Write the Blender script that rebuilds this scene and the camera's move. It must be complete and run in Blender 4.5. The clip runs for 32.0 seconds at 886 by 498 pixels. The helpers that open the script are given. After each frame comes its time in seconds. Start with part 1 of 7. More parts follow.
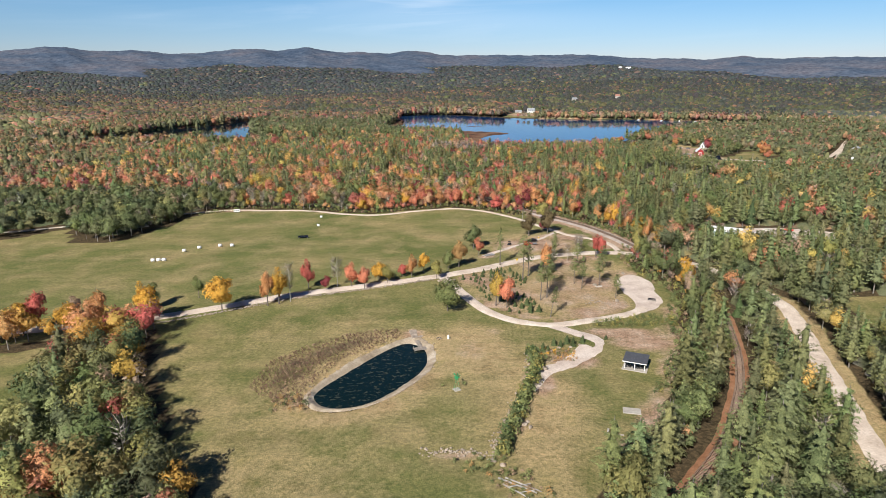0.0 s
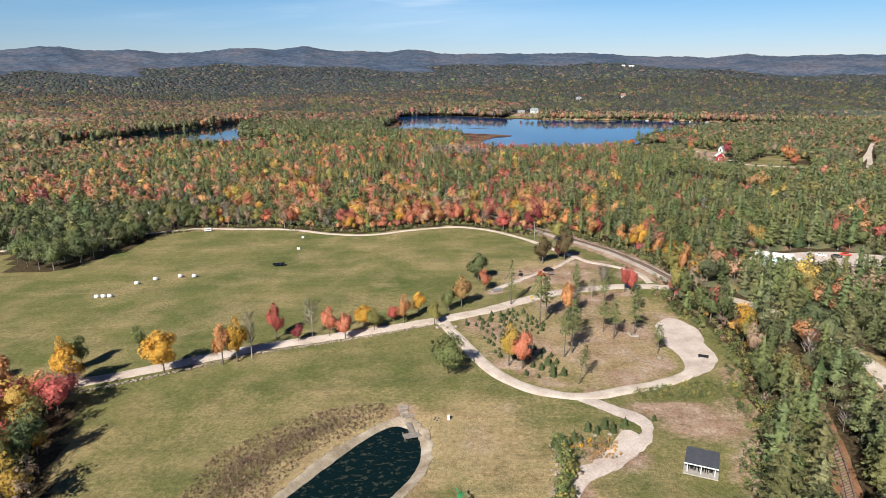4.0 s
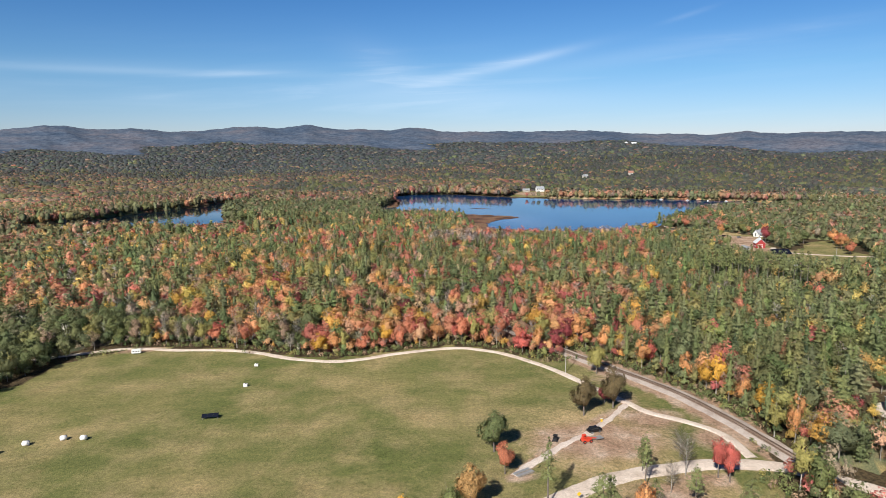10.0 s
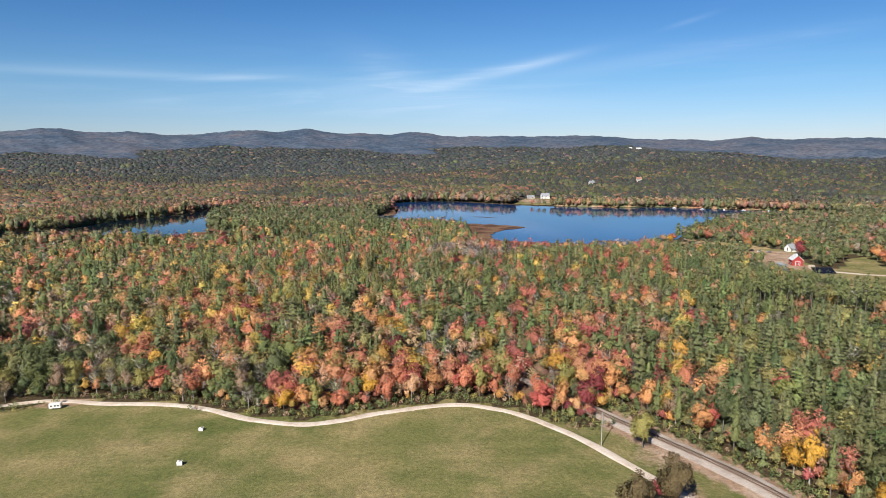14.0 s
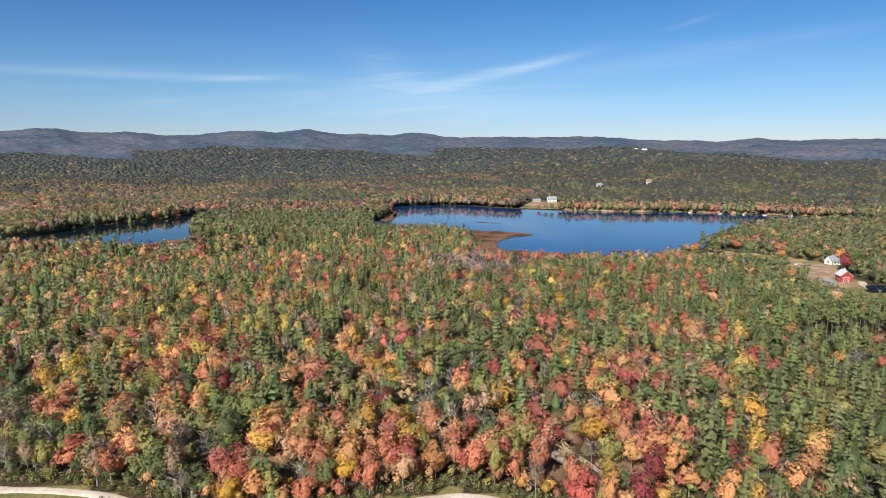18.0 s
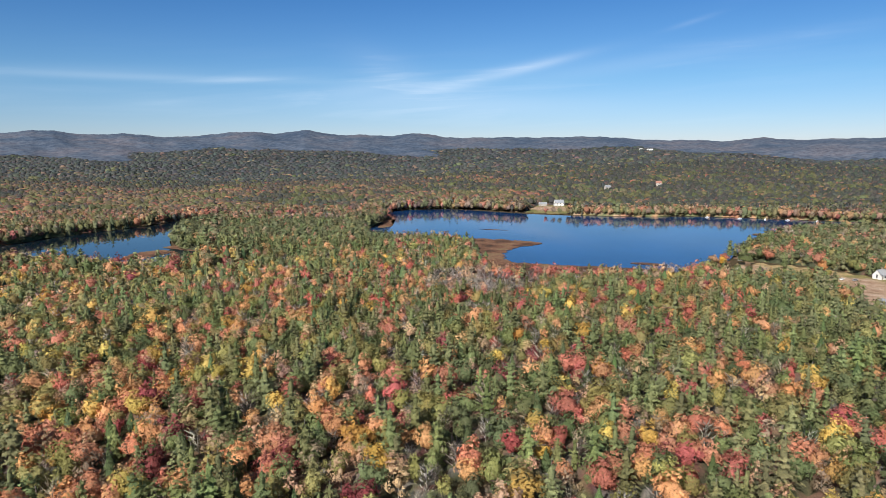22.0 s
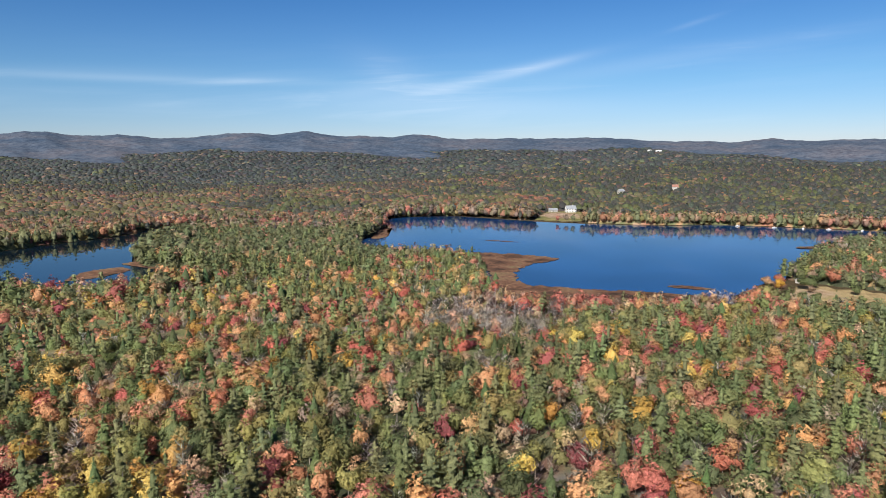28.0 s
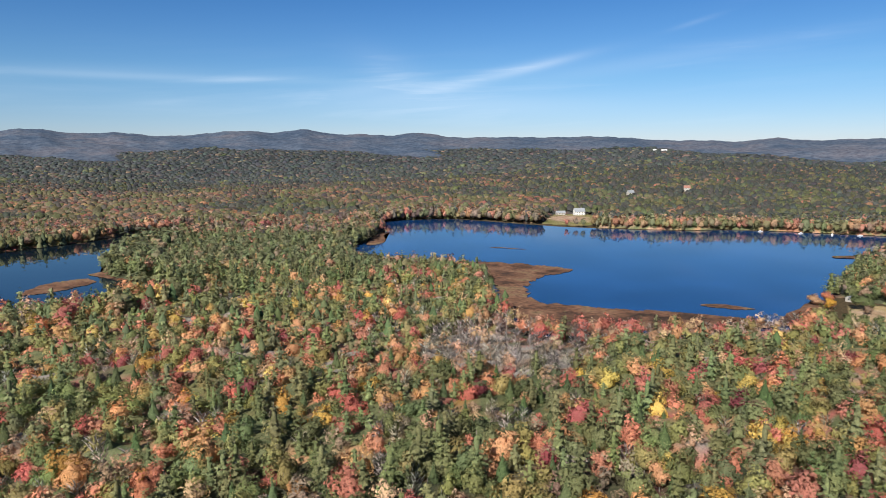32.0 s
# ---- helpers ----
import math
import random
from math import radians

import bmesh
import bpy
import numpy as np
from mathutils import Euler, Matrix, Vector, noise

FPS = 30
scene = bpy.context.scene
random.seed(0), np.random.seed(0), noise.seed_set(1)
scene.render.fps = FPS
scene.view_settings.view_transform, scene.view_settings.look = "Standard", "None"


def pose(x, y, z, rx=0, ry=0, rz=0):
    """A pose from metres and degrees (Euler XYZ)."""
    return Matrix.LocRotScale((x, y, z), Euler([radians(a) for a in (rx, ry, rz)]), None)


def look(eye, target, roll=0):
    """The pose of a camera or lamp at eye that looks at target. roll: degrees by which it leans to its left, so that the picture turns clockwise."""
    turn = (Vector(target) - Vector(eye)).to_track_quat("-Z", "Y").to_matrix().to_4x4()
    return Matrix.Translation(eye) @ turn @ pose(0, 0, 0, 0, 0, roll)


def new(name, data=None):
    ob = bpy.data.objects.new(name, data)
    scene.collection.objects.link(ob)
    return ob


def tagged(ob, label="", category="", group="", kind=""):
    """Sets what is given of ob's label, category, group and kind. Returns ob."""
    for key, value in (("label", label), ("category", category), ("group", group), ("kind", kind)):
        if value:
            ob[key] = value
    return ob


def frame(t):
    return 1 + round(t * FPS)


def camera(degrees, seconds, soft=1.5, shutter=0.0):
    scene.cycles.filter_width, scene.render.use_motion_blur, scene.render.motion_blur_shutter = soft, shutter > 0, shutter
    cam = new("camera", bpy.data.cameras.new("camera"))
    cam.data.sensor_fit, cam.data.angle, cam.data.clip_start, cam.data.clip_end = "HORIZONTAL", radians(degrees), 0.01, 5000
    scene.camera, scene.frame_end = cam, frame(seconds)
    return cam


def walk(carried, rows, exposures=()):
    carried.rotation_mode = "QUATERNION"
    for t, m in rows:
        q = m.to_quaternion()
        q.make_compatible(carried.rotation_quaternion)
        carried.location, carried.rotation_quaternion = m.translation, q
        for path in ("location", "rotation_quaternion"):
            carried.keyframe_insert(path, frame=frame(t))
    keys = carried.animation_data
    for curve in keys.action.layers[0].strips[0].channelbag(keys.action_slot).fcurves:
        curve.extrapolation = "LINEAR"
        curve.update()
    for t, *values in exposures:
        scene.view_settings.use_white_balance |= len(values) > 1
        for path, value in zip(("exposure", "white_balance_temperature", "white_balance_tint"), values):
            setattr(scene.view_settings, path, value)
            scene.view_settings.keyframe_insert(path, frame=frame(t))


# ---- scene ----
# ================= camera =================
cam = camera(68.0, 32.0, soft=0.78)
PATH = [
    (0, (-0.68, 3.74, 88.59), (-0.89, 100.10, 61.87), -0.24),
    (1, (-0.52, 16.08, 88.71), (-0.72, 112.41, 61.88), -0.35),
    (2, (-0.40, 29.17, 88.69), (-0.63, 125.50, 61.83), -0.36),
    (3, (-0.38, 43.09, 88.56), (-0.64, 139.41, 61.70), -0.43),
    (3.5, (-0.32, 50.23, 88.52), (-0.57, 146.55, 61.63), -0.38),
    (5.5, (-0.15, 78.90, 88.35), (-0.46, 175.33, 61.86), -0.45),
    (6, (-0.22, 86.29, 88.28), (-0.52, 182.99, 62.78), -0.46),
    (7, (-0.11, 101.42, 88.05), (-0.48, 198.71, 64.94), -0.48),
    (8, (0.03, 116.37, 87.87), (-0.43, 214.21, 67.21), -0.54),
    (9, (0.33, 131.21, 87.86), (-0.13, 229.52, 69.58), -0.54),
    (10, (0.67, 145.66, 87.90), (0.21, 244.39, 72.02), -0.52),
    (10.5, (0.75, 152.84, 87.98), (0.32, 251.69, 72.85), -0.51),
    (11, (0.98, 160.08, 88.05), (0.53, 258.93, 72.91), -0.44),
    (12, (1.38, 174.76, 88.03), (0.87, 273.60, 72.88), -0.37),
    (13, (1.38, 190.13, 87.53), (0.85, 288.97, 72.36), -0.33),
    (14, (0.98, 205.76, 87.11), (0.44, 304.60, 71.93), -0.26),
    (14.5, (0.80, 213.64, 87.01), (0.24, 312.48, 71.83), -0.23),
    (16.5, (0.28, 243.83, 86.40), (-0.36, 342.69, 71.33), -0.28),
    (17, (0.22, 251.21, 86.47), (-0.42, 350.07, 71.43), -0.25),
    (18, (0.32, 265.80, 86.86), (-0.39, 364.66, 71.81), -0.19),
    (19, (0.22, 280.60, 87.16), (-0.53, 379.46, 72.10), -0.16),
    (20, (0.02, 295.53, 87.51), (-0.81, 394.39, 72.49), -0.21),
    (21, (0.19, 309.62, 87.84), (-0.73, 408.48, 72.87), -0.34),
    (22, (0.21, 323.84, 88.09), (-0.75, 422.71, 73.13), -0.40),
    (23, (0.06, 338.53, 88.20), (-0.94, 437.40, 73.24), -0.32),
    (24, (-0.23, 353.32, 88.25), (-1.28, 452.20, 73.36), -0.44),
    (25, (-0.06, 368.15, 88.27), (-1.18, 467.03, 73.41), -0.40),
    (25.5, (-0.03, 375.54, 88.28), (-1.18, 474.43, 73.43), -0.41),
    (27.5, (-0.39, 405.01, 88.29), (-1.61, 503.91, 73.52), -0.41),
    (28, (-0.37, 412.29, 88.28), (-1.59, 511.19, 73.52), -0.42),
    (29, (-0.22, 426.85, 88.40), (-1.54, 525.74, 73.61), -0.36),
    (30, (-0.55, 441.18, 88.47), (-1.85, 540.07, 73.64), -0.33),
    (31, (-1.32, 455.26, 88.51), (-2.55, 554.14, 73.62), -0.38),
    (32, (-2.10, 469.32, 88.64), (-3.34, 568.19, 73.68), -0.28),
]
walk(cam, [(t, look(eye, target, roll)) for t, eye, target, roll in PATH])

# ================= world, sun =================
SUN_AZ, SUN_EL = radians(206.0), radians(37.0)   # clockwise from +y
world = bpy.data.worlds.new("sky")
scene.world = world
world.use_nodes = True
wn, wl = world.node_tree.nodes, world.node_tree.links
wn.clear()
w_out = wn.new("ShaderNodeOutputWorld")
w_bg = wn.new("ShaderNodeBackground")
w_sky = wn.new("ShaderNodeTexSky")
w_sky.sky_type = "NISHITA"
w_sky.sun_disc = False
w_sky.sun_elevation, w_sky.sun_rotation = SUN_EL, SUN_AZ
w_sky.altitude, w_sky.air_density, w_sky.dust_density, w_sky.ozone_density = 200, 1.0, 0.05, 3.0
w_bg.inputs["Strength"].default_value = 0.080
w_co = wn.new("ShaderNodeTexCoord")


def wmath(op, a, b=None):
    n = wn.new("ShaderNodeMath")
    n.operation = op
    for i, v in enumerate((a, b)):
        if v is None:
            continue
        if isinstance(v, (int, float)):
            n.inputs[i].default_value = v
        else:
            wl.new(v, n.inputs[i])
    return n.outputs[0]


# thin cirrus: a veil over the hills, combed into streaks
w_sep = wn.new("ShaderNodeSeparateXYZ")
wl.new(w_co.outputs["Generated"], w_sep.inputs[0])
w_az = wmath("ARCTAN2", w_sep.outputs[0], w_sep.outputs[1])
w_el = wmath("ARCSINE", w_sep.outputs[2])
w_vec = wn.new("ShaderNodeCombineXYZ")
wl.new(wmath("MULTIPLY", w_az, 2.2), w_vec.inputs[0])
wl.new(wmath("ADD", wmath("MULTIPLY", w_el, 26.0), wmath("MULTIPLY", w_az, -1.2)), w_vec.inputs[1])
w_noise = wn.new("ShaderNodeTexNoise")
w_noise.inputs["Scale"].default_value = 1.3
w_noise.inputs["Detail"].default_value = 5
w_noise.inputs["Roughness"].default_value = 0.55
w_noise.inputs["Distortion"].default_value = 0.4
wl.new(w_vec.outputs[0], w_noise.inputs["Vector"])
w_ramp = wn.new("ShaderNodeValToRGB")
w_ramp.color_ramp.elements[0].position, w_ramp.color_ramp.elements[1].position = 0.5, 0.86
wl.new(w_noise.outputs[0], w_ramp.inputs[0])


def streak(az, el, length, thick, slope, amount):
    """One long wisp: degrees of its middle, half its length and thickness, and its rise per degree."""
    da = wmath("SUBTRACT", w_az, radians(az))
    de = wmath("SUBTRACT", wmath("SUBTRACT", w_el, radians(el)), wmath("MULTIPLY", da, slope))
    qa, qe = wmath("DIVIDE", da, radians(length)), wmath("DIVIDE", de, radians(thick))
    q = wmath("ADD", wmath("MULTIPLY", qa, qa), wmath("MULTIPLY", qe, qe))
    return wmath("MULTIPLY", wmath("POWER", 2.718, wmath("MULTIPLY", q, -1.0)), amount)


w_sum = streak(0, 3.6, 40, 3.4, 0.0, 0.2)
for args in ((-23, 5.7, 15, 0.28, 0.0, 0.55), (-28, 6.0, 9, 0.5, 0.02, 0.25), (-6.5, 5.2, 4.5, 0.6, 0.12, 0.6), (3.4, 6.1, 7.0, 0.48, 0.2, 1.0), (7.6, 6.9, 3.0, 0.3, 0.22, 0.75), (1, 3.8, 11, 1.0, -0.02, 0.7),
             (-5, 6.7, 3.5, 1.4, -0.35, 0.3), (19.5, 9.7, 1.6, 0.2, 0.25, 0.35), (13, 6.5, 9, 0.7, 0.12, 0.3), (23, 7.7, 8, 0.6, 0.1, 0.22), (-23, 3.9, 3, 0.3, 0.02, 0.25), (29, 12.2, 5, 0.5, 0.14, 0.25)):
    w_sum = wmath("ADD", w_sum, streak(*args))
w_mask = wmath("MINIMUM", wmath("MULTIPLY", w_sum, wmath("ADD", wmath("MULTIPLY", w_ramp.outputs[0], 0.75), 0.2)), 0.75)
w_mix = wn.new("ShaderNodeMixRGB")
w_mix.inputs[2].default_value = (8.2, 9.2, 10.4, 1)
wl.new(w_mask, w_mix.inputs[0])
# clear autumn air: the blue deepens quickly above the horizon
w_deep = wn.new("ShaderNodeValToRGB")
w_deep.color_ramp.elements.new(0.2)
w_deep.color_ramp.elements.new(0.45)
for k_, (p_, c_) in enumerate(((0.0, (0.58, 0.66, 0.96)), (0.2, (0.41, 0.64, 0.88)), (0.45, (0.26, 0.53, 0.83)), (1.0, (0.07, 0.16, 0.30)))):
    w_deep.color_ramp.elements[k_].position, w_deep.color_ramp.elements[k_].color = p_, (*c_, 1)
wl.new(wmath("MULTIPLY", w_el, 2.0), w_deep.inputs[0])
w_tone = wn.new("ShaderNodeMixRGB")
w_tone.blend_type = "MULTIPLY"
w_tone.inputs[0].default_value = 1.0
wl.new(w_sky.outputs[0], w_tone.inputs[1])
wl.new(w_deep.outputs[0], w_tone.inputs[2])
wl.new(w_tone.outputs[0], w_mix.inputs[1])
wl.new(w_mix.outputs[0], w_bg.inputs["Color"])
wl.new(w_bg.outputs[0], w_out.inputs[0])

sun_data = bpy.data.lights.new("sun", "SUN")
sun_data.energy, sun_data.angle, sun_data.color = 5.0, radians(0.53), (1.0, 0.945, 0.86)
sun = new("sun", sun_data)
sun.matrix_world = look((0, 0, 300), (-300 * math.sin(SUN_AZ), -300 * math.cos(SUN_AZ), 300 - 300 * math.tan(SUN_EL)))
scene.view_settings.exposure = 0.47


# ================= materials =================
def material(name, rough=0.8, spec=0.25, metal=0.0):
    m = bpy.data.materials.new(name)
    m.use_nodes = True
    b = m.node_tree.nodes["Principled BSDF"]
    b.inputs["Roughness"].default_value = rough
    b.inputs["Specular IOR Level"].default_value = spec
    b.inputs["Metallic"].default_value = metal
    return m, m.node_tree.nodes, m.node_tree.links, b


def noise_node(n, l, scale, detail=4, rough=0.55, vec=None):
    t = n.new("ShaderNodeTexNoise")
    t.inputs["Scale"].default_value = scale
    t.inputs["Detail"].default_value = detail
    t.inputs["Roughness"].default_value = rough
    if vec is None:
        c = n.new("ShaderNodeTexCoord")
        vec = c.outputs["Object"]
    l.new(vec, t.inputs["Vector"])
    return t.outputs[0]


def ramp(n, l, fac, stops):
    r = n.new("ShaderNodeValToRGB")
    e = r.color_ramp.elements
    while len(e) < len(stops):
        e.new(0.5)
    for el, (p, c) in zip(e, stops):
        el.position = p
        el.color = (*c, 1) if len(c) == 3 else c
    l.new(fac, r.inputs[0])
    return r.outputs[0]


def mix(n, l, fac, a, b, kind="MIX"):
    m = n.new("ShaderNodeMixRGB")
    m.blend_type = kind
    for i, v in enumerate((fac, a, b)):
        if isinstance(v, (int, float)):
            m.inputs[i].default_value = v
        elif isinstance(v, tuple):
            m.inputs[i].default_value = (*v, 1)
        else:
            l.new(v, m.inputs[i])
    return m.outputs[0]


def bump(n, l, b, height, strength, distance):
    u = n.new("ShaderNodeBump")
    u.inputs["Strength"].default_value = strength
    u.inputs["Distance"].default_value = distance
    l.new(height, u.inputs["Height"])
    l.new(u.outputs[0], b.inputs["Normal"])


def plain(name, color, rough=0.7, metal=0.0, scale=3.0, vary=0.25, spec=0.3, grain=18.0):
    """A painted or natural surface with stains and a finer grain."""
    m, n, l, b = material(name, rough, spec, metal)
    big = noise_node(n, l, scale, 3)
    fine = noise_node(n, l, grain, 4)
    lo = tuple(c * (1 - vary) for c in color)
    hi = tuple(min(1, c * (1 + vary)) for c in color)
    c1 = ramp(n, l, big, [(0.3, lo), (0.7, hi)])
    c2 = ramp(n, l, fine, [(0.3, (0.8, 0.8, 0.8)), (0.7, (1.1, 1.1, 1.1))])
    l.new(mix(n, l, 1.0, c1, c2, "MULTIPLY"), b.inputs["Base Color"])
    bump(n, l, b, fine, 0.25, 0.03)
    return m


def leaf_material(name, from_object, ragged=True, holes=2.1, rough=1.0, grain=3.2):
    m, n, l, b = material(name, 0.75, 0.12)
    if from_object:
        src = n.new("ShaderNodeObjectInfo").outputs["Color"]
    else:
        a = n.new("ShaderNodeAttribute")
        a.attribute_name = "tint"
        src = a.outputs["Color"]
    g = n.new("ShaderNodeNewGeometry")
    isl = ramp(n, l, g.outputs["Random Per Island"], [(0.0, (1 - 0.26 * rough, 1 - 0.23 * rough, 1 - 0.26 * rough)), (0.5, (1.0, 1.0, 1.0)), (1.0, (1 + 0.25 * rough, 1 + 0.2 * rough, 1 + 0.1 * rough))])
    vec = n.new("ShaderNodeNewGeometry").outputs["Position"]
    fine = noise_node(n, l, grain, 3, 0.75, vec)
    f = ramp(n, l, fine, [(0.32, (1 - 0.5 * rough,) * 3), (0.5, (1, 1, 1)), (0.68, (1 + 0.5 * rough, 1 + 0.45 * rough, 1 + 0.3 * rough))])
    c = mix(n, l, 1.0, mix(n, l, 1.0, src, isl, "MULTIPLY"), f, "MULTIPLY")
    l.new(c, b.inputs["Base Color"])
    bump(n, l, b, fine, 0.5, 0.4)
    # thin leaves pass part of the light
    tl = n.new("ShaderNodeBsdfTranslucent")
    l.new(c, tl.inputs["Color"])
    ms = n.new("ShaderNodeMixShader")
    ms.inputs[0].default_value = 0.13
    l.new(b.outputs[0], ms.inputs[1])
    l.new(tl.outputs[0], ms.inputs[2])
    if not ragged:
        l.new(ms.outputs[0], n["Material Output"].inputs[0])
        return m
    # each clump has a ragged, leafy rim
    gaps = ramp(n, l, noise_node(n, l, holes, 2, 0.6, vec), [(0.0, (0, 0, 0)), (0.455, (1, 1, 1))])
    n[gaps.node.name].color_ramp.interpolation = "CONSTANT"
    clear = n.new("ShaderNodeBsdfTransparent")
    ma = n.new("ShaderNodeMixShader")
    l.new(gaps, ma.inputs[0])
    l.new(clear.outputs[0], ma.inputs[1])
    l.new(ms.outputs[0], ma.inputs[2])
    l.new(ma.outputs[0], n["Material Output"].inputs[0])
    return m


M_LEAF = leaf_material("foliage_mixed", False, True, 3.6, 0.55)
M_LEAF_FAR = leaf_material("foliage_inner", False, False, 1.0, 0.8, 2.2)
M_NEEDLE = leaf_material("needle_boughs", False, True, 4.2, 0.75, 3.4)
M_LEAF_DIM = leaf_material("foliage_distant", False, False, 1.0, 0.85, 0.5)
M_LEAF_OB = leaf_material("foliage", True, True, 4.2, 0.7)
M_LEAF_SMALL = leaf_material("foliage_small", True, False, 1.0, 0.8)
M_NEEDLE_OB = leaf_material("pine_needles", True, True, 4.6, 0.75, 3.4)
M_BARK = plain("bark", (0.16, 0.135, 0.115), 0.9, scale=1.2, vary=0.35)
M_TRUNKS = plain("grey_trunks", (0.26, 0.235, 0.21), 0.9, scale=1.2, vary=0.35)
M_BARK_PALE = plain("pale_bark", (0.36, 0.34, 0.31), 0.85, scale=1.0, vary=0.3)


def ground_material():
    m, n, l, b = material("grassland", 0.95, 0.08)
    pos = n.new("ShaderNodeNewGeometry").outputs["Position"]
    a = n.new("ShaderNodeAttribute")
    a.attribute_name = "zone"
    s = n.new("ShaderNodeSeparateColor")
    l.new(a.outputs["Color"], s.inputs[0])
    n0 = noise_node(n, l, 0.018, 5, 0.6, pos)
    n1 = noise_node(n, l, 0.11, 6, 0.65, pos)
    n2 = noise_node(n, l, 0.9, 5, 0.7, pos)
    # mowing runs along the slope
    mp = n.new("ShaderNodeMapping")
    mp.inputs["Rotation"].default_value = (0, 0, radians(24))
    mp.inputs["Scale"].default_value = (0.025, 0.2, 1)
    l.new(pos, mp.inputs[0])
    runs = noise_node(n, l, 1.0, 3, 0.6, mp.outputs[0])
    n3 = noise_node(n, l, 0.045, 4, 0.6, pos)
    n4 = noise_node(n, l, 3.4, 4, 0.75, pos)
    green = ramp(n, l, n0, [(0.34, (0.118, 0.140, 0.047)), (0.5, (0.158, 0.166, 0.064)), (0.66, (0.235, 0.208, 0.094))])
    dry = ramp(n, l, n1, [(0.3, (0.27, 0.196, 0.106)), (0.52, (0.40, 0.31, 0.175)), (0.72, (0.30, 0.25, 0.115))])
    spots = ramp(n, l, n3, [(0.42, (0, 0, 0)), (0.66, (1, 1, 1))])
    g1 = mix(n, l, 0.62, green, mix(n, l, spots, green, dry))
    # dry grass grows in through a ragged edge
    def edge(v, lo, hi, amount=0.55):
        d = n.new("ShaderNodeMath")
        d.operation = "MULTIPLY_ADD"
        l.new(n1, d.inputs[0])
        d.inputs[1].default_value = amount
        l.new(v, d.inputs[2])
        e = n.new("ShaderNodeMath")
        e.operation = "MULTIPLY_ADD"
        l.new(n2, e.inputs[0])
        e.inputs[1].default_value = 0.25
        l.new(d.outputs[0], e.inputs[2])
        return ramp(n, l, e.outputs[0], [(lo, (0, 0, 0)), (hi, (1, 1, 1))])
    c = mix(n, l, edge(s.outputs[0], 0.62, 0.95), g1, dry)
    c = mix(n, l, 0.26, c, mix(n, l, 1.0, c, ramp(n, l, runs, [(0.35, (0.66, 0.72, 0.6)), (0.62, (1.34, 1.24, 1.18))]), "MULTIPLY"))
    earth = ramp(n, l, n1, [(0.3, (0.25, 0.155, 0.108)), (0.5, (0.38, 0.262, 0.19)), (0.72, (0.54, 0.43, 0.35))])
    c = mix(n, l, edge(s.outputs[1], 0.72, 0.98), c, earth)
    # brown forest litter, its colour kept dark so gaps between trees look shaded
    litter = ramp(n, l, n2, [(0.3, (0.045, 0.036, 0.022)), (0.7, (0.115, 0.085, 0.05))])
    c = mix(n, l, edge(s.outputs[2], 0.7, 0.9), c, litter)
    fine = ramp(n, l, n2, [(0.28, (0.6, 0.64, 0.58)), (0.5, (1, 1, 1)), (0.72, (1.36, 1.3, 1.24))])
    grit = ramp(n, l, n4, [(0.3, (0.5, 0.54, 0.48)), (0.5, (1, 1, 1)), (0.7, (1.55, 1.48, 1.4))])
    l.new(mix(n, l, 1.0, mix(n, l, 1.0, c, fine, "MULTIPLY"), grit, "MULTIPLY"), b.inputs["Base Color"])
    bump(n, l, b, n4, 0.8, 0.25)
    return m


M_GROUND = ground_material()


def gravel_material(name, lo, mid, hi):
    m, n, l, b = material(name, 0.95, 0.1)
    pos = n.new("ShaderNodeNewGeometry").outputs["Position"]
    big = noise_node(n, l, 0.16, 5, 0.65, pos)
    fine = noise_node(n, l, 2.2, 5, 0.7, pos)
    c = ramp(n, l, big, [(0.3, lo), (0.5, mid), (0.7, hi)])
    f = ramp(n, l, fine, [(0.3, (0.72, 0.7, 0.68)), (0.7, (1.15, 1.15, 1.15))])
    l.new(mix(n, l, 1.0, c, f, "MULTIPLY"), b.inputs["Base Color"])
    bump(n, l, b, fine, 0.5, 0.08)
    return m


M_ROAD = gravel_material("gravel_road", (0.48, 0.39, 0.32), (0.66, 0.565, 0.485), (0.76, 0.68, 0.605))
M_PAD = gravel_material("gravel_yard", (0.50, 0.41, 0.36), (0.64, 0.55, 0.49), (0.74, 0.66, 0.60))
M_BALLAST = gravel_material("rust_brown_ballast", (0.22, 0.11, 0.06), (0.32, 0.165, 0.095), (0.38, 0.23, 0.15))
M_BALLAST_GREY = gravel_material("grey_ballast", (0.33, 0.275, 0.245), (0.47, 0.41, 0.37), (0.58, 0.52, 0.48))
M_BANK = gravel_material("stony_bank", (0.25, 0.195, 0.135), (0.42, 0.35, 0.265), (0.60, 0.53, 0.44))
M_STONE = plain("field_stone", (0.36, 0.30, 0.245), 0.9, scale=0.5, vary=0.4)


def marsh_material():
    m, n, l, b = material("marsh_sedge", 0.95, 0.1)
    pos = n.new("ShaderNodeNewGeometry").outputs["Position"]
    big = noise_node(n, l, 0.045, 5, 0.65, pos)
    mid = noise_node(n, l, 0.3, 5, 0.7, pos)
    c = ramp(n, l, big, [(0.34, (0.055, 0.036, 0.028)), (0.45, (0.15, 0.08, 0.052)), (0.56, (0.20, 0.115, 0.075)), (0.68, (0.20, 0.16, 0.085))])
    f = ramp(n, l, mid, [(0.32, (0.5, 0.5, 0.52)), (0.5, (1, 1, 1)), (0.68, (1.45, 1.4, 1.3))])
    l.new(mix(n, l, 1.0, c, f, "MULTIPLY"), b.inputs["Base Color"])
    bump(n, l, b, mid, 0.8, 0.4)
    return m


M_MARSH = marsh_material()


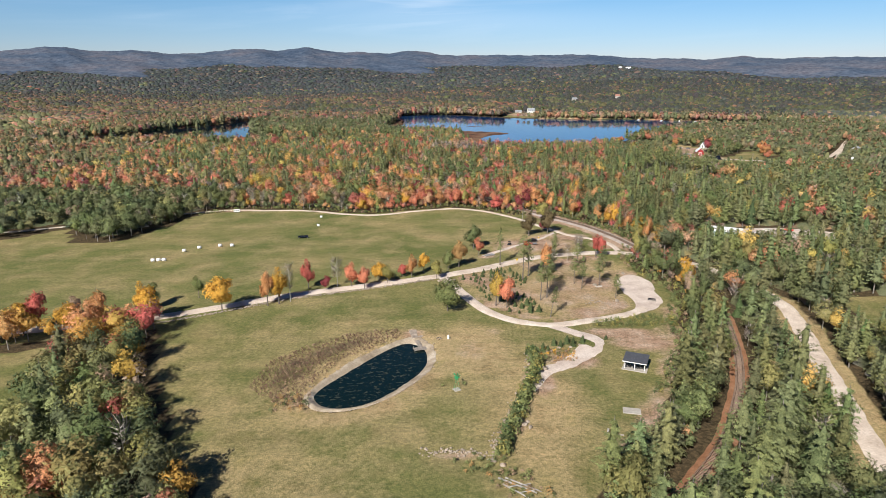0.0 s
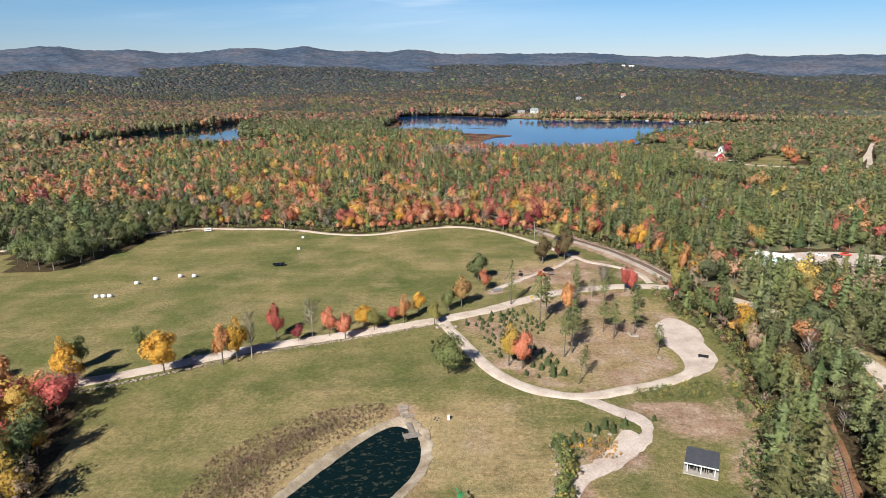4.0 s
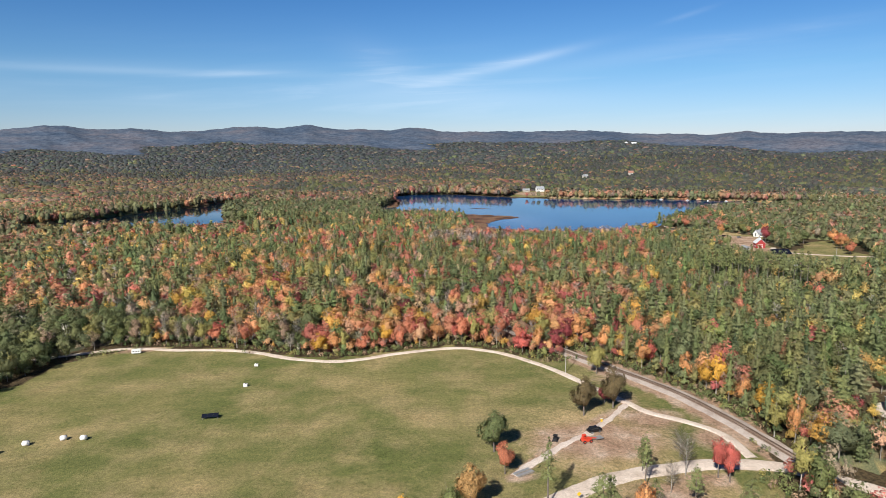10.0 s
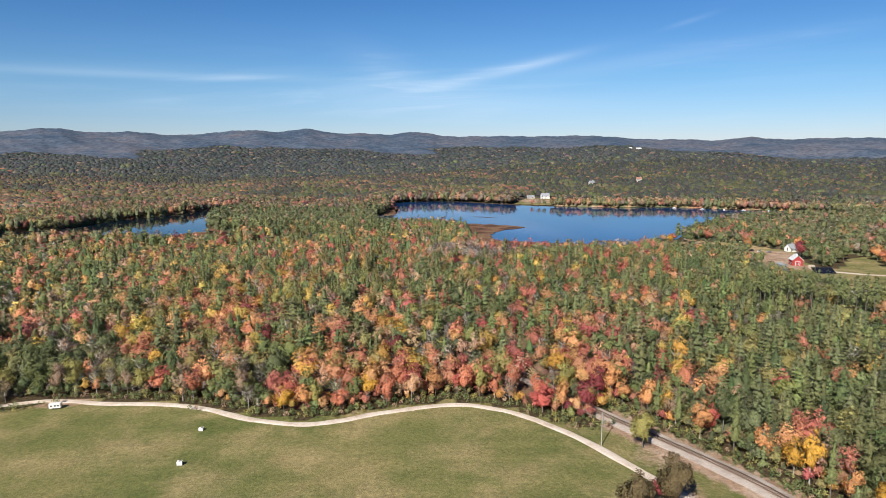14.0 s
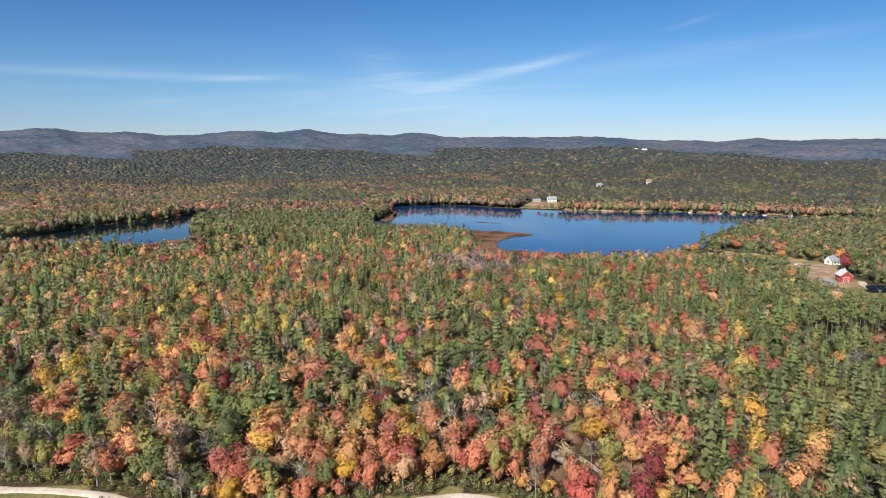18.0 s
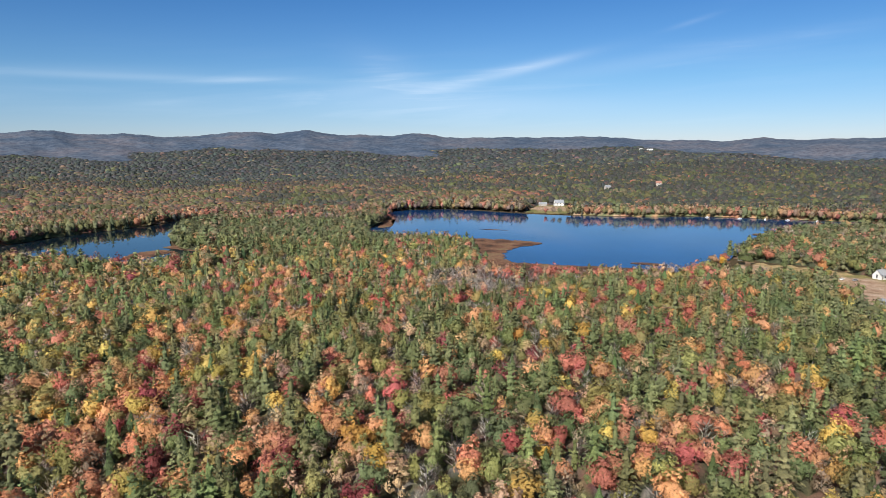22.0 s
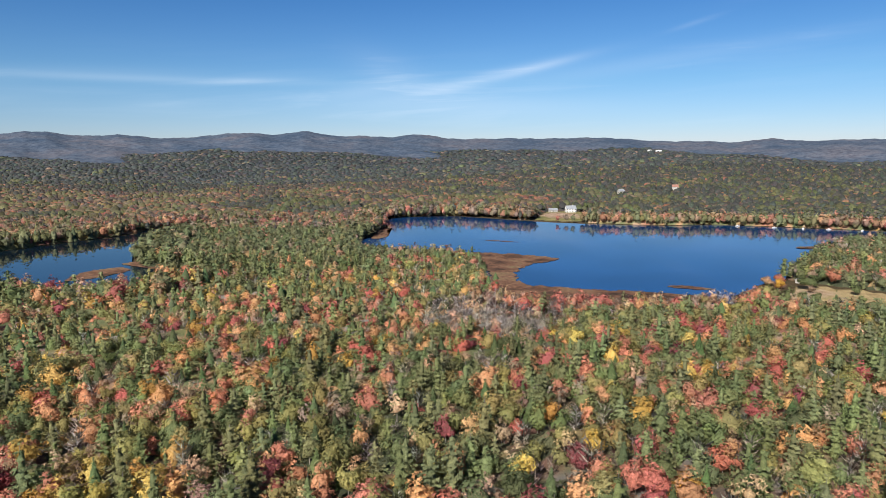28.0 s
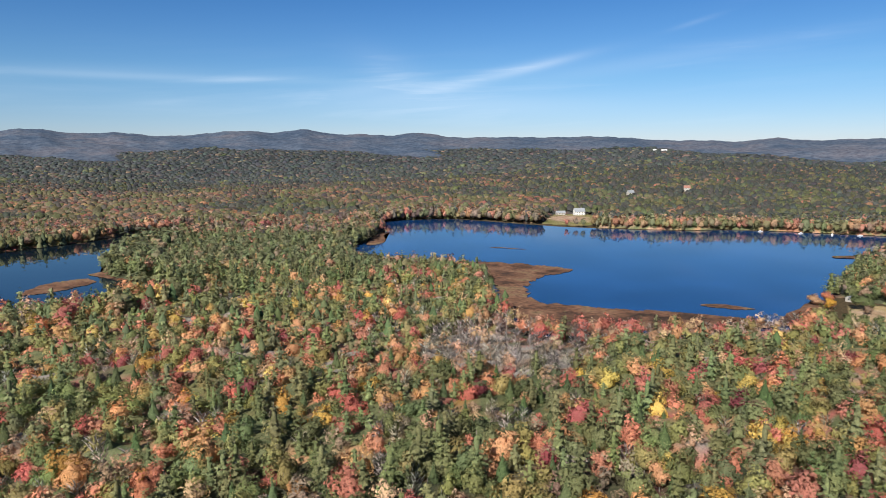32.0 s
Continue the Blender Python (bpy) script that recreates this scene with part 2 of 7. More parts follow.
def water_material(name, color, rough, wave):
    m, n, l, b = material(name, rough, 0.5)
    b.inputs["IOR"].default_value = 1.333
    pos = n.new("ShaderNodeNewGeometry").outputs["Position"]
    big = noise_node(n, l, 0.012, 4, 0.5, pos)
    c = ramp(n, l, big, [(0.35, tuple(v * 0.7 for v in color)), (0.65, tuple(v * 1.25 for v in color))])
    l.new(c, b.inputs["Base Color"])
    calm = ramp(n, l, noise_node(n, l, 0.007, 3, 0.5, pos), [(0.4, (0.5,) * 3), (0.62, (1.2,) * 3)])
    rip = noise_node(n, l, 1.3, 3, 0.6, pos)
    h = mix(n, l, 1.0, rip, calm, "MULTIPLY")
    bump(n, l, b, h, wave, 0.25)
    return m


M_LAKE = water_material("lake_water", (0.008, 0.045, 0.145), 0.05, 0.035)
M_COVE = water_material("calm_cove_water", (0.006, 0.014, 0.024), 0.02, 0.004)


def pond_material():
    m, n, l, b = material("pond_water", 0.2, 0.2)
    pos = n.new("ShaderNodeNewGeometry").outputs["Position"]
    mp = n.new("ShaderNodeMapping")
    mp.inputs["Rotation"].default_value = (0, 0, radians(-20))
    mp.inputs["Scale"].default_value = (0.62, 0.85, 1)
    l.new(pos, mp.inputs[0])
    a = noise_node(n, l, 0.8, 6, 0.7, mp.outputs[0])
    weed = ramp(n, l, a, [(0.545, (0, 0, 0)), (0.62, (1, 1, 1))])
    l.new(mix(n, l, mix(n, l, 1.0, weed, (0.55, 0.55, 0.55), "MULTIPLY"), (0.004, 0.013, 0.013), (0.075, 0.078, 0.055)), b.inputs["Base Color"])
    bump(n, l, b, a, 0.05, 0.1)
    return m


M_POND = pond_material()
M_WHITE = plain("white_paint", (0.78, 0.78, 0.76), 0.55, scale=0.8, vary=0.08)
M_WRAP = plain("white_plastic_wrap", (0.80, 0.80, 0.80), 0.35, scale=1.5, vary=0.08, spec=0.5)
M_RED = plain("barn_red_paint", (0.36, 0.045, 0.045), 0.7, scale=0.8, vary=0.2)
M_REDMACH = plain("red_machine_paint", (0.62, 0.06, 0.03), 0.4, scale=1.0, vary=0.12, spec=0.5)
M_DARK = plain("dark_rubber", (0.025, 0.025, 0.027), 0.8, vary=0.3)
M_BLACKPAINT = plain("black_car_paint", (0.012, 0.013, 0.016), 0.25, spec=0.6, vary=0.1)
M_GLASS = plain("dark_glass", (0.02, 0.025, 0.03), 0.08, spec=0.6, vary=0.1)
M_ROOF = plain("charcoal_metal_roof", (0.085, 0.09, 0.105), 0.5, scale=0.6, vary=0.15, spec=0.4)
M_ROOFGREY = plain("grey_shingle", (0.30, 0.32, 0.35), 0.8, scale=0.7, vary=0.15)
M_ROOFWHITE = plain("white_metal_roof", (0.74, 0.75, 0.76), 0.45, scale=0.4, vary=0.07)
M_ROOFRUST = plain("reddish_shingle", (0.33, 0.17, 0.13), 0.8, scale=0.7, vary=0.15)
M_TEAL = plain("pale_teal_siding", (0.42, 0.62, 0.60), 0.6, scale=0.6, vary=0.1)
M_CONCRETE = plain("concrete", (0.44, 0.41, 0.37), 0.9, scale=0.7, vary=0.15)
M_WOOD = plain("weathered_timber", (0.30, 0.265, 0.23), 0.85, scale=1.5, vary=0.25)
M_RAIL = plain("rail_steel", (0.12, 0.075, 0.055), 0.6, metal=0.4, vary=0.3)
M_TIE = plain("railway_tie", (0.215, 0.155, 0.12), 0.9, vary=0.35)
M_GREENPAINT = plain("green_paint", (0.03, 0.30, 0.12), 0.5, vary=0.15)
M_YELLOW = plain("yellow_sign_paint", (0.75, 0.50, 0.03), 0.5, vary=0.1)
M_SOLAR = plain("solar_panel_face", (0.012, 0.015, 0.025), 0.2, vary=0.2, spec=0.6)
M_GREYMETAL = plain("grey_steel", (0.32, 0.33, 0.34), 0.5, metal=0.3, vary=0.15)


# ================= mesh helpers =================
def raw_mesh(name, V, F, mats, mat_index=None, tint=None, attr="tint", normals=None):
    """A mesh from arrays; every face has the same number of corners."""
    V, F = np.asarray(V, np.float32), np.asarray(F, np.int32)
    k = F.shape[1]
    me = bpy.data.meshes.new(name)
    me.vertices.add(len(V))
    me.vertices.foreach_set("co", V.ravel())
    me.loops.add(F.size)
    me.loops.foreach_set("vertex_index", F.ravel())
    me.polygons.add(len(F))
    me.polygons.foreach_set("loop_start", np.arange(0, F.size, k, dtype=np.int32))
    for m in mats:
        me.materials.append(m)
    if mat_index is not None:
        me.polygons.foreach_set("material_index", np.asarray(mat_index, np.int32))
    if tint is not None:
        a = me.attributes.new(attr, "FLOAT_COLOR", "POINT")
        rgba = np.ones((len(V), 4), np.float32)
        rgba[:, :3] = tint
        a.data.foreach_set("color", rgba.ravel())
    me.update(calc_edges=True)
    if normals is not None:
        me.normals_split_custom_set_from_vertices(normals)
    return me


def part(name, bm, mat, parent=None, label="", smooth=False):
    me = bpy.data.meshes.new(name)
    bmesh.ops.recalc_face_normals(bm, faces=bm.faces[:])
    bm.to_mesh(me)
    bm.free()
    for m in mat if isinstance(mat, (list, tuple)) else [mat]:
        me.materials.append(m)
    if smooth:
        me.polygons.foreach_set("use_smooth", [True] * len(me.polygons))
    ob = new(name, me)
    if parent is not None:
        ob.parent = parent
    if label:
        tagged(ob, label)
    return ob


def empty(name, x, y, z, rz=0.0, label="", category="", group="", kind=""):
    ob = new(name)
    ob.empty_display_size = 0.2
    ob.matrix_world = pose(x, y, z, 0, 0, rz)
    return tagged(ob, label, category, group, kind)


def box(bm, sx, sy, sz, x=0, y=0, z=0, rz=0.0, bevel=0.0, rx=0.0, ry=0.0):
    """A box of that size; z is its underside's height."""
    r = bmesh.ops.create_cube(bm, size=1)
    vs = r["verts"]
    bmesh.ops.scale(bm, vec=(sx, sy, sz), verts=vs)
    if bevel:
        es = list({e for v in vs for e in v.link_edges})
        g = bmesh.ops.bevel(bm, geom=es, offset=bevel, segments=2, affect="EDGES", profile=0.5)
        vs = list({v for f in g["faces"] for v in f.verts} | {v for v in vs if v.is_valid})
    bmesh.ops.transform(bm, matrix=pose(x, y, z + sz / 2, rx, ry, rz), verts=vs)
    return vs


def rod(bm, a, b, r0, r1=None, seg=8):
    """A tapered round bar from a to b."""
    a, b = Vector(a), Vector(b)
    r1 = r0 if r1 is None else r1
    g = bmesh.ops.create_cone(bm, cap_ends=True, segments=seg, radius1=r0, radius2=r1, depth=(b - a).length)
    q = (b - a).to_track_quat("Z", "Y").to_matrix().to_4x4()
    bmesh.ops.transform(bm, matrix=Matrix.Translation((a + b) / 2) @ q, verts=g["verts"])
    return g["verts"]


def sstep(a, b, v):
    u = np.clip((np.asarray(v, float) - a) / (b - a), 0, 1)
    return u * u * (3 - 2 * u)


def inside(poly, x, y):
    """Which of the points lie in the polygon."""
    x, y = np.asarray(x, float), np.asarray(y, float)
    r = np.zeros(x.shape, bool)
    px, py = np.array(poly, float).T
    for i in range(len(px)):
        j = i - 1
        cond = (py[i] > y) != (py[j] > y)
        r ^= cond & (x < (px[j] - px[i]) * (y - py[i]) / ((py[j] - py[i]) or 1e-9) + px[i])
    return r


def line_distance(poly, x, y, closed=False):
    """How far the points lie from a polyline."""
    P = np.array(poly, float)
    if closed:
        P = np.vstack([P, P[:1]])
    best = np.full(np.shape(x), 1e9)
    for a, b in zip(P[:-1], P[1:]):
        d = b - a
        t = np.clip(((x - a[0]) * d[0] + (y - a[1]) * d[1]) / (d @ d + 1e-9), 0, 1)
        best = np.minimum(best, np.hypot(x - a[0] - t * d[0], y - a[1] - t * d[1]))
    return best


def curve_through(pts, step, closed=False):
    """Points about step metres apart on a smooth curve through pts."""
    P = np.array(pts, float)
    n = len(P)
    out = []
    for i in range(n if closed else n - 1):
        if closed:
            a, b, c, d = P[i - 1], P[i], P[(i + 1) % n], P[(i + 2) % n]
        else:
            a, b, c, d = P[max(i - 1, 0)], P[i], P[i + 1], P[min(i + 2, n - 1)]
        k = max(2, int(np.hypot(*(c - b)) / step))
        for t in np.arange(k) / k:
            out.append(0.5 * (2 * b + (c - a) * t + (2 * a - 5 * b + 4 * c - d) * t * t + (3 * b - a - 3 * c + d) * t ** 3))
    if not closed:
        out.append(P[-1])
    return np.array(out)


def wobble(x, y, size, seed=0):
    """Smooth unevenness of about -1 to 1."""
    x, y = np.asarray(x, float) / size + seed * 7.31, np.asarray(y, float) / size - seed * 3.77
    return (np.sin(x * 1.7 + 1.3 * np.sin(y * 1.1)) + np.sin(y * 1.9 + 1.7 * np.sin(x * 0.8 + 2)) + np.sin((x + y) * 2.9 + seed)) / 3


# ================= plan =================
WATER_Z = -6.9
OPEN_MAIN = [(-46, -90), (-48, 40), (-50, 110), (-55, 126), (-68, 144), (-78, 167), (-93, 192), (-102, 220), (-106, 234), (-150, 228), (-190, 218),
             (-330, 205), (-330, 330), (-245, 357), (-224, 385), (-205, 352), (-182, 350), (-167, 389), (-161, 421), (-140, 433), (-103, 431),
             (-65, 416), (-47, 411), (-18, 420), (3, 425), (20, 419), (34, 409), (42, 403), (51, 404), (57, 417), (68, 400), (79, 384),
             (89, 367), (95, 351), (99, 338), (93, 322), (86, 304), (87, 284), (93, 262), (92, 247), (84, 224), (80, 204), (64, 172),
             (52, 151), (36, 135), (30, 120), (28, 40), (26, -90)]
FIELD_WEST = [(-148, 206), (-133, 212), (-120, 183), (-114, 162), (-112, 148), (-112, 90), (-320, 90), (-320, 190)]
FIELD_EAST = [(157, 252), (205, 240), (200, 190), (150, 203), (147, 223)]
YARD = [(140, 352), (146, 337), (178, 328), (205, 335), (212, 352), (190, 363), (168, 363), (155, 359)]
COMPOUND = [(248, 705), (252, 650), (270, 612), (305, 600), (330, 650), (362, 735), (348, 762), (318, 722), (298, 696), (286, 702), (290, 730),
            (300, 765), (318, 790), (300, 803), (262, 800), (258, 760)]
SHORE_LOT = [(203, 802), (212, 790), (238, 780), (272, 772), (300, 812), (282, 838), (258, 858), (242, 878), (222, 868), (212, 834)]
FAR_LOT = [(112, 1303), (168, 1274), (196, 1350), (206, 1412), (186, 1440), (150, 1440), (132, 1380)]
YARD_FRONT = [(122, 318), (190, 306), (190, 334), (146, 338), (140, 352), (124, 346)]
COMPOUND_FRONT = [(250, 712), (226, 700), (214, 640), (226, 585), (270, 575), (330, 590), (350, 640), (300, 596), (266, 608), (250, 655)]
LOW_WOOD = [(140, 548), (212, 550), (240, 490), (195, 448), (135, 476)]
LAKE = [(-97, 1330), (-62, 1365), (0, 1376), (40, 1352), (74, 1327), (139, 1281), (203, 1255), (264, 1238), (331, 1240), (386, 1220), (467, 1180), (560, 1130),
        (540, 1075), (440, 1085), (372, 1052), (335, 1010), (300, 960), (268, 926), (236, 876), (206, 836), (176, 808), (131, 798), (93, 801), (50, 796),
        (36, 822), (27, 870), (24, 960), (4, 1002), (-40, 1012), (-66, 1020), (-92, 1055), (-100, 1110), (-88, 1165), (-80, 1240)]
COVE = [(-460, 985), (-440, 1060), (-415, 1110), (-389, 1152), (-367, 1240), (-330, 1282), (-255, 1294), (-262, 1262), (-312, 1205), (-322, 1120),
        (-306, 1040), (-284, 986), (-262, 956), (-240, 944), (-212, 946), (-204, 900), (-208, 852), (-225, 832), (-265, 828), (-316, 852), (-360, 868), (-420, 850),
        (-500, 840), (-560, 880)]
MARSH = [(26, 950), (6, 1002), (-40, 1014), (-30, 1020), (32, 1024), (93, 988), (66, 958), (50, 918), (53, 878), (93, 858), (131, 848), (174, 826),
         (150, 806), (93, 806), (45, 800), (38, 815), (29, 868)]
MARSH_EAST = [(176, 818), (190, 840), (206, 856), (228, 878), (236, 868), (222, 838), (204, 818)]
POND = [(-37.8, 171.7), (-35.6, 178.4), (-31, 186), (-25.3, 195.3), (-19.2, 204), (-13.5, 208.6), (-8.2, 205.2), (-6.2, 196.6), (-8, 187.5),
        (-12.7, 179.2), (-17.8, 171.9), (-23.6, 167), (-29.7, 165.2), (-34.8, 166.6)]
WEEDS = [(-58, 176), (-56, 195), (-44, 208), (-30, 217), (-17, 219), (-16, 212), (-33, 194), (-41, 176), (-36, 163), (-46, 166)]
MAIN_ROAD = [(-330, 196), (-250, 207), (-190, 218), (-150, 226), (-125, 231), (-108, 236.5), (-84.5, 247.5), (-64.4, 257.5), (-45.5, 264), (-22.8, 271.5), (-5.4, 278),
             (1.8, 281), (14.9, 287.5), (29.3, 297.8), (44.9, 307.5), (60, 312), (74, 314.5), (90, 313), (104, 305), (116, 292), (125, 272), (129, 244),
             (125.3, 223.3), (118.1, 199), (112.3, 179), (107.5, 162.6), (103.4, 148.5), (99, 130), (92, 100), (88, 60), (86, 0), (88, -140)]
DRIVE = [(-1, 277), (4.8, 260.3), (9.1, 248.4), (14.2, 237), (20.4, 228.6), (27.8, 223.6), (35.2, 221.3), (42, 221.9), (50.9, 225), (59.9, 228),
         (68.7, 232.4), (75, 238)]
LOW_DRIVE = [(36, 221), (43, 215.5), (49, 209.5), (50, 203), (45.5, 195.8), (38, 190), (31, 185)]
TRACK = [(-260, 372), (-215, 395), (-175, 420), (-150, 431), (-136, 431.3), (-122, 428.3), (-103.2, 427), (-83.5, 422), (-65, 412), (-47, 406.7), (-34.7, 408.7), (-18.4, 415.4),
         (3.3, 420.3), (20.5, 414.6), (32, 404.5), (42.2, 391.9), (49.3, 379.8), (55.7, 368.8), (61.5, 359), (66.7, 350), (75.2, 343.3), (83.9, 333),
         (86, 318)]
SPUR = [(30, 330), (38, 334), (46, 341), (54, 349), (61, 356)]
SPUR_WEST = [(18, 309), (24, 317), (31, 325), (40, 330)]
RAILWAY = [(20, 470), (38, 434), (52, 411), (62.7, 395.4), (73.3, 379.6), (82, 364.6), (88, 349.8), (92.5, 336), (99, 310), (104, 280), (105, 250), (101.5, 228), (97.4, 213),
           (92, 195), (84.4, 176), (76, 160), (68.6, 147.4), (58.8, 134.5), (46, 120), (28, 100)]
PAD = [(73.8, 272.3), (77, 277), (82.2, 278.3), (86.8, 268.2), (84.5, 255.5), (84.1, 244.3), (78.7, 236), (69.9, 232), (73.1, 243), (71.9, 255.7), (71.8, 263)]
COMPOUND_DRIVE = [(470, 786), (400, 690), (362, 655), (330, 655), (300, 668), (278, 690), (286, 712)]
COUNTY_ROAD = [(350, 606), (374, 636), (410, 690), (470, 786), (520, 860)]


# relief: level meadows, a basin with the lake, and wooded hills behind it
def relief(x, y):
    x, y = np.asarray(x, float), np.asarray(y, float)
    down = sstep(470, 820, y)
    z = 0.02 * np.clip(x, -160, 10) * (1 - down) - 6.0 * down
    z = z + 4.0 * sstep(200, 420, x) * sstep(700, 400, y)
    far = sstep(1430, 3100, y)
    z = z + 56 * far + 16 * sstep(2900, 4500, y)
    z = z + far * (24 * wobble(x, y, 420, 1) + 13 * wobble(x, y, 170, 2))
    z = z + 34 * np.exp(-((x - 620) / 420) ** 2 - ((y - 2350) / 520) ** 2) * sstep(1300, 1700, y)
    z = z - 22 * np.exp(-((x + 700) / 600) ** 2 - ((y - 2500) / 800) ** 2)
    z = z - 34 * sstep(700, 1900, x) * sstep(1900, 2900, y)
    z = z + 20 * np.exp(-((x + 900) / 500) ** 2 - ((y - 3600) / 500) ** 2)
    return z


def ground_z(x, y):
    x, y = np.asarray(x, float), np.asarray(y, float)
    z = relief(x, y)
    for poly, level, deep, soft in ((LAKE, WATER_Z, 2.6, 9.0), (COVE, WATER_Z, 2.6, 9.0), (POND, -2.3, 1.2, 4.5)):
        P = np.array(poly)
        near = (x > P[:, 0].min() - 40) & (x < P[:, 0].max() + 40) & (y > P[:, 1].min() - 40) & (y < P[:, 1].max() + 40)
        if not near.any():
            continue
        xs, ys = x[near], y[near]
        d = line_distance(poly, xs, ys, True) * np.where(inside(poly, xs, ys), -1, 1)
        k = sstep(-soft, soft, d)
        zn = z[near]
        z[near] = np.where(d < soft, zn * k + (1 - k) * np.minimum(zn, level - deep), zn)
    return z


def gz(x, y):
    return float(ground_z(np.array([x]), np.array([y]))[0])


def spaced(parts):
    return np.unique(np.concatenate([np.arange(a, b, s) for a, b, s in parts]))


# ================= ground =================
gx = spaced([(-4300, -1000, 110), (-1000, -560, 22), (-560, -330, 9), (-330, -120, 6), (-120, 130, 3.0), (130, 330, 6), (330, 1000, 22), (1000, 4310, 110)])
gy = spaced([(-600, 60, 60), (60, 450, 4.0), (450, 800, 12), (800, 1420, 11), (1420, 2200, 40), (2200, 4700, 110)])
XX, YY = np.meshgrid(gx, gy)
xf, yf = XX.ravel(), YY.ravel()
zf = ground_z(xf, yf) + 0.10 * wobble(xf, yf, 9, 3) * (yf < 500)
nx = len(gx)
ii = (np.arange(len(gy) - 1)[:, None] * nx + np.arange(nx - 1)[None]).ravel()
quads = np.stack([ii, ii + 1, ii + nx + 1, ii + nx], 1)
open_in = np.zeros(len(xf), bool)
for poly in (OPEN_MAIN, FIELD_WEST, FIELD_EAST, YARD, COMPOUND, SHORE_LOT, FAR_LOT):
    open_in |= inside(poly, xf, yf)
zone = np.zeros((len(xf), 3), np.float32)
zone[:, 2] = np.where(open_in, 0, 1)
dry = 0.24 * sstep(262, 235, yf - 0.33 * xf) * (xf > -120)
dry = np.maximum(dry, 0.75 * sstep(20, 2, line_distance(POND, xf, yf, True)))
dry = np.maximum(dry, 0.75 * np.exp(-((xf - 8) / 16) ** 2 - ((yf - 200) / 24) ** 2))
dry = np.maximum(dry, 0.9 * np.exp(-((xf - 48) / 26) ** 2 - ((yf - 250) / 24) ** 2))
dry = np.maximum(dry, 0.62 * np.exp(-((xf - 24) / 20) ** 2 - ((yf - 165) / 45) ** 2))
dry = np.maximum(dry, 0.8 * np.exp(-((xf - 45) / 22) ** 2 - ((yf - 330) / 26) ** 2))
dry = np.maximum(dry, 0.45 * np.exp(-((xf + 45) / 30) ** 2 - ((yf - 130) / 18) ** 2))
dry = np.maximum(dry, 0.5 * sstep(5, 1, line_distance(MAIN_ROAD, xf, yf)))
dry = np.maximum(dry, 0.1 * inside(FIELD_WEST, xf, yf))
dry = np.maximum(dry, 0.9 * sstep(9, 5, line_distance(MAIN_ROAD[20:], xf, yf)))
dry = np.maximum(dry, 0.35 * inside(WEEDS, xf, yf))
zone[:, 2] *= 1 - sstep(16, 10, line_distance(MAIN_ROAD[:13], xf, yf))
zone[:, 2] *= 1 - sstep(9, 6, line_distance(MAIN_ROAD[20:], xf, yf))
dry = np.maximum(dry, 0.85 * inside(SHORE_LOT, xf, yf))
dry = np.maximum(dry, 0.25 * inside(COMPOUND, xf, yf))
zone[:, 0] = np.clip(dry + 0.1 * wobble(xf, yf, 22, 5), 0, 1)
dirt = np.zeros(len(xf))
ISLAND = [(3, 277), (14, 284), (45, 304), (74, 311), (86, 282), (72, 262), (72, 240), (60, 229), (42, 223), (28, 226), (15, 240), (7, 258)]
isl = inside(ISLAND, xf, yf)
zone[:, 0] = np.maximum(zone[:, 0], 0.4 * isl)
dirt = np.maximum(dirt, isl * (0.42 + 0.24 * wobble(xf, yf, 11, 8)))
shore_d = np.minimum(line_distance(LAKE, xf, yf, True), line_distance(COVE, xf, yf, True))
zone[:, 2] = np.where(shore_d < 14, 0.8, zone[:, 2])
zone[:, 0] = np.where(shore_d < 14, 0.1, zone[:, 0])
for cx, cy, rx_, ry_, k in ((50, 337, 10, 7, 0.72), (60, 214, 20, 5, 0.8), (27, 178, 5, 10, 0.95), (40, 192, 11, 7, 0.75), (66, 205, 16, 8, 0.75), (76, 190, 6, 14, 0.7), (70, 168, 6, 12, 0.75), (58, 160, 4, 9, 0.75), (38, 330, 14, 5, 0.6),
                            (80, 340, 10, 6, 0.5), (36, 310, 10, 6, 0.4), (20, 309, 6, 4, 0.75), (52, 236, 10, 5, 0.6), (46, 248, 20, 14, 0.5),
                            (-12, 214, 5, 6, 0.75), (60, 380, 12, 12, 0.5), (86, 232, 5, 9, 0.6), (262, 722, 24, 26, 0.95), (286, 752, 24, 28, 0.9), (280, 700, 22, 16, 0.85), (290, 780, 22, 20, 0.7),
                            (240, 840, 20, 18, 0.6), (275, 800, 16, 16, 0.7), (160, 1375, 40, 60, 0.75), (8, 200, 9, 16, 0.42), (16, 215, 8, 8, 0.4), (45, 330, 26, 16, 0.78), (66, 345, 14, 12, 0.7), (62, 362, 8, 14, 0.55), (82, 330, 10, 10, 0.8), (-30, 214, 12, 5, 0.5), (3, 141, 9, 3, 0.6), (18, 153, 3, 5, 0.7), (-140, 431, 14, 6, 0.95)):
    dirt = np.maximum(dirt, k * np.exp(-((xf - cx) / rx_) ** 2 - ((yf - cy) / ry_) ** 2))
dirt = np.maximum(dirt, 0.6 * sstep(4.0, 0.5, line_distance(SPUR, xf, yf)))
dirt = np.maximum(dirt, 0.8 * sstep(3.0, 0.5, line_distance(SPUR_WEST, xf, yf)))
dirt = np.maximum(dirt, 0.86 * sstep(11, 4, line_distance(RAILWAY[2:9], xf, yf)))
strip = (xf > 40) & (yf > 135) & (yf < 238)
dirt = np.maximum(dirt, strip * 0.62 * sstep(13, 3, line_distance(OPEN_MAIN, xf, yf, True)) * (0.8 + 0.4 * wobble(xf, yf, 10, 31)))
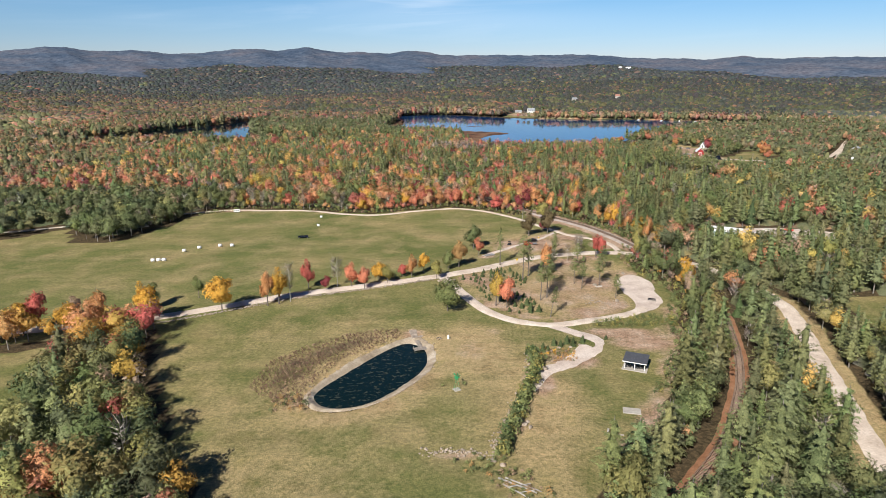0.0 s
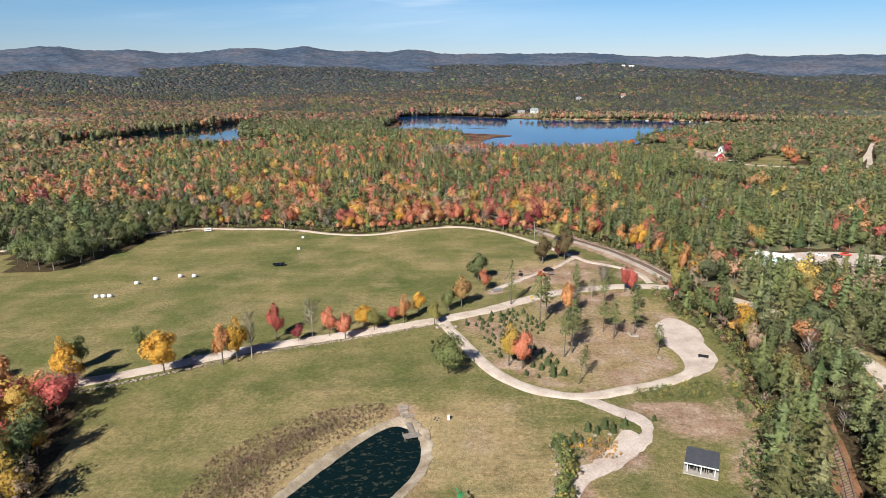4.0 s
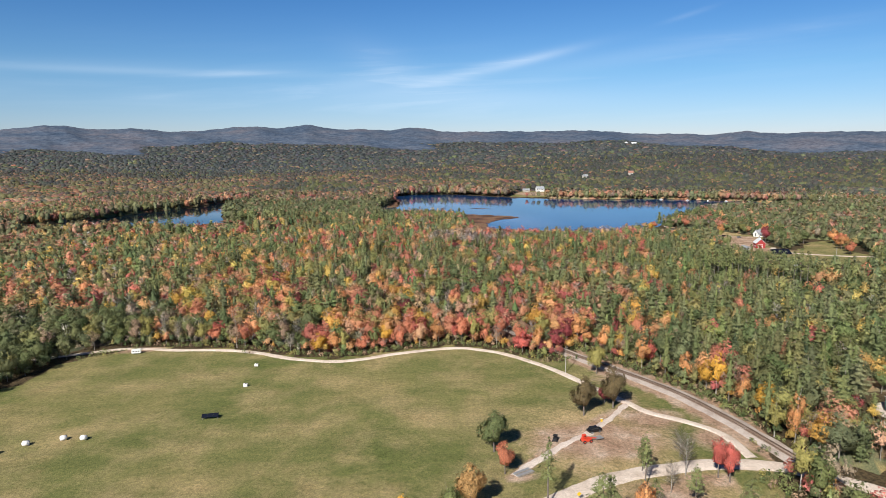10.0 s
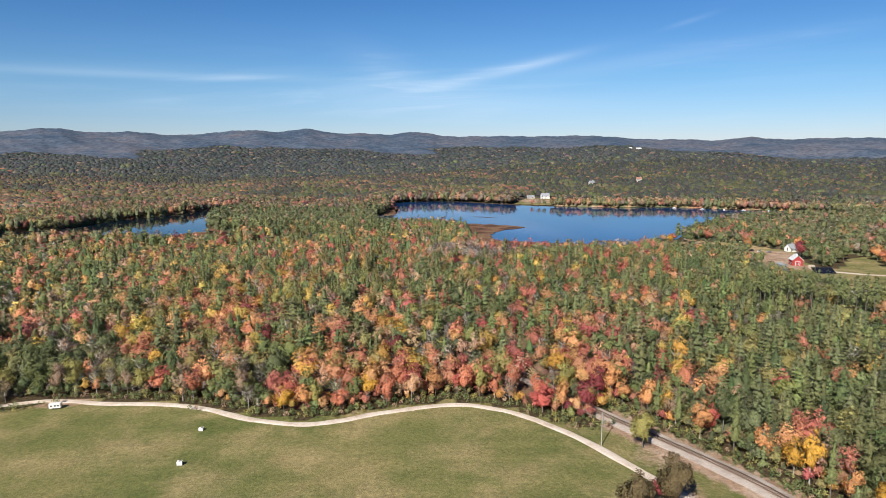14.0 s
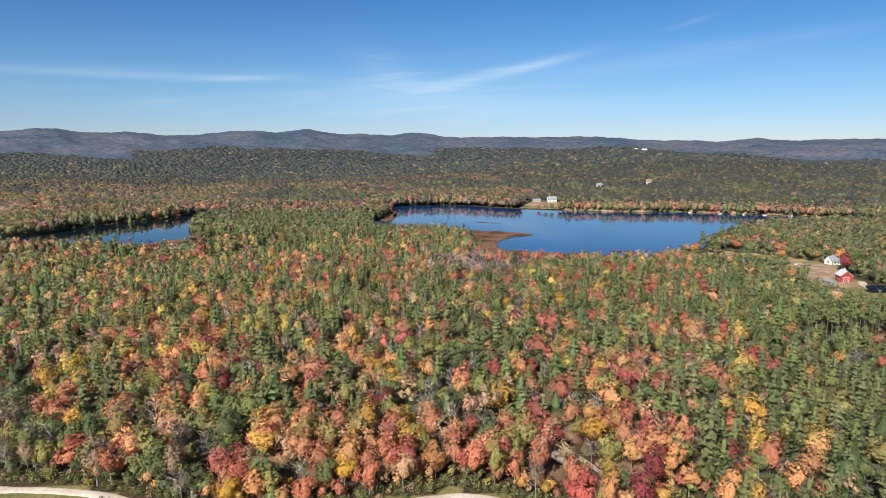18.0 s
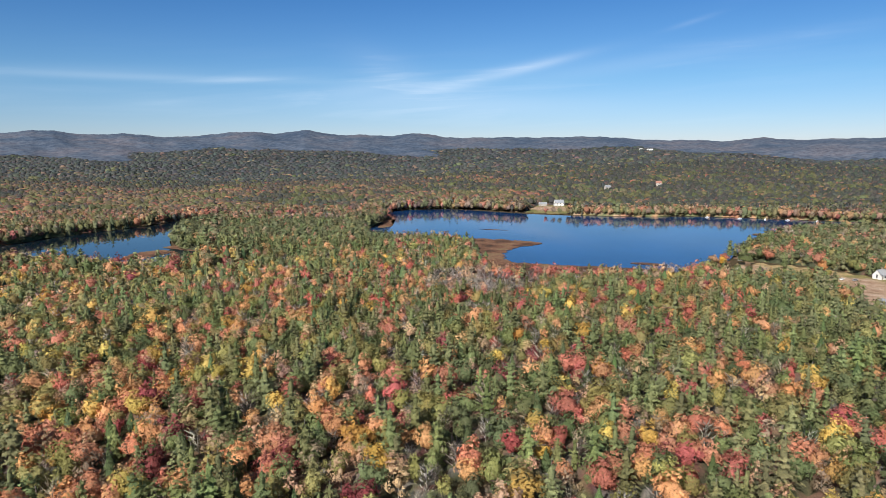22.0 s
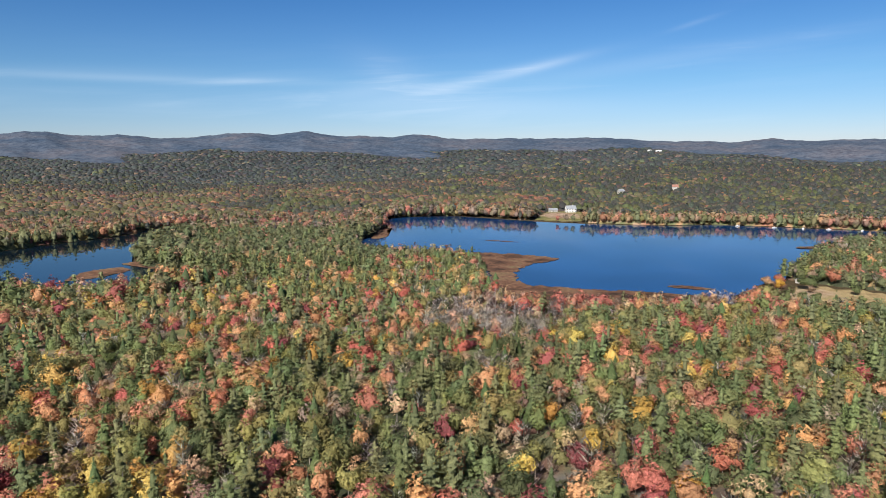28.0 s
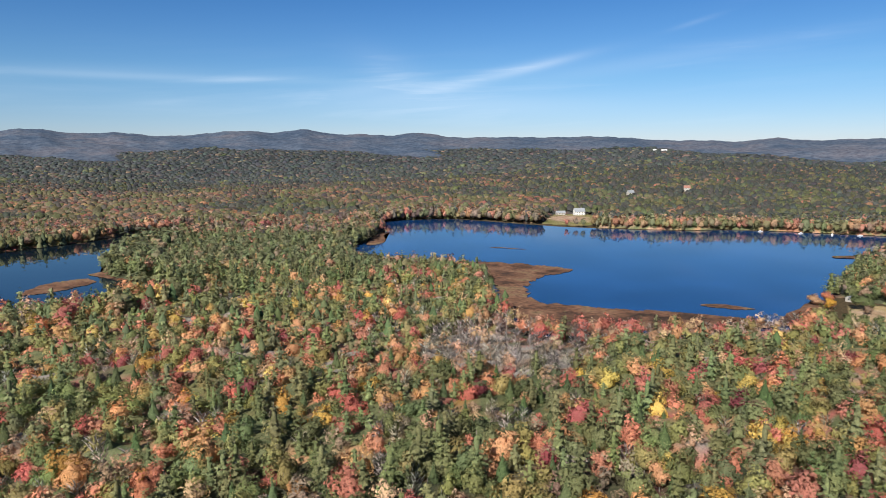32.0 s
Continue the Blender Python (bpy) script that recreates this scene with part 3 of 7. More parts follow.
weedy = inside(WEEDS, xf, yf) * sstep(0, 7, line_distance(WEEDS, xf, yf, True))
zone[:, 2] = np.maximum(zone[:, 2], 0.4 * weedy)
dirt = np.maximum(dirt, 0.4 * weedy)
zone[:, 1] = dirt
ground = new("ground", raw_mesh("ground", np.stack([xf, yf, zf], 1), quads, [M_GROUND], tint=zone, attr="zone"))
ground.data.polygons.foreach_set("use_smooth", np.ones(len(quads), bool))
tagged(ground, "autumn meadow and woodland ground with dry grass and bare earth", "ground", kind="structure")


# ================= roads, railway bed, yards =================
def ribbon(name, pts, width, mat, lift, label, category, step=2.0, ragged=0.35, crown=0.05, parent=None):
    P = curve_through(pts, step)
    T = np.gradient(P, axis=0)
    N = np.stack([-T[:, 1], T[:, 0]], 1) / np.linalg.norm(T, axis=1)[:, None]
    rows = []
    for k in np.linspace(-1, 1, 7):
        w = width / 2 * k + (ragged * wobble(P[:, 0], P[:, 1], 4, 11 + k) if abs(k) == 1 else 0)
        Q = P + N * np.reshape(w, (-1, 1))
        z = ground_z(Q[:, 0], Q[:, 1]) + 0.10 * wobble(Q[:, 0], Q[:, 1], 9, 3) * (Q[:, 1] < 500)
        rows.append(np.column_stack([Q, z + (lift + crown * (1 - k * k) if abs(k) < 1 else -0.03)]))
    n = len(P)
    V = np.concatenate(rows)
    F = [(r * n + i, r * n + i + 1, (r + 1) * n + i + 1, (r + 1) * n + i) for r in range(6) for i in range(n - 1)]
    ob = new(name, raw_mesh(name, V, np.array(F)[:, ::-1], [mat]))
    return tagged(ob, label, category, kind="structure")


ribbon("road", MAIN_ROAD, 6.4, M_ROAD, 0.14, "pale gravel road winding past the meadow and into the pine woods", "road")
ribbon("farm_drive", DRIVE, 4.6, M_ROAD, 0.22, "pale gravel drive curving round a young tree nursery", "road")
ribbon("farm_drive_lower", LOW_DRIVE, 3.8, M_PAD, 0.10, "worn pale earth track leading down to a stone wall", "road", ragged=1.3)
EARTH_PATCH = [(44, 203), (49, 199), (46, 194), (38, 187), (31, 182), (25, 172), (23.5, 176), (26, 183), (29, 188), (36, 192)]
ribbon("field_track", TRACK, 3.4, M_ROAD, 0.18, "pale gravel track along the edge of the upper field", "road")
ribbon("farm_spur", [(18, 309), (26, 318), (33, 325.5), (41, 332), (48, 339.5), (55, 348), (61, 357)], 2.4, M_PAD, 0.1, "worn pale wheel track past the parked machines", "road", ragged=0.9)
ribbon("railway_bed", RAILWAY[:9], 7.6, M_BALLAST_GREY, 0.25, "grey ballast bed of a single railway line", "railway bed", crown=0.12)
ribbon("railway_bed_south", RAILWAY[8:], 5.6, M_BALLAST, 0.25, "rust-brown railway bed in a cutting through pines", "railway bed", crown=0.12)
ribbon("house_drive", COMPOUND_DRIVE, 5.0, M_ROAD, 0.2, "pale drive to a farmhouse and red barn", "road", step=5)
ribbon("county_road", COUNTY_ROAD, 5.0, M_ROAD, 0.2, "light grey road through the woods", "road", step=6)


def sheet(name, poly, mat, lift, label, category, level=None, step=1.5, rag=0.4, seed=1, kind="structure"):
    """A flat or draped patch with an uneven rim."""
    C = curve_through(poly, step, closed=True)
    c = C.mean(0)
    jag = 0.6 * wobble(C[:, 0], C[:, 1], 3.0 + step, seed) + 0.4 * wobble(C[:, 0], C[:, 1], 1.0 + 0.4 * step, seed + 3)
    out = C + (C - c) / np.linalg.norm(C - c, axis=1)[:, None] * (rag * jag)[:, None]
    bm = bmesh.new()
    vs = [bm.verts.new((px, py, 0)) for px, py in out]
    f = bm.faces.new(vs)
    bmesh.ops.triangulate(bm, faces=[f], ngon_method="EAR_CLIP")
    if level is None:
        for _ in range(2):
            bmesh.ops.subdivide_edges(bm, edges=[e for e in bm.edges if e.calc_length() > 3.5], cuts=1)
        bmesh.ops.triangulate(bm, faces=bm.faces[:])
    co = np.array([v.co[:] for v in bm.verts])
    zz = np.full(len(co), level) if level is not None else ground_z(co[:, 0], co[:, 1]) + 0.10 * wobble(co[:, 0], co[:, 1], 9, 3) * (co[:, 1] < 500) + lift
    for v, z in zip(bm.verts, zz):
        v.co.z = z
    for f in bm.faces:
        f.normal_update()
        if f.normal.z < 0:
            f.normal_flip()
    me = bpy.data.meshes.new(name)
    bm.to_mesh(me)
    bm.free()
    me.materials.append(mat)
    return tagged(new(name, me), label, category, kind=kind)


sheet("bare_earth", EARTH_PATCH, M_PAD, 0.09, "patch of bare pale earth beside the track", "earth patch", rag=1.6, seed=5)
sheet("gravel_pad", PAD, M_PAD, 0.16, "pale gravel turning pad at the end of the drive", "gravel pad", rag=1.0)
sheet("work_yard", YARD, M_PAD, 0.2, "pale gravel work yard among the trees", "yard", step=4, rag=1.5)
sheet("lake", LAKE, M_LAKE, 0, "deep blue lake ringed by autumn woods", "lake", level=WATER_Z, step=10, rag=2.0)
sheet("lake_cove", COVE, M_COVE, 0, "dark blue cove of the lake between wooded shores", "lake", level=WATER_Z, step=10, rag=2.0)
sheet("pond", POND, M_POND, 0, "dark oval farm pond with floating weed", "pond", level=-1.35, step=1.0, rag=0.3)
sheet("marsh", MARSH, M_MARSH, 0, "rust-brown sedge marsh reaching into the lake", "marsh", level=WATER_Z + 0.25, step=1.6, rag=7.0)
sheet("marsh_east", MARSH_EAST, M_MARSH, 0, "brown marsh along the lake's near shore", "marsh", level=WATER_Z + 0.25, step=4, rag=2.0)
for k, (nm, pts) in enumerate((("mud_bar", [(-292, 898), (-298, 925), (-292, 944), (-278, 954), (-266, 946), (-266, 930), (-276, 906)]),
                               ("mud_bar", [(-286, 972), (-278, 984), (-262, 968), (-240, 950), (-252, 948), (-270, 960)]),
                               ("mud_bar", [(36, 1110), (52, 1108), (70, 1095), (58, 1100)]),
                               ("mud_bar", [(150, 866), (166, 868), (180, 856), (166, 855)]),
                               ("mud_bar", [(-88, 1130), (-72, 1150), (-78, 1205), (-74, 1230), (-86, 1215)]))):
    sheet(nm, pts, M_MARSH, 0, "low brown mud and sedge bar in the lake", "mud bar", level=WATER_Z + 0.2, step=1.5, rag=3.0, seed=k)


# stony bank of the pond: a sloping ring
def bank_ring():
    C = curve_through(POND, 1.0, closed=True)
    c = C.mean(0)
    U = (C - c) / np.linalg.norm(C - c, axis=1)[:, None]
    n = len(C)
    rows = []
    for off, z in ((-0.6, -1.6), (0.5, -1.2), (1.5, -0.75), (2.6, -0.3), (3.4, None)):
        Q = C + U * (off + (0.45 * wobble(C[:, 0], C[:, 1], 1.6, off) if off > 0.6 else 0))[:, None] if off > 0.6 else C + U * off
        zz = ground_z(Q[:, 0], Q[:, 1])
        rows.append(np.column_stack([Q, zz + 0.02 if z is None else np.maximum(z + 0.12 * wobble(Q[:, 0], Q[:, 1], 0.8, 4), zz + (0.05 if z > -1.5 else -9))]))
    F = [(r * n + i, r * n + (i + 1) % n, (r + 1) * n + (i + 1) % n, (r + 1) * n + i) for r in range(4) for i in range(n)]
    me = raw_mesh("pond_bank", np.concatenate(rows), F, [M_BANK])
    return tagged(new("pond_bank", me), "stony tan bank sloping into the pond", "bank", kind="structure")


bank_ring()


# distant ridges up to the skyline
def ridge():
    m, n, l, b = material("haze_blue_hills", 1.0, 0.0)
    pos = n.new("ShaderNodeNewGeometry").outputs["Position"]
    # the ramp's blue is distance haze painted into the woods' base colour
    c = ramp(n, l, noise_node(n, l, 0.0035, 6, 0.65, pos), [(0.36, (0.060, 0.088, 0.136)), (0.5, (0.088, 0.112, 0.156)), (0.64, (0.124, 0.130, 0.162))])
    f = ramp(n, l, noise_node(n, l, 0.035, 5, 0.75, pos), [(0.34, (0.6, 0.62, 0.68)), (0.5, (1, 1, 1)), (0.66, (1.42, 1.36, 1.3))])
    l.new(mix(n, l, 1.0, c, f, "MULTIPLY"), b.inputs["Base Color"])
    az = np.arange(-50, 50.01, 0.2)
    top = 0.98 - 0.028 * np.clip(az - 2, 0, 18)
    for a, h, w in ((-31, 0.62, 3.0), (-25.6, 0.38, 2.2), (-20, 0.16, 4), (-16.4, 0.5, 3.2), (-11.8, 0.62, 1.9), (-7.5, 0.33, 2.6), (-2.6, 0.42, 1.9), (5, 0.1, 2.5), (12, 0.3, 4.5),
                    (19.8, 0.14, 2.0), (24.6, 0.28, 1.5), (30.5, 0.16, 4), (-40, 0.5, 5), (40, 0.3, 5)):
        top = top + h * np.exp(-((az - a) / w) ** 2)
    top = top + 0.025 * np.sin(az * 3.1 + np.sin(az)) + 0.012 * np.sin(az * 9.7)
    V, F = [], []
    fr = np.linspace(0, 1, 36)
    for f in fr:
        R = 3300 + 1420 * f
        x, y = R * np.sin(np.radians(az)), 240 + R * np.cos(np.radians(az))
        h = 86 + np.tan(np.radians(top)) * 4720
        rough = (15 * wobble(x, y, 330, 21) + 9 * wobble(x, y, 140, 22) + 4 * wobble(x, y, 60, 23)) * min(1.0, 5 * (1 - f))
        z = 12 + (h - 12) * f ** 0.95 + rough * (1 - 0.5 * f) - 16 * (1 - f) ** 4
        V.append(np.stack([x, y, np.minimum(z, h)], 1))
    k = len(az)
    F = [(r * k + i, r * k + i + 1, (r + 1) * k + i + 1, (r + 1) * k + i) for r in range(len(fr) - 1) for i in range(k - 1)]
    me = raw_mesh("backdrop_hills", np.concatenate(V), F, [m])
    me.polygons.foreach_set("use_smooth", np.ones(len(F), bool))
    return tagged(new("backdrop_hills", me), "wooded hills along the horizon, coloured blue-grey for haze", "hills", kind="structure")


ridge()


# ================= trees =================
def cards(P, N, size, rng):
    """Small leafy triangles at P that face along N."""
    n = len(P)
    N = N / (np.linalg.norm(N, axis=1)[:, None] + 1e-9)
    A = np.cross(N, rng.normal(size=(n, 3)))
    A /= np.linalg.norm(A, axis=1)[:, None] + 1e-9
    B = np.cross(N, A)
    V = np.empty((n, 3, 3))
    for i in range(3):
        ang = i * 2.0944 + rng.uniform(-0.45, 0.45, n)
        r = size * rng.uniform(0.6, 1.15, n)
        V[:, i] = P + (A * np.cos(ang)[:, None] + B * np.sin(ang)[:, None]) * r[:, None]
    return V.reshape(-1, 3), np.arange(3 * n).reshape(-1, 3)


def join(bits):
    V, F, k = [], [], 0
    for v, f in bits:
        V.append(v)
        F.append(np.asarray(f) + k)
        k += len(v)
    return np.concatenate(V), np.concatenate(F)


def tube(pts, radii, seg=5):
    """A tapered stem as triangles."""
    V, F = [], []
    for (x, y, z), r in zip(pts, radii):
        for k in range(seg):
            a = 6.2832 * k / seg
            V.append((x + r * math.cos(a), y + r * math.sin(a), z))
    for i in range(len(pts) - 1):
        for k in range(seg):
            a, b = i * seg + k, i * seg + (k + 1) % seg
            F += [(a, b, b + seg), (a, b + seg, a + seg)]
    return np.array(V, float), np.array(F)


def broadleaf(n, rng, height=14.0, width=7.0, low=0.24, size=0.8):
    """A plain rounded bush of leaf clumps."""
    d = unit(rng.normal(size=(n, 3)))
    d[:, 2] = np.where(d[:, 2] < -0.55, -d[:, 2], d[:, 2])
    lobes = unit(rng.normal(size=(9, 3)))
    near = (d @ lobes.T).max(1)
    r = (0.62 + 0.46 * np.clip((near - 0.55) / 0.45, 0, 1) ** 0.8) * np.where(rng.uniform(size=n) < 0.25, rng.uniform(0.35, 0.85, n), rng.uniform(0.88, 1.06, n))
    zc, rz_ = height * (1 + low) / 2, height * (1 - low) / 2
    P = np.stack([d[:, 0] * width / 2 * r, d[:, 1] * width / 2 * r, zc + d[:, 2] * rz_ * r], 1)
    return cards(P, d + rng.normal(size=(n, 3)) * 0.38 + np.array([0, 0, 0.25]), size, rng)


def unit(v):
    return v / (np.linalg.norm(v, axis=-1, keepdims=True) + 1e-9)


def bit(V, F, kind, N, shade=1.0):
    """A piece of a tree: its corners and faces, 0 for solid, 1 for leaves, 2 for needles, 3 for bark; its normals, and a tone for each corner."""
    V = np.asarray(V, float)
    return V, np.asarray(F), np.full(len(F), kind), unit(np.asarray(N, float)), np.broadcast_to(np.asarray(shade, float), (len(V),))


def assemble(bits):
    V, F = join([(b[0], b[1]) for b in bits])
    return V, F, np.concatenate([b[2] for b in bits]), np.concatenate([b[3] for b in bits]), np.concatenate([b[4] for b in bits])


bm = bmesh.new()
bmesh.ops.create_icosphere(bm, subdivisions=1, radius=1.0)
BALL_V, BALL_F = np.array([v.co[:] for v in bm.verts]), np.array([[v.index for v in f.verts] for f in bm.faces])
bm.free()


def puff(c, r, rng, shade=1.0, rough=0.18, cut=-9.0, kind=0):
    """A rough leafy lump; faces that lie low and are never seen are left out."""
    k = 1 + rng.uniform(-rough, rough, (len(BALL_V), 1))
    turn = Matrix.Rotation(rng.uniform(0, 6.28), 3, "Z") @ Matrix.Rotation(rng.uniform(-0.6, 0.6), 3, "X")
    D = BALL_V @ np.array(turn)
    F = BALL_F[(D[BALL_F].mean(1)[:, 2] > cut)]
    return bit(D * k * np.asarray(r) + np.asarray(c), F, kind, D / np.asarray(r), shade)


def stem(pts, radii, seg=3, shade=1.0):
    V, F = tube(pts, radii, seg)
    axis = np.array([(p[0], p[1], p[2]) for p in pts for _ in range(seg)])
    return bit(V, F, 3, V - axis + 1e-6, shade)


def leaf_cards(P, out, size, rng, fuzz, kind=1, soft=0.3, shade=1.0):
    """Leaf clumps at P; they are shaded with the rounded form that they cover."""
    V, F = cards(P, unit(out) + rng.normal(size=(len(P), 3)) * fuzz, size, rng)
    return bit(V, F, kind, np.repeat(unit(out) + rng.normal(size=(len(P), 3)) * soft, 3, 0), np.repeat(np.broadcast_to(shade, (len(P),)), 3))


def leafy(rng, height=12.5, width=8.6, lobes=9, per=32, size=0.72, low=0.2, core=0.64, trunk=True):
    """A broadleaved tree: boughs of different sizes heaped round an inside coloured slightly darker as shade, each a
    cloud of leaf clumps.
    """
    zc, rz_ = height * (1 + low) / 2, height * (1 - low) / 2
    R = width / 2
    S = np.array([R, R, rz_])
    up = np.array([0, 0, zc])
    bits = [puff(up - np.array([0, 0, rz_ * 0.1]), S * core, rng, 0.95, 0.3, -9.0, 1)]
    turn = rng.uniform(0, 6.28)
    for k in range(lobes):
        if k == 0:
            d, far = np.array([rng.uniform(-0.25, 0.25), rng.uniform(-0.25, 0.25), 1.0]), rng.uniform(0.5, 0.66)
        else:
            el = -0.62 + 1.52 * ((k * 0.618 + rng.uniform(-0.12, 0.12)) % 1.0)
            th = turn + k * 2.4 + rng.uniform(-0.5, 0.5)
            d, far = np.array([math.cos(th) * math.cos(el), math.sin(th) * math.cos(el), math.sin(el)]), rng.uniform(0.46, 0.68)
        c, rad, tone = d * far, rng.uniform(0.33, 0.48), rng.uniform(0.86, 1.14)
        n = int(per * (rad / 0.41) ** 2)
        q = unit(rng.normal(size=(n * 4, 3)) + 0.6 * unit(c))
        P = c + q * rad * rng.uniform(0.45, 1.18, (len(q), 1)) * np.array([1, 1, 0.85])
        ok = (np.linalg.norm(P, axis=1) > 0.5) & (P[:, 2] > -0.8)
        q, P = q[ok][:n], P[ok][:n]
        if len(q):
            bits.append(leaf_cards(P * S + up, 0.7 * q + 0.55 * unit(P) + np.array([0, 0, 0.25]), size * rng.uniform(0.65, 1.25, len(q)), rng, 0.42, 1, 0.2, tone * rng.uniform(0.88, 1.13, len(q))))
    if trunk:
        bits.append(stem([(0, 0, -0.3), (0.1, 0, height * 0.35), (0, 0.1, height * 0.62)], [0.2, 0.15, 0.06]))
    return assemble(bits)


def conifer(rng, height=15.0, width=7.6, layers=10, arms=6, per=5, size=0.62, low=0.18, slim=1.0, droop=0.0, core=True, trunk=True, plume=0.3):
    """A pine: whorls of long boughs that carry flat plumes of needles, with gaps between the whorls."""
    bits = []
    P, out, tone = [], [], []
    for i in range(layers):
        u = (i + rng.uniform(-0.25, 0.25)) / layers
        u = min(max(u, 0.0), 0.97)
        z0 = height * (low + (0.95 - low) * u)
        reach = width / 2 * (0.62 + 0.38 * min(1.0, u / 0.28)) * (1 - u ** 1.2) ** slim + 0.3
        turn = rng.uniform(0, 6.28)
        for a in range(arms if u < 0.7 else max(3, arms - 2)):
            th = turn + 6.2832 * (a + rng.uniform(-0.3, 0.3)) / arms
            L = reach * (rng.uniform(0.55, 1.18) if rng.uniform() > 0.12 else rng.uniform(0.25, 0.5))
            rise = rng.uniform(0.05, 0.3) - droop
            sh = rng.uniform(0.8, 1.2)
            for q in range(per):
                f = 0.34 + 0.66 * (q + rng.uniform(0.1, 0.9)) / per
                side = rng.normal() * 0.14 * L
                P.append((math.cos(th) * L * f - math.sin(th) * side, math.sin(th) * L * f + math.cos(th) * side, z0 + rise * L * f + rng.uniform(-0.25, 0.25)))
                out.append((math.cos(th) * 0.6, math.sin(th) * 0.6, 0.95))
                # needle tone rises from the trunk to the bough's tip
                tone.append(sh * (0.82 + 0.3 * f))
    P.append((0, 0, height * 0.985))
    out.append((0.1, 0, 1.0))
    tone.append(1.0)
    P, out, tone = np.array(P), np.array(out), np.array(tone)
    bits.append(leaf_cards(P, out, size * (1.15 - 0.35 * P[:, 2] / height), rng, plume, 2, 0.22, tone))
    if core:
        # core lumps take a lower tone, painting shade inside the crown
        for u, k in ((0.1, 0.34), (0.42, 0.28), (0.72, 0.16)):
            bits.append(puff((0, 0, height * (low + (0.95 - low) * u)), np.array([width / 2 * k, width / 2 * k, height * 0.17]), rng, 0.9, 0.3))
    if trunk:
        bits.append(stem([(0, 0, -0.3), (0, 0, height * 0.5), (0, 0, height * 0.96)], [0.26, 0.18, 0.04]))
    return assemble(bits)


def cone(rng, height, width, seg=6, tiers=3, low=0.05):
    """A conifer far off: ragged skirts, each wider at its hem, under a point."""
    V, F = tiered(seg, tiers, rng, height, width, low)
    return bit(V, F, 0, np.column_stack([V[:, :2], np.full(len(V), width * 0.16)]), rng.uniform(0.85, 1.15, len(V)))


def tiered(seg, tiers, rng, height, width, low=0.08):
    V, F = [], []
    rows = 0
    for i in range(tiers):
        u = i / tiers
        for hem, uu in ((1.15, u), (0.66, u + 0.72 / tiers)):
            for k in range(seg):
                a = 6.2832 * (k + 0.5 * (i % 2) + rng.uniform(-0.2, 0.2)) / seg
                r = width / 2 * (0.12 + 0.88 * (1 - uu) ** 0.7) * hem * rng.uniform(0.7, 1.25)
                V.append((r * math.cos(a), r * math.sin(a), height * (low + (0.98 - low) * uu) - (0.05 * r if hem > 1 else 0)))
            rows += 1
    V.append((0, 0, height))
    for i in range(rows - 1):
        for k in range(seg):
            a, b = i * seg + k, i * seg + (k + 1) % seg
            F += [(a, b, b + seg), (a, b + seg, a + seg)]
    F += [((rows - 1) * seg + k, (rows - 1) * seg + (k + 1) % seg, len(V) - 1) for k in range(seg)]
    return np.array(V, float), np.array(F)


def spruce(n, rng, height=12.5, width=5.2, size=0.5, trunk=True):
    """A dense dark cone with a ragged skirt."""
    u = rng.uniform(0, 1, n) ** 0.75
    th = rng.uniform(0, 6.2832, n)
    r = width / 2 * (1 - u) ** 0.85 * (0.86 + 0.16 * np.sin(th * 3 + u * 17)) * (1.16 - 0.4 * ((u * 7) % 1.0)) * rng.uniform(0.8, 1.1, n) + 0.12
    P = np.stack([r * np.cos(th), r * np.sin(th), height * (0.08 + 0.9 * u)], 1)
    out = np.stack([np.cos(th), np.sin(th), np.full(n, 0.6)], 1)
    # the inner cone is coloured a tenth darker as shade behind the needles
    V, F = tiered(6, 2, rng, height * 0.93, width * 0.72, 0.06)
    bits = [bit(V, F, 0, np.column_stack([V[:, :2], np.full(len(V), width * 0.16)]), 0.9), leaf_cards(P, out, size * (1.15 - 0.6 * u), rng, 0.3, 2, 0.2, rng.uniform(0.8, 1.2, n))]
    return assemble(bits)


def bare_twigs(n, rng, height=12.0, width=4.5, thin=1.0):
    """Thin bare limbs and twigs fanning upward and out."""
    V = []
    for _ in range(n):
        z0 = height * rng.uniform(0.3, 0.85)
        th, lean = rng.uniform(0, 6.28), rng.uniform(0.35, 1.0)
        reach = width / 2 * rng.uniform(0.1, 0.6)
        a = np.array([math.cos(th) * reach, math.sin(th) * reach, z0])
        th += rng.uniform(-0.9, 0.9)
        L = rng.uniform(0.1, 0.26) * height
        out = np.array([math.cos(th) * lean, math.sin(th) * lean, rng.uniform(0.4, 1.0)])
        s = np.cross(out, rng.normal(size=3))
        s = s / np.linalg.norm(s) * rng.uniform(0.05, 0.16) * thin
        V += [a - s, a + s, a + out * L]
    V = np.array(V)
    return V, np.arange(len(V)).reshape(-1, 3)


def twiggy(n, rng, height=11.5, width=5.5, thin=1.3):
    """A leafless tree: stem, limbs and a haze of twigs."""
    V, F = bare_twigs(n, rng, height, width, thin)
    N = unit(np.column_stack([V[:, :2], np.full(len(V), width * 0.25)])) + rng.normal(size=V.shape) * 0.2
    return assemble([bit(V, F, 0, N, rng.uniform(0.75, 1.2, len(V))), stem([(0, 0, -0.3), (0, 0, height * 0.5), (0, 0, height * 0.9)], [0.16, 0.12, 0.04])])


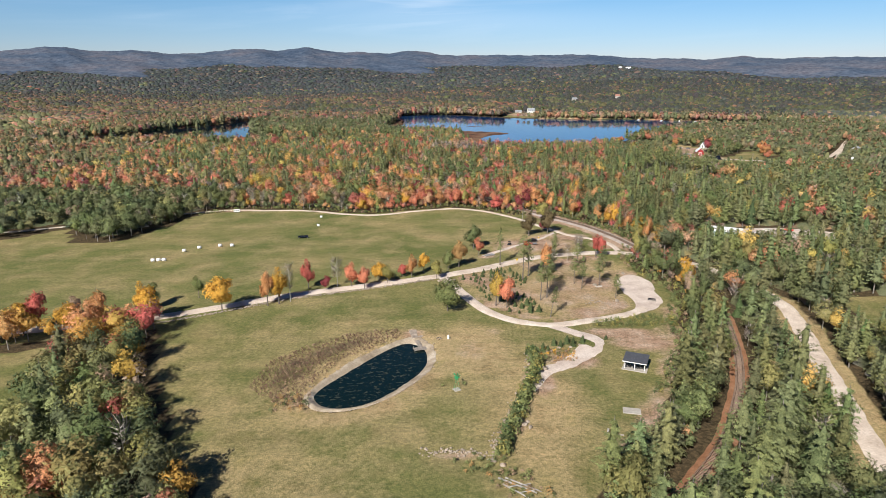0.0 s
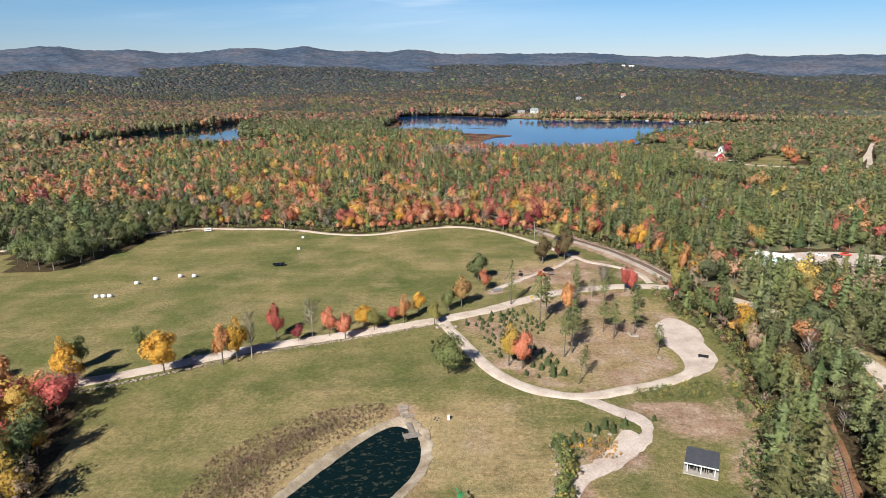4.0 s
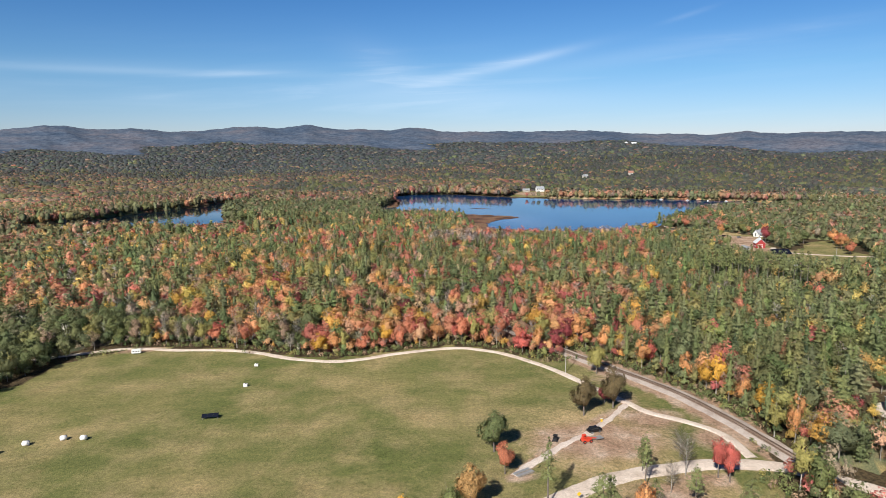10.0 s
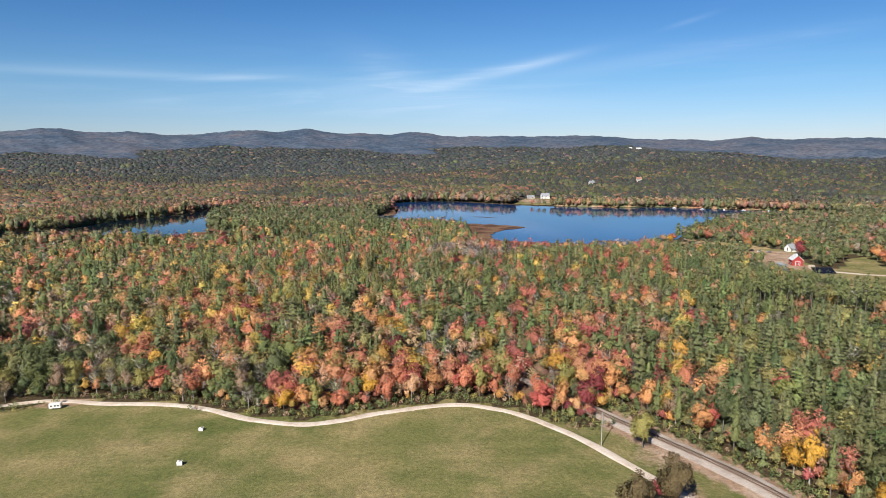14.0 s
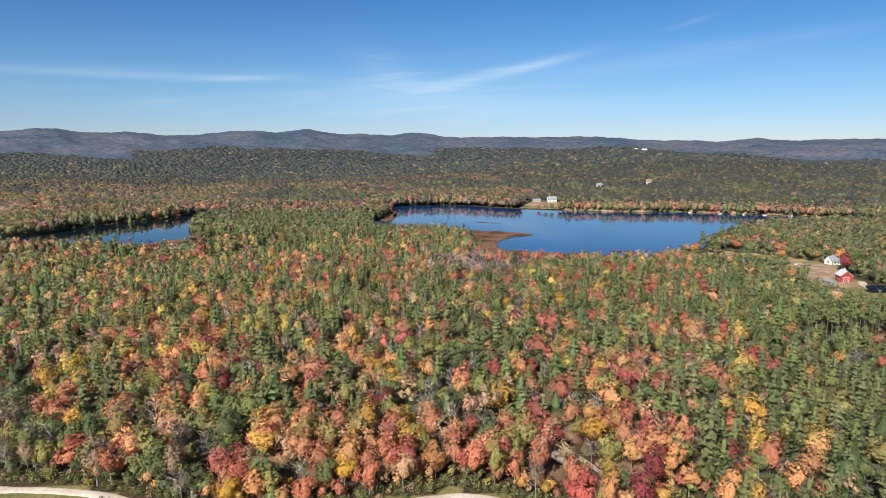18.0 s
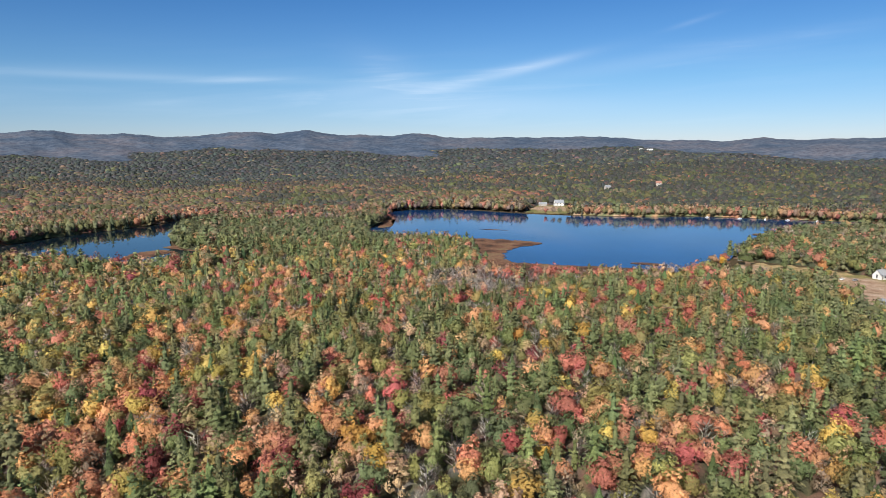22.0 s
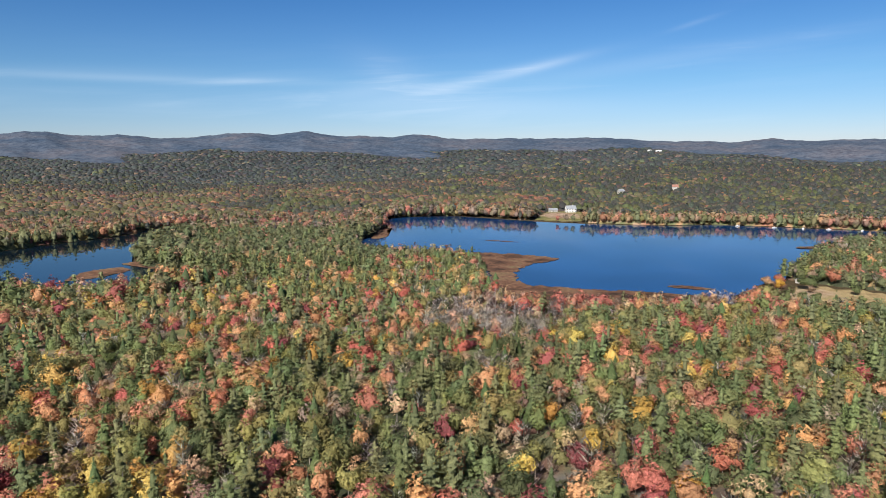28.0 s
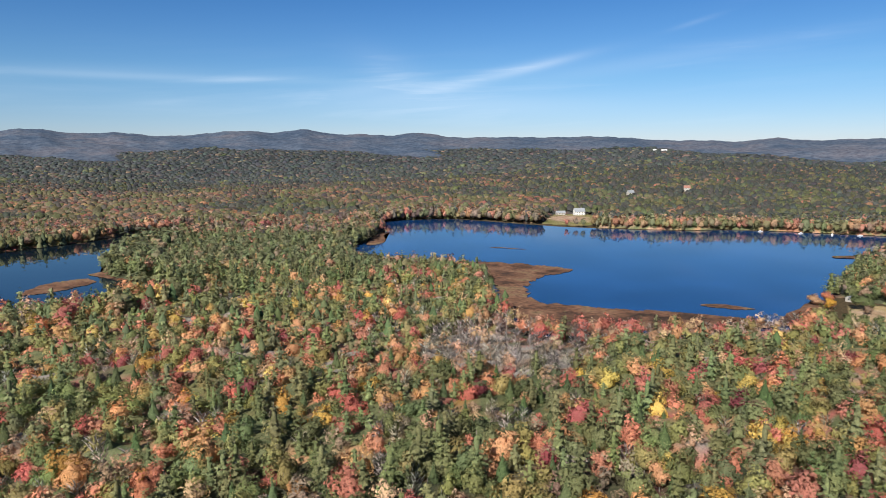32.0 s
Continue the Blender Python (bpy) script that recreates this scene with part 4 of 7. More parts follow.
COLOR = {
    "pine": (0.178, 0.200, 0.085), "hemlock": (0.085, 0.122, 0.050), "dgreen": (0.125, 0.150, 0.066), "green": (0.170, 0.195, 0.078),
    "ygreen": (0.270, 0.245, 0.085), "yellow": (0.58, 0.40, 0.10), "gold": (0.54, 0.31, 0.06), "orange": (0.58, 0.29, 0.13),
    "redor": (0.54, 0.205, 0.125), "red": (0.48, 0.125, 0.105), "darkred": (0.27, 0.065, 0.072), "salmon": (0.50, 0.31, 0.19),
    # the last three here are far-wood tones with blue haze mixed in
    "brown": (0.36, 0.22, 0.095), "bare": (0.42, 0.37, 0.335), "russet": (0.32, 0.225, 0.16), "spruce": (0.060, 0.078, 0.096), "haze_green": (0.084, 0.106, 0.106), "haze_russet": (0.165, 0.122, 0.118),
}
COLOR = {k: tuple(v * 1.12 for v in c) for k, c in COLOR.items()}
KINDS = list(COLOR)
SHAPE = {"pine": "pine", "hemlock": "hemlock", "bare": "bare", "salmon": "thin", "russet": "thin", "spruce": "pine", "haze_green": "pine"}
rng = np.random.default_rng(7)
LOD = {}
LOD["near"] = {
    "leafy": [leafy(rng, 12.4, 8.4 + 0.7 * (k % 3), 10 + k % 3, 29, 0.66, 0.1, 0.54) for k in range(9)],
    "pine": [conifer(rng, 15.8, 8.4 + 0.6 * (k % 3), 8 + k % 2, 6, 6, 0.78, 0.12 + 0.04 * (k % 4), 0.8 + 0.1 * (k % 3)) for k in range(7)],
    "hemlock": [spruce(210, rng, 12.0, 6.2, 0.58) for k in range(4)],
    "bare": [twiggy(130, rng, 11.5, 6.0, 1.1) for k in range(4)],
    "thin": [leafy(rng, 12.0, 7.2, 8, 24, 0.58, 0.16, 0.3) for k in range(4)]}
LOD["fore"] = dict(LOD["near"])
LOD["fore"]["pine"] = [conifer(rng, 15.5, 8.0 + 0.6 * (k % 3), 10 + k % 2, 6, 9, 0.54, 0.12 + 0.05 * (k % 4), 0.8 + 0.12 * (k % 3), 0.0, True, True, 0.26) for k in range(7)]
LOD["fore"]["leafy"] = [leafy(rng, 12.4, 8.4 + 0.7 * (k % 3), 11 + k % 3, 46, 0.52, 0.1, 0.54) for k in range(7)]
LOD["mid"] = {
    "leafy": [leafy(rng, 12.4, 8.6 + 0.6 * (k % 3), 8, 11, 1.05, 0.1, 0.56, False) for k in range(8)],
    "pine": [conifer(rng, 14.0, 8.6, 6, 5, 3, 1.25, 0.1, 0.8, 0.0, True, False) for k in range(6)],
    "hemlock": [cone(rng, 12.0, 6.4, 6, 3) for k in range(4)],
    "bare": [twiggy(50, rng, 11.5, 6.0, 2.0) for k in range(4)],
    "thin": [leafy(rng, 12.0, 7.4, 6, 10, 0.95, 0.16, 0.36, False) for k in range(4)]}
LOD["low"] = {
    "leafy": [leafy(rng, 11.5, 9.0, 5, 4, 1.8, 0.08, 0.64, False) for k in range(10)],
    "pine": [conifer(rng, 13.0, 8.8, 5, 4, 1, 2.1, 0.1, 0.8, 0.0, False, False) for k in range(8)],
    "hemlock": [cone(rng, 11.5, 6.6, 5, 2) for k in range(4)],
    "bare": [twiggy(20, rng, 11.0, 7.0, 4.0) for k in range(4)]}
# each gets a core whose tone is lowered as inner shade
for k_, (V_, F_, M_, N_, S_) in enumerate(LOD["low"]["pine"]):
    LOD["low"]["pine"][k_] = assemble([(V_, F_, M_, N_, S_), puff((0, 0, 5.2), np.array([2.2, 2.2, 4.2]), rng, 0.9, 0.3, -0.4)])
LOD["low"]["thin"] = LOD["low"]["leafy"]


def dome(R, H, rough):
    """A crown far off: a low rough dome."""
    V, F, M_, N_, S_ = puff((0, 0, H * 0.55), np.array([R, R, H * 0.5]), rng, rng.uniform(0.85, 1.15, len(BALL_V)), rough, -0.3)
    return V, F, M_, unit(N_ + np.array([0, 0, 0.8])), S_


LOD["far"] = {"leafy": [dome(5.6, 9.5, 0.32) for k in range(10)], "pine": [dome(4.8, 11.5, 0.38) for k in range(8)]}
LOD["far"]["hemlock"], LOD["far"]["bare"], LOD["far"]["thin"] = LOD["far"]["pine"], LOD["far"]["leafy"], LOD["far"]["leafy"]
LOD["dim"] = {"leafy": [dome(12.0, 11.0, 0.3) for k in range(8)]}
for k_ in ("pine", "hemlock", "bare", "thin"):
    LOD["dim"][k_] = LOD["dim"]["leafy"]


def palette(x, y):
    """Chances of each kind of tree at places of the plan."""
    n = len(x)
    W = {k: np.zeros(n) for k in KINDS}

    def put(mask, **kw):
        for k in KINDS:
            W[k] = np.where(mask, kw.get(k, 0.0), W[k])
    every = np.ones(n, bool)
    put(every, pine=.17, hemlock=.05, dgreen=.08, green=.10, ygreen=.13, yellow=.03, gold=.02, orange=.10, redor=.08, red=.035, darkred=.02, salmon=.08, bare=.10, russet=.055)
    put(y > 590 + 30 * wobble(x, y, 40, 3), pine=.22, hemlock=.09, dgreen=.09, green=.13, ygreen=.17, yellow=.03, gold=.02, orange=.085, redor=.07, red=.035, darkred=.015, salmon=.05, bare=.07, russet=.03)
    right = ((x > 96 + 0.27 * np.clip(y - 420, 0, None) + 12 * wobble(x, y, 30, 4)) & (y < 840)) | ((x > 20) & (y < 400))
    put(right, pine=.50, hemlock=.04, dgreen=.09, green=.13, ygreen=.11, yellow=.02, orange=.025, redor=.02, red=.012, salmon=.01, bare=.03, russet=.02)
    put((x > 20) & (y < 238), pine=.60, hemlock=.04, dgreen=.08, green=.10, ygreen=.08, yellow=.006, orange=.006, bare=.08, russet=.01)
    put((x > 60) & (y > 225) & (y < 330) & (line_distance(OPEN_MAIN, x, y, True) < 16), pine=.12, dgreen=.32, green=.24, ygreen=.14, gold=.09, orange=.03, russet=.03, hemlock=.02)
    put((x > 60) & (y > 280) & (y < 420) & (line_distance(OPEN_MAIN, x, y, True) < 18), pine=.16, dgreen=.16, green=.14, ygreen=.2, gold=.12, orange=.07, redor=.04, red=.04, russet=.04)
    put((x < -40) & (y < 300), pine=.16, dgreen=.16, green=.22, ygreen=.24, gold=.05, orange=.02, redor=.04, red=.015, russet=.04, bare=.03)
    put((x < -80) & (y > 195) & (y < 262), gold=.3, orange=.18, ygreen=.18, green=.14, red=.08, dgreen=.1, russet=.05)
    put((x < -138) & (y > 330) & (y < 480), dgreen=.5, green=.32, ygreen=.05, russet=.08, bare=.05)
    put((x > -62) & (x < 66) & (y < 462) & (y > 395), redor=.2, red=.13, orange=.2, gold=.08, salmon=.12, ygreen=.09, green=.05, bare=.06, darkred=.05, pine=.02)
    put((x > -135) & (x < -62) & (y < 470) & (y > 400), green=.22, ygreen=.22, dgreen=.12, gold=.09, orange=.08, redor=.06, red=.03, bare=.12, russet=.06)
    put(np.hypot(x - 25, (y - 765) * 0.9) < 38, bare=.82, russet=.06, salmon=.12)
    shore = (y > 700) & (y < 830) & (x > -80) & (x < 210)
    put(shore & (line_distance(LAKE, x, y, True) < 26), salmon=.2, red=.16, redor=.1, bare=.16, orange=.08, pine=.12, ygreen=.12, russet=.06)
    put((x > -330) & (x < -60) & (y > 880 + 20 * wobble(x, y, 50, 7)) & (y < 1270), pine=.46, dgreen=.24, green=.16, ygreen=.06, orange=.025, redor=.015, salmon=.03, russet=.01)
    put((x > 200) & (y > 760) & (y < 1110), pine=.32, dgreen=.26, green=.16, ygreen=.06, orange=.06, redor=.06, russet=.06, bare=.02)
    far = y > 1180
    put(far, pine=.12, dgreen=.14, green=.08, ygreen=.03, orange=.02, redor=.03, salmon=.02, russet=.08, haze_green=.36, haze_russet=.08)
    patch = wobble(x, y, 230, 9) + 0.5 * wobble(x, y, 90, 15)
    redb = far & (x < 140 + 90 * wobble(x, y, 120, 6)) & (y < 2100) & (patch > -0.45)
    put(redb, pine=.14, dgreen=.12, green=.05, ygreen=.07, orange=.07, redor=.12, salmon=.06, russet=.20, red=.04, haze_green=.08, haze_russet=.1)
    put(far & (line_distance(LAKE, x, y, True) < 30) & (x > 120), orange=.15, redor=.14, salmon=.12, pine=.22, green=.2, ygreen=.1, russet=.07)
    # with distance the kinds give way to bluish tones that paint in haze
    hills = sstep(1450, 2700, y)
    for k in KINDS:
        haze_mix = {"spruce": .46, "haze_green": .3, "haze_russet": .14, "dgreen": .05, "russet": .05}.get(k, 0.0)
        W[k] = np.where(far, W[k] * (1 - hills) + haze_mix * hills, W[k])
    M = np.stack([W[k] for k in KINDS], 1)
    return M / M.sum(1, keepdims=True)


def scatter(x0, x1, y0, y1, step, r):
    xs, ys = np.meshgrid(np.arange(x0, x1, step), np.arange(y0, y1, step))
    xs = xs + (np.arange(xs.shape[0])[:, None] % 2) * step / 2
    return (xs + r.uniform(-0.36, 0.36, xs.shape) * step).ravel(), (ys + r.uniform(-0.36, 0.36, ys.shape) * step).ravel()


def wooded(x, y, margin=1.5, around=False):
    """Where forest stands: inside the wedge that the camera sees, or in the country around it."""
    ok = (np.abs(x) < 0.72 * (y + 10) + 40) & (y > 78)
    if around:
        ok = ~ok
    for poly, m in ((OPEN_MAIN, margin), (FIELD_WEST, 2), (FIELD_EAST, 2), (YARD, 3), (COMPOUND, 3), (SHORE_LOT, 3), (FAR_LOT, 3), (LAKE, 1), (COVE, 1), (MARSH, 2), (MARSH_EAST, 2)):
        P = np.array(poly)
        near = ok & (x > P[:, 0].min() - 9) & (x < P[:, 0].max() + 9) & (y > P[:, 1].min() - 9) & (y < P[:, 1].max() + 9)
        if near.any():
            i = np.where(near)[0]
            ok[i] &= ~(inside(poly, x[i], y[i]) | (line_distance(poly, x[i], y[i], True) < m))
    for pts, m in ((RAILWAY[2:], 3.7), (RAILWAY[:3], 2.4), (MAIN_ROAD, 6.0), (MAIN_ROAD[20:], 6.8), (TRACK, 4.0), (COMPOUND_DRIVE, 5), (COUNTY_ROAD, 6)):
        P = np.array(pts)
        near = ok & (x < P[:, 0].max() + 9) & (x > P[:, 0].min() - 9) & (y < P[:, 1].max() + 9)
        i = np.where(near)[0]
        ok[i] &= line_distance(pts, x[i], y[i]) > m
    return ok


def nearest(x, y):
    """How near the flight comes to a place while it is in view."""
    return np.maximum(np.maximum(130.0 + 40 * sstep(380, 440, y), 1.48 * np.abs(x)), y - 469)


def kinds_at(x, y, r, even, broad):
    M = palette(x, y)
    clump = 0.5 + 0.5 * wobble(x, y, 17, 12) if not broad else 0.5 + 0.32 * wobble(x, y, 75, 12) + 0.18 * wobble(x, y, 26, 14)
    u = (even * r.uniform(size=len(x)) + (1 - even) * clump).argsort().argsort() / len(x)
    return (M.cumsum(1) < u[:, None]).sum(1).clip(0, len(KINDS) - 1), M @ np.array([COLOR[k] for k in KINDS])


# greying and blending rise with distance: haze put into the leaf colour
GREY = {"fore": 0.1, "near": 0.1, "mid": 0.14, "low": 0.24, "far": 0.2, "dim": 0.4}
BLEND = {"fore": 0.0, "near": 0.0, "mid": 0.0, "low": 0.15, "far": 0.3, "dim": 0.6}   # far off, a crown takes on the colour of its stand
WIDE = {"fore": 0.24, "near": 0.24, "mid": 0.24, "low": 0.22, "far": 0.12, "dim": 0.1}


def plant(name, x, y, lod, r, label, big=1.0, deep=1.0):
    """Joins one stretch of forest into one mesh."""
    if not len(x):
        return
    kind, stand = kinds_at(x, y, r, {"far": 0.42, "dim": 0.25, "low": 0.6}.get(lod, 0.72), lod in ("far", "dim"))
    z = relief(x, y)
    Vs, Fs, Cs, Ms, Ns, k0 = [], [], [], [], [], 0
    for k, nm in enumerate(KINDS):
        templates = LOD[lod][SHAPE.get(nm, "leafy")]
        which = r.integers(0, len(templates), len(x))
        for t, (V, F, MI, N, shade) in enumerate(templates):
            i = np.where((kind == k) & (which == t))[0]
            if not len(i):
                continue
            n = len(i)
            a = r.uniform(0, 6.2832, n)
            s = r.uniform(0.66, 1.14, n) * big
            if lod in ("fore", "near", "mid"):
                s = s * np.where((line_distance(MAIN_ROAD[20:], x[i], y[i]) < 19) & (y[i] < 226) & (x[i] > 100), 0.72, 1.0)
                s = s * np.where(inside(YARD_FRONT, x[i], y[i]), 0.6, 1.0)
                s = s * np.where(inside(LOW_WOOD, x[i], y[i]), 0.78, 1.0) * np.where(inside(COMPOUND_FRONT, x[i], y[i]), 0.55, 1.0)
            if nm == "pine":
                s = s * r.uniform(0.92, 1.22, n)
            if y[i].max() > 800:
                s = s * np.where(((line_distance(COVE, x[i], y[i], True) < 42) & (y[i] > 800)) | ((line_distance(LAKE, x[i], y[i], True) < 40) & (y[i] > 1120)), 1.35, 1.0)
            w = s * r.uniform(0.85, 1.2, n)
            if lod == "far" and big > 1.2:
                s = s * 1.1 / big
            c, sn = np.cos(a)[:, None], np.sin(a)[:, None]
            X = (V[None, :, 0] * c - V[None, :, 1] * sn) * w[:, None] + x[i][:, None]
            Y = (V[None, :, 0] * sn + V[None, :, 1] * c) * w[:, None] + y[i][:, None]
            Z = V[None, :, 2] * s[:, None] + z[i][:, None]
            Vs.append(np.stack([X, Y, Z], 2).reshape(-1, 3))
            Ns.append(np.stack([N[None, :, 0] * c - N[None, :, 1] * sn, N[None, :, 0] * sn + N[None, :, 1] * c, np.repeat(N[None, :, 2], n, 0)], 2).reshape(-1, 3))
            Fs.append((F[None] + (np.arange(n) * len(V))[:, None, None]).reshape(-1, 3) + k0)
            k0 += n * len(V)
            Ms.append(np.tile(MI, n))
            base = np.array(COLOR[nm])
            # deep darkens a whole stand, the greying mutes it in place of haze
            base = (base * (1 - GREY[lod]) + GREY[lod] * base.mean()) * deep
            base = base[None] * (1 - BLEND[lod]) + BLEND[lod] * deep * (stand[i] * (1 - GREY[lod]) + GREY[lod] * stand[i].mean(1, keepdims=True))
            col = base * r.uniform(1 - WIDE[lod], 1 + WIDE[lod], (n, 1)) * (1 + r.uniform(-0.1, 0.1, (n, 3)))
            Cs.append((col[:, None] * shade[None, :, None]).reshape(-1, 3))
    mats = [M_LEAF_DIM] * 4 if lod in ("far", "dim") else [M_LEAF_FAR, M_LEAF, M_NEEDLE, M_TRUNKS]
    me = raw_mesh(name, np.concatenate(Vs), np.concatenate(Fs), mats, mat_index=np.concatenate(Ms), tint=np.concatenate(Cs).clip(0, 1), normals=np.concatenate(Ns).astype(np.float32))
    return tagged(new(name, me), label, "forest", kind="stuff")


def canopy(name, xs, ys, r, label, tall=(5.0, 15.0), deep=1.0, grey=0.3, mat=M_LEAF_DIM, margin=1.5, whole=2):
    """Far woods seen as one rough roof of crowns, tree tops and gaps alternating."""
    X, Y = np.meshgrid(xs, ys)
    X = X + (np.arange(len(ys))[:, None] % 2) * np.gradient(xs)[None] * 0.5
    sx, sy = np.gradient(xs)[None] * 0.36, np.gradient(ys)[:, None] * 0.36
    x, y = (X + r.uniform(-1, 1, X.shape) * sx).ravel(), (Y + r.uniform(-1, 1, Y.shape) * sy).ravel()
    on = wooded(x, y, margin)
    M = palette(x, y)
    clump = 0.5 + 0.3 * wobble(x, y, 85, 12) + 0.2 * wobble(x, y, 24, 14)
    u = (0.45 * r.uniform(size=len(x)) + 0.55 * clump).argsort().argsort() / len(x)
    kind = (M.cumsum(1) < u[:, None]).sum(1).clip(0, len(KINDS) - 1)
    C = np.array([COLOR[k] for k in KINDS])[kind]
    # on far woods grey paints haze into the colour, deep darkens it
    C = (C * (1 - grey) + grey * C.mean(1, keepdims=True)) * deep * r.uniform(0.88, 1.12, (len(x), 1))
    h = (tall[0] + (tall[1] - tall[0]) * r.uniform(size=len(x)) ** 0.8) * np.where(np.isin(kind, (0, 1)), 1.15, 0.95)
    for hx, hy in ((319, 1650), (436, 1697), (828, 3065), (798, 3085)):
        h = np.where(np.hypot(x - hx, (y - hy + 12) * 0.6) < 20, h * 0.3, h)
    h = np.where(np.hypot(x - 25, (y - 765) * 0.9) < 42, h * 0.2, h)
    if y.max() > 1400:
        on &= line_distance(LAKE, x, y, True) > 27
    z = relief(x, y) + np.where(on, h, -0.4)
    n = len(xs)
    ii = (np.arange(len(ys) - 1)[:, None] * n + np.arange(n - 1)[None]).ravel()
    Q = np.stack([ii, ii + 1, ii + n + 1, ii + n], 1)
    Q = Q[on[Q].sum(1) >= whole]
    if whole == 4:
        inner = np.bincount(Q.ravel(), minlength=len(x)) == 4
        z = np.where(inner, z, relief(x, y) - 0.4)
    T = np.concatenate([Q[:, [0, 1, 2]], Q[:, [0, 2, 3]]])
    used, T = np.unique(T, return_inverse=True)
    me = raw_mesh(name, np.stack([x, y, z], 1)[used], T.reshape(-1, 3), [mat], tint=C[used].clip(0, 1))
    return tagged(new(name, me), label, "forest", kind="stuff")


fr = np.random.default_rng(21)
x, y = scatter(-640, 680, 80, 1330, 6.5, fr)
keep = wooded(x, y)
x, y = x[keep], y[keep]
d = nearest(x, y)
edge_d = line_distance(OPEN_MAIN, x, y, True)
EDGE = (edge_d < 9.5) & (d < 330) & (((y > 395) & (x > -150) & (x < 70)) | ((x > 60) & (y > 190) & (y < 420) & (edge_d < 7.5)))
EDGE_XY = list(zip(x[EDGE], y[EDGE]))
x, y, d = x[~EDGE], y[~EDGE], d[~EDGE]
south = y < 400
for name, sel, lod, label in (("pine_woods", south & (x > 20) & (d < 300), "fore", "dense green pine woods along the railway"),
                              ("hedgerow_woods", south & (x < -20) & (d < 320), "fore", "belt of mixed green and autumn trees between fields"),
                              ("field_side_woods", south & (d >= np.where(x > 0, 300, 320)), "mid", "mixed woods beyond the road and the fields"),
                              ("mixed_forest", ~south & (d < 275), "near", "mixed forest of pines and red, orange and gold maples"),
                              ("outer_forest", ~south & (d >= 275) & (d < 500), "mid", "mixed autumn forest stretching to the lake"),
                              ("lakeside_forest", ~south & (d >= 500), "low", "wooded points and shores round the lake")):
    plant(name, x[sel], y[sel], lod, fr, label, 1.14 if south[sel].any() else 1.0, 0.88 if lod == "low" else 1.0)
x, y = scatter(-240, 130, 90, 450, 3.7, fr)
edge_d = line_distance(OPEN_MAIN, x, y, True)
keep = wooded(x, y, 2.4) & (edge_d < 11) & ((y > 385) | (x > 30))
plant("forest_edge_growth", x[keep], y[keep], "mid", fr, "saplings and bushes that close the forest edge to the ground", 0.5)
# these sheets' tree colours are lowered to paint in shade beneath the crowns
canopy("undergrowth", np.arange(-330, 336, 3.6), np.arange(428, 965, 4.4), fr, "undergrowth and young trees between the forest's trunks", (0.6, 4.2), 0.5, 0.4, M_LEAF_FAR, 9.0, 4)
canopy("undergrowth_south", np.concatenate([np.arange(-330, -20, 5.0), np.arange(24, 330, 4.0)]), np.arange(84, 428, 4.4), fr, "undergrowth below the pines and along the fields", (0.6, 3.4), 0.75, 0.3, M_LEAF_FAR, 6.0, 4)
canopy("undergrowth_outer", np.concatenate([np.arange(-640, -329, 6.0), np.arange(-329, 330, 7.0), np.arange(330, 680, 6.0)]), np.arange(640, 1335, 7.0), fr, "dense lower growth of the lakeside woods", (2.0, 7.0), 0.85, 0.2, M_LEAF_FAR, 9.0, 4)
for side, a, b in (("west", -1100, -634), ("east", 674, 1100)):
    x, y = scatter(a, b, 640, 1330, 9.0, fr)
    keep = wooded(x, y)
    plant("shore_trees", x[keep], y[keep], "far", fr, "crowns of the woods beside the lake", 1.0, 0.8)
x, y = scatter(-1600, 1600, 1330, 2150, 9.6, fr)
keep = wooded(x, y)
x, y = x[keep], y[keep]
front = (line_distance(LAKE, x, y, True) < 60) & (x > -150) & (x < 620)
shore_x, shore_y = scatter(-150, 620, 1180, 1450, 6.6, fr)
fringe = wooded(shore_x, shore_y) & (shore_y > 1330) & (line_distance(LAKE, shore_x, shore_y, True) < 62)
plant("far_shore_trees", shore_x[fringe], shore_y[fringe], "low", fr, "row of autumn trees along the far shore", 1.15)
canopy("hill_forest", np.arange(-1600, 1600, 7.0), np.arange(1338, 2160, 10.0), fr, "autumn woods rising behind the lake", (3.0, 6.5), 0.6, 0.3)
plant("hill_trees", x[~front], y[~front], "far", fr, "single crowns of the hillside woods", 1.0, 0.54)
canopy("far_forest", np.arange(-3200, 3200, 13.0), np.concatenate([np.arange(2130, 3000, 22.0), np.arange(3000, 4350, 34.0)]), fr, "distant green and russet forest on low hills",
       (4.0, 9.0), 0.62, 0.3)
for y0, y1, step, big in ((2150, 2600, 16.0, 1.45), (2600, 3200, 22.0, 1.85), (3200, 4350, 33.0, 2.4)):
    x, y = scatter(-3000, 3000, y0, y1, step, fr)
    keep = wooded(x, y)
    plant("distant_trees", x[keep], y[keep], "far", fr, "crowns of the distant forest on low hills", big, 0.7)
x, y = scatter(-440, 440, -140, 520, 9.8, fr)
keep = wooded(x, y, 4.0, True)
plant("roadside_forest", x[keep], y[keep], "low", fr, "mixed autumn woods on both sides of the meadows", 1.0)
x, y = scatter(-1500, 1500, -700, 1330, 33.0, fr)
keep = wooded(x, y, 8.0, True) & ~((np.abs(x) < 446) & (y > -146) & (y < 526))
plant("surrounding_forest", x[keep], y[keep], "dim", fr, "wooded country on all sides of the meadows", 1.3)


# ================= single trees =================
tr = np.random.default_rng(5)


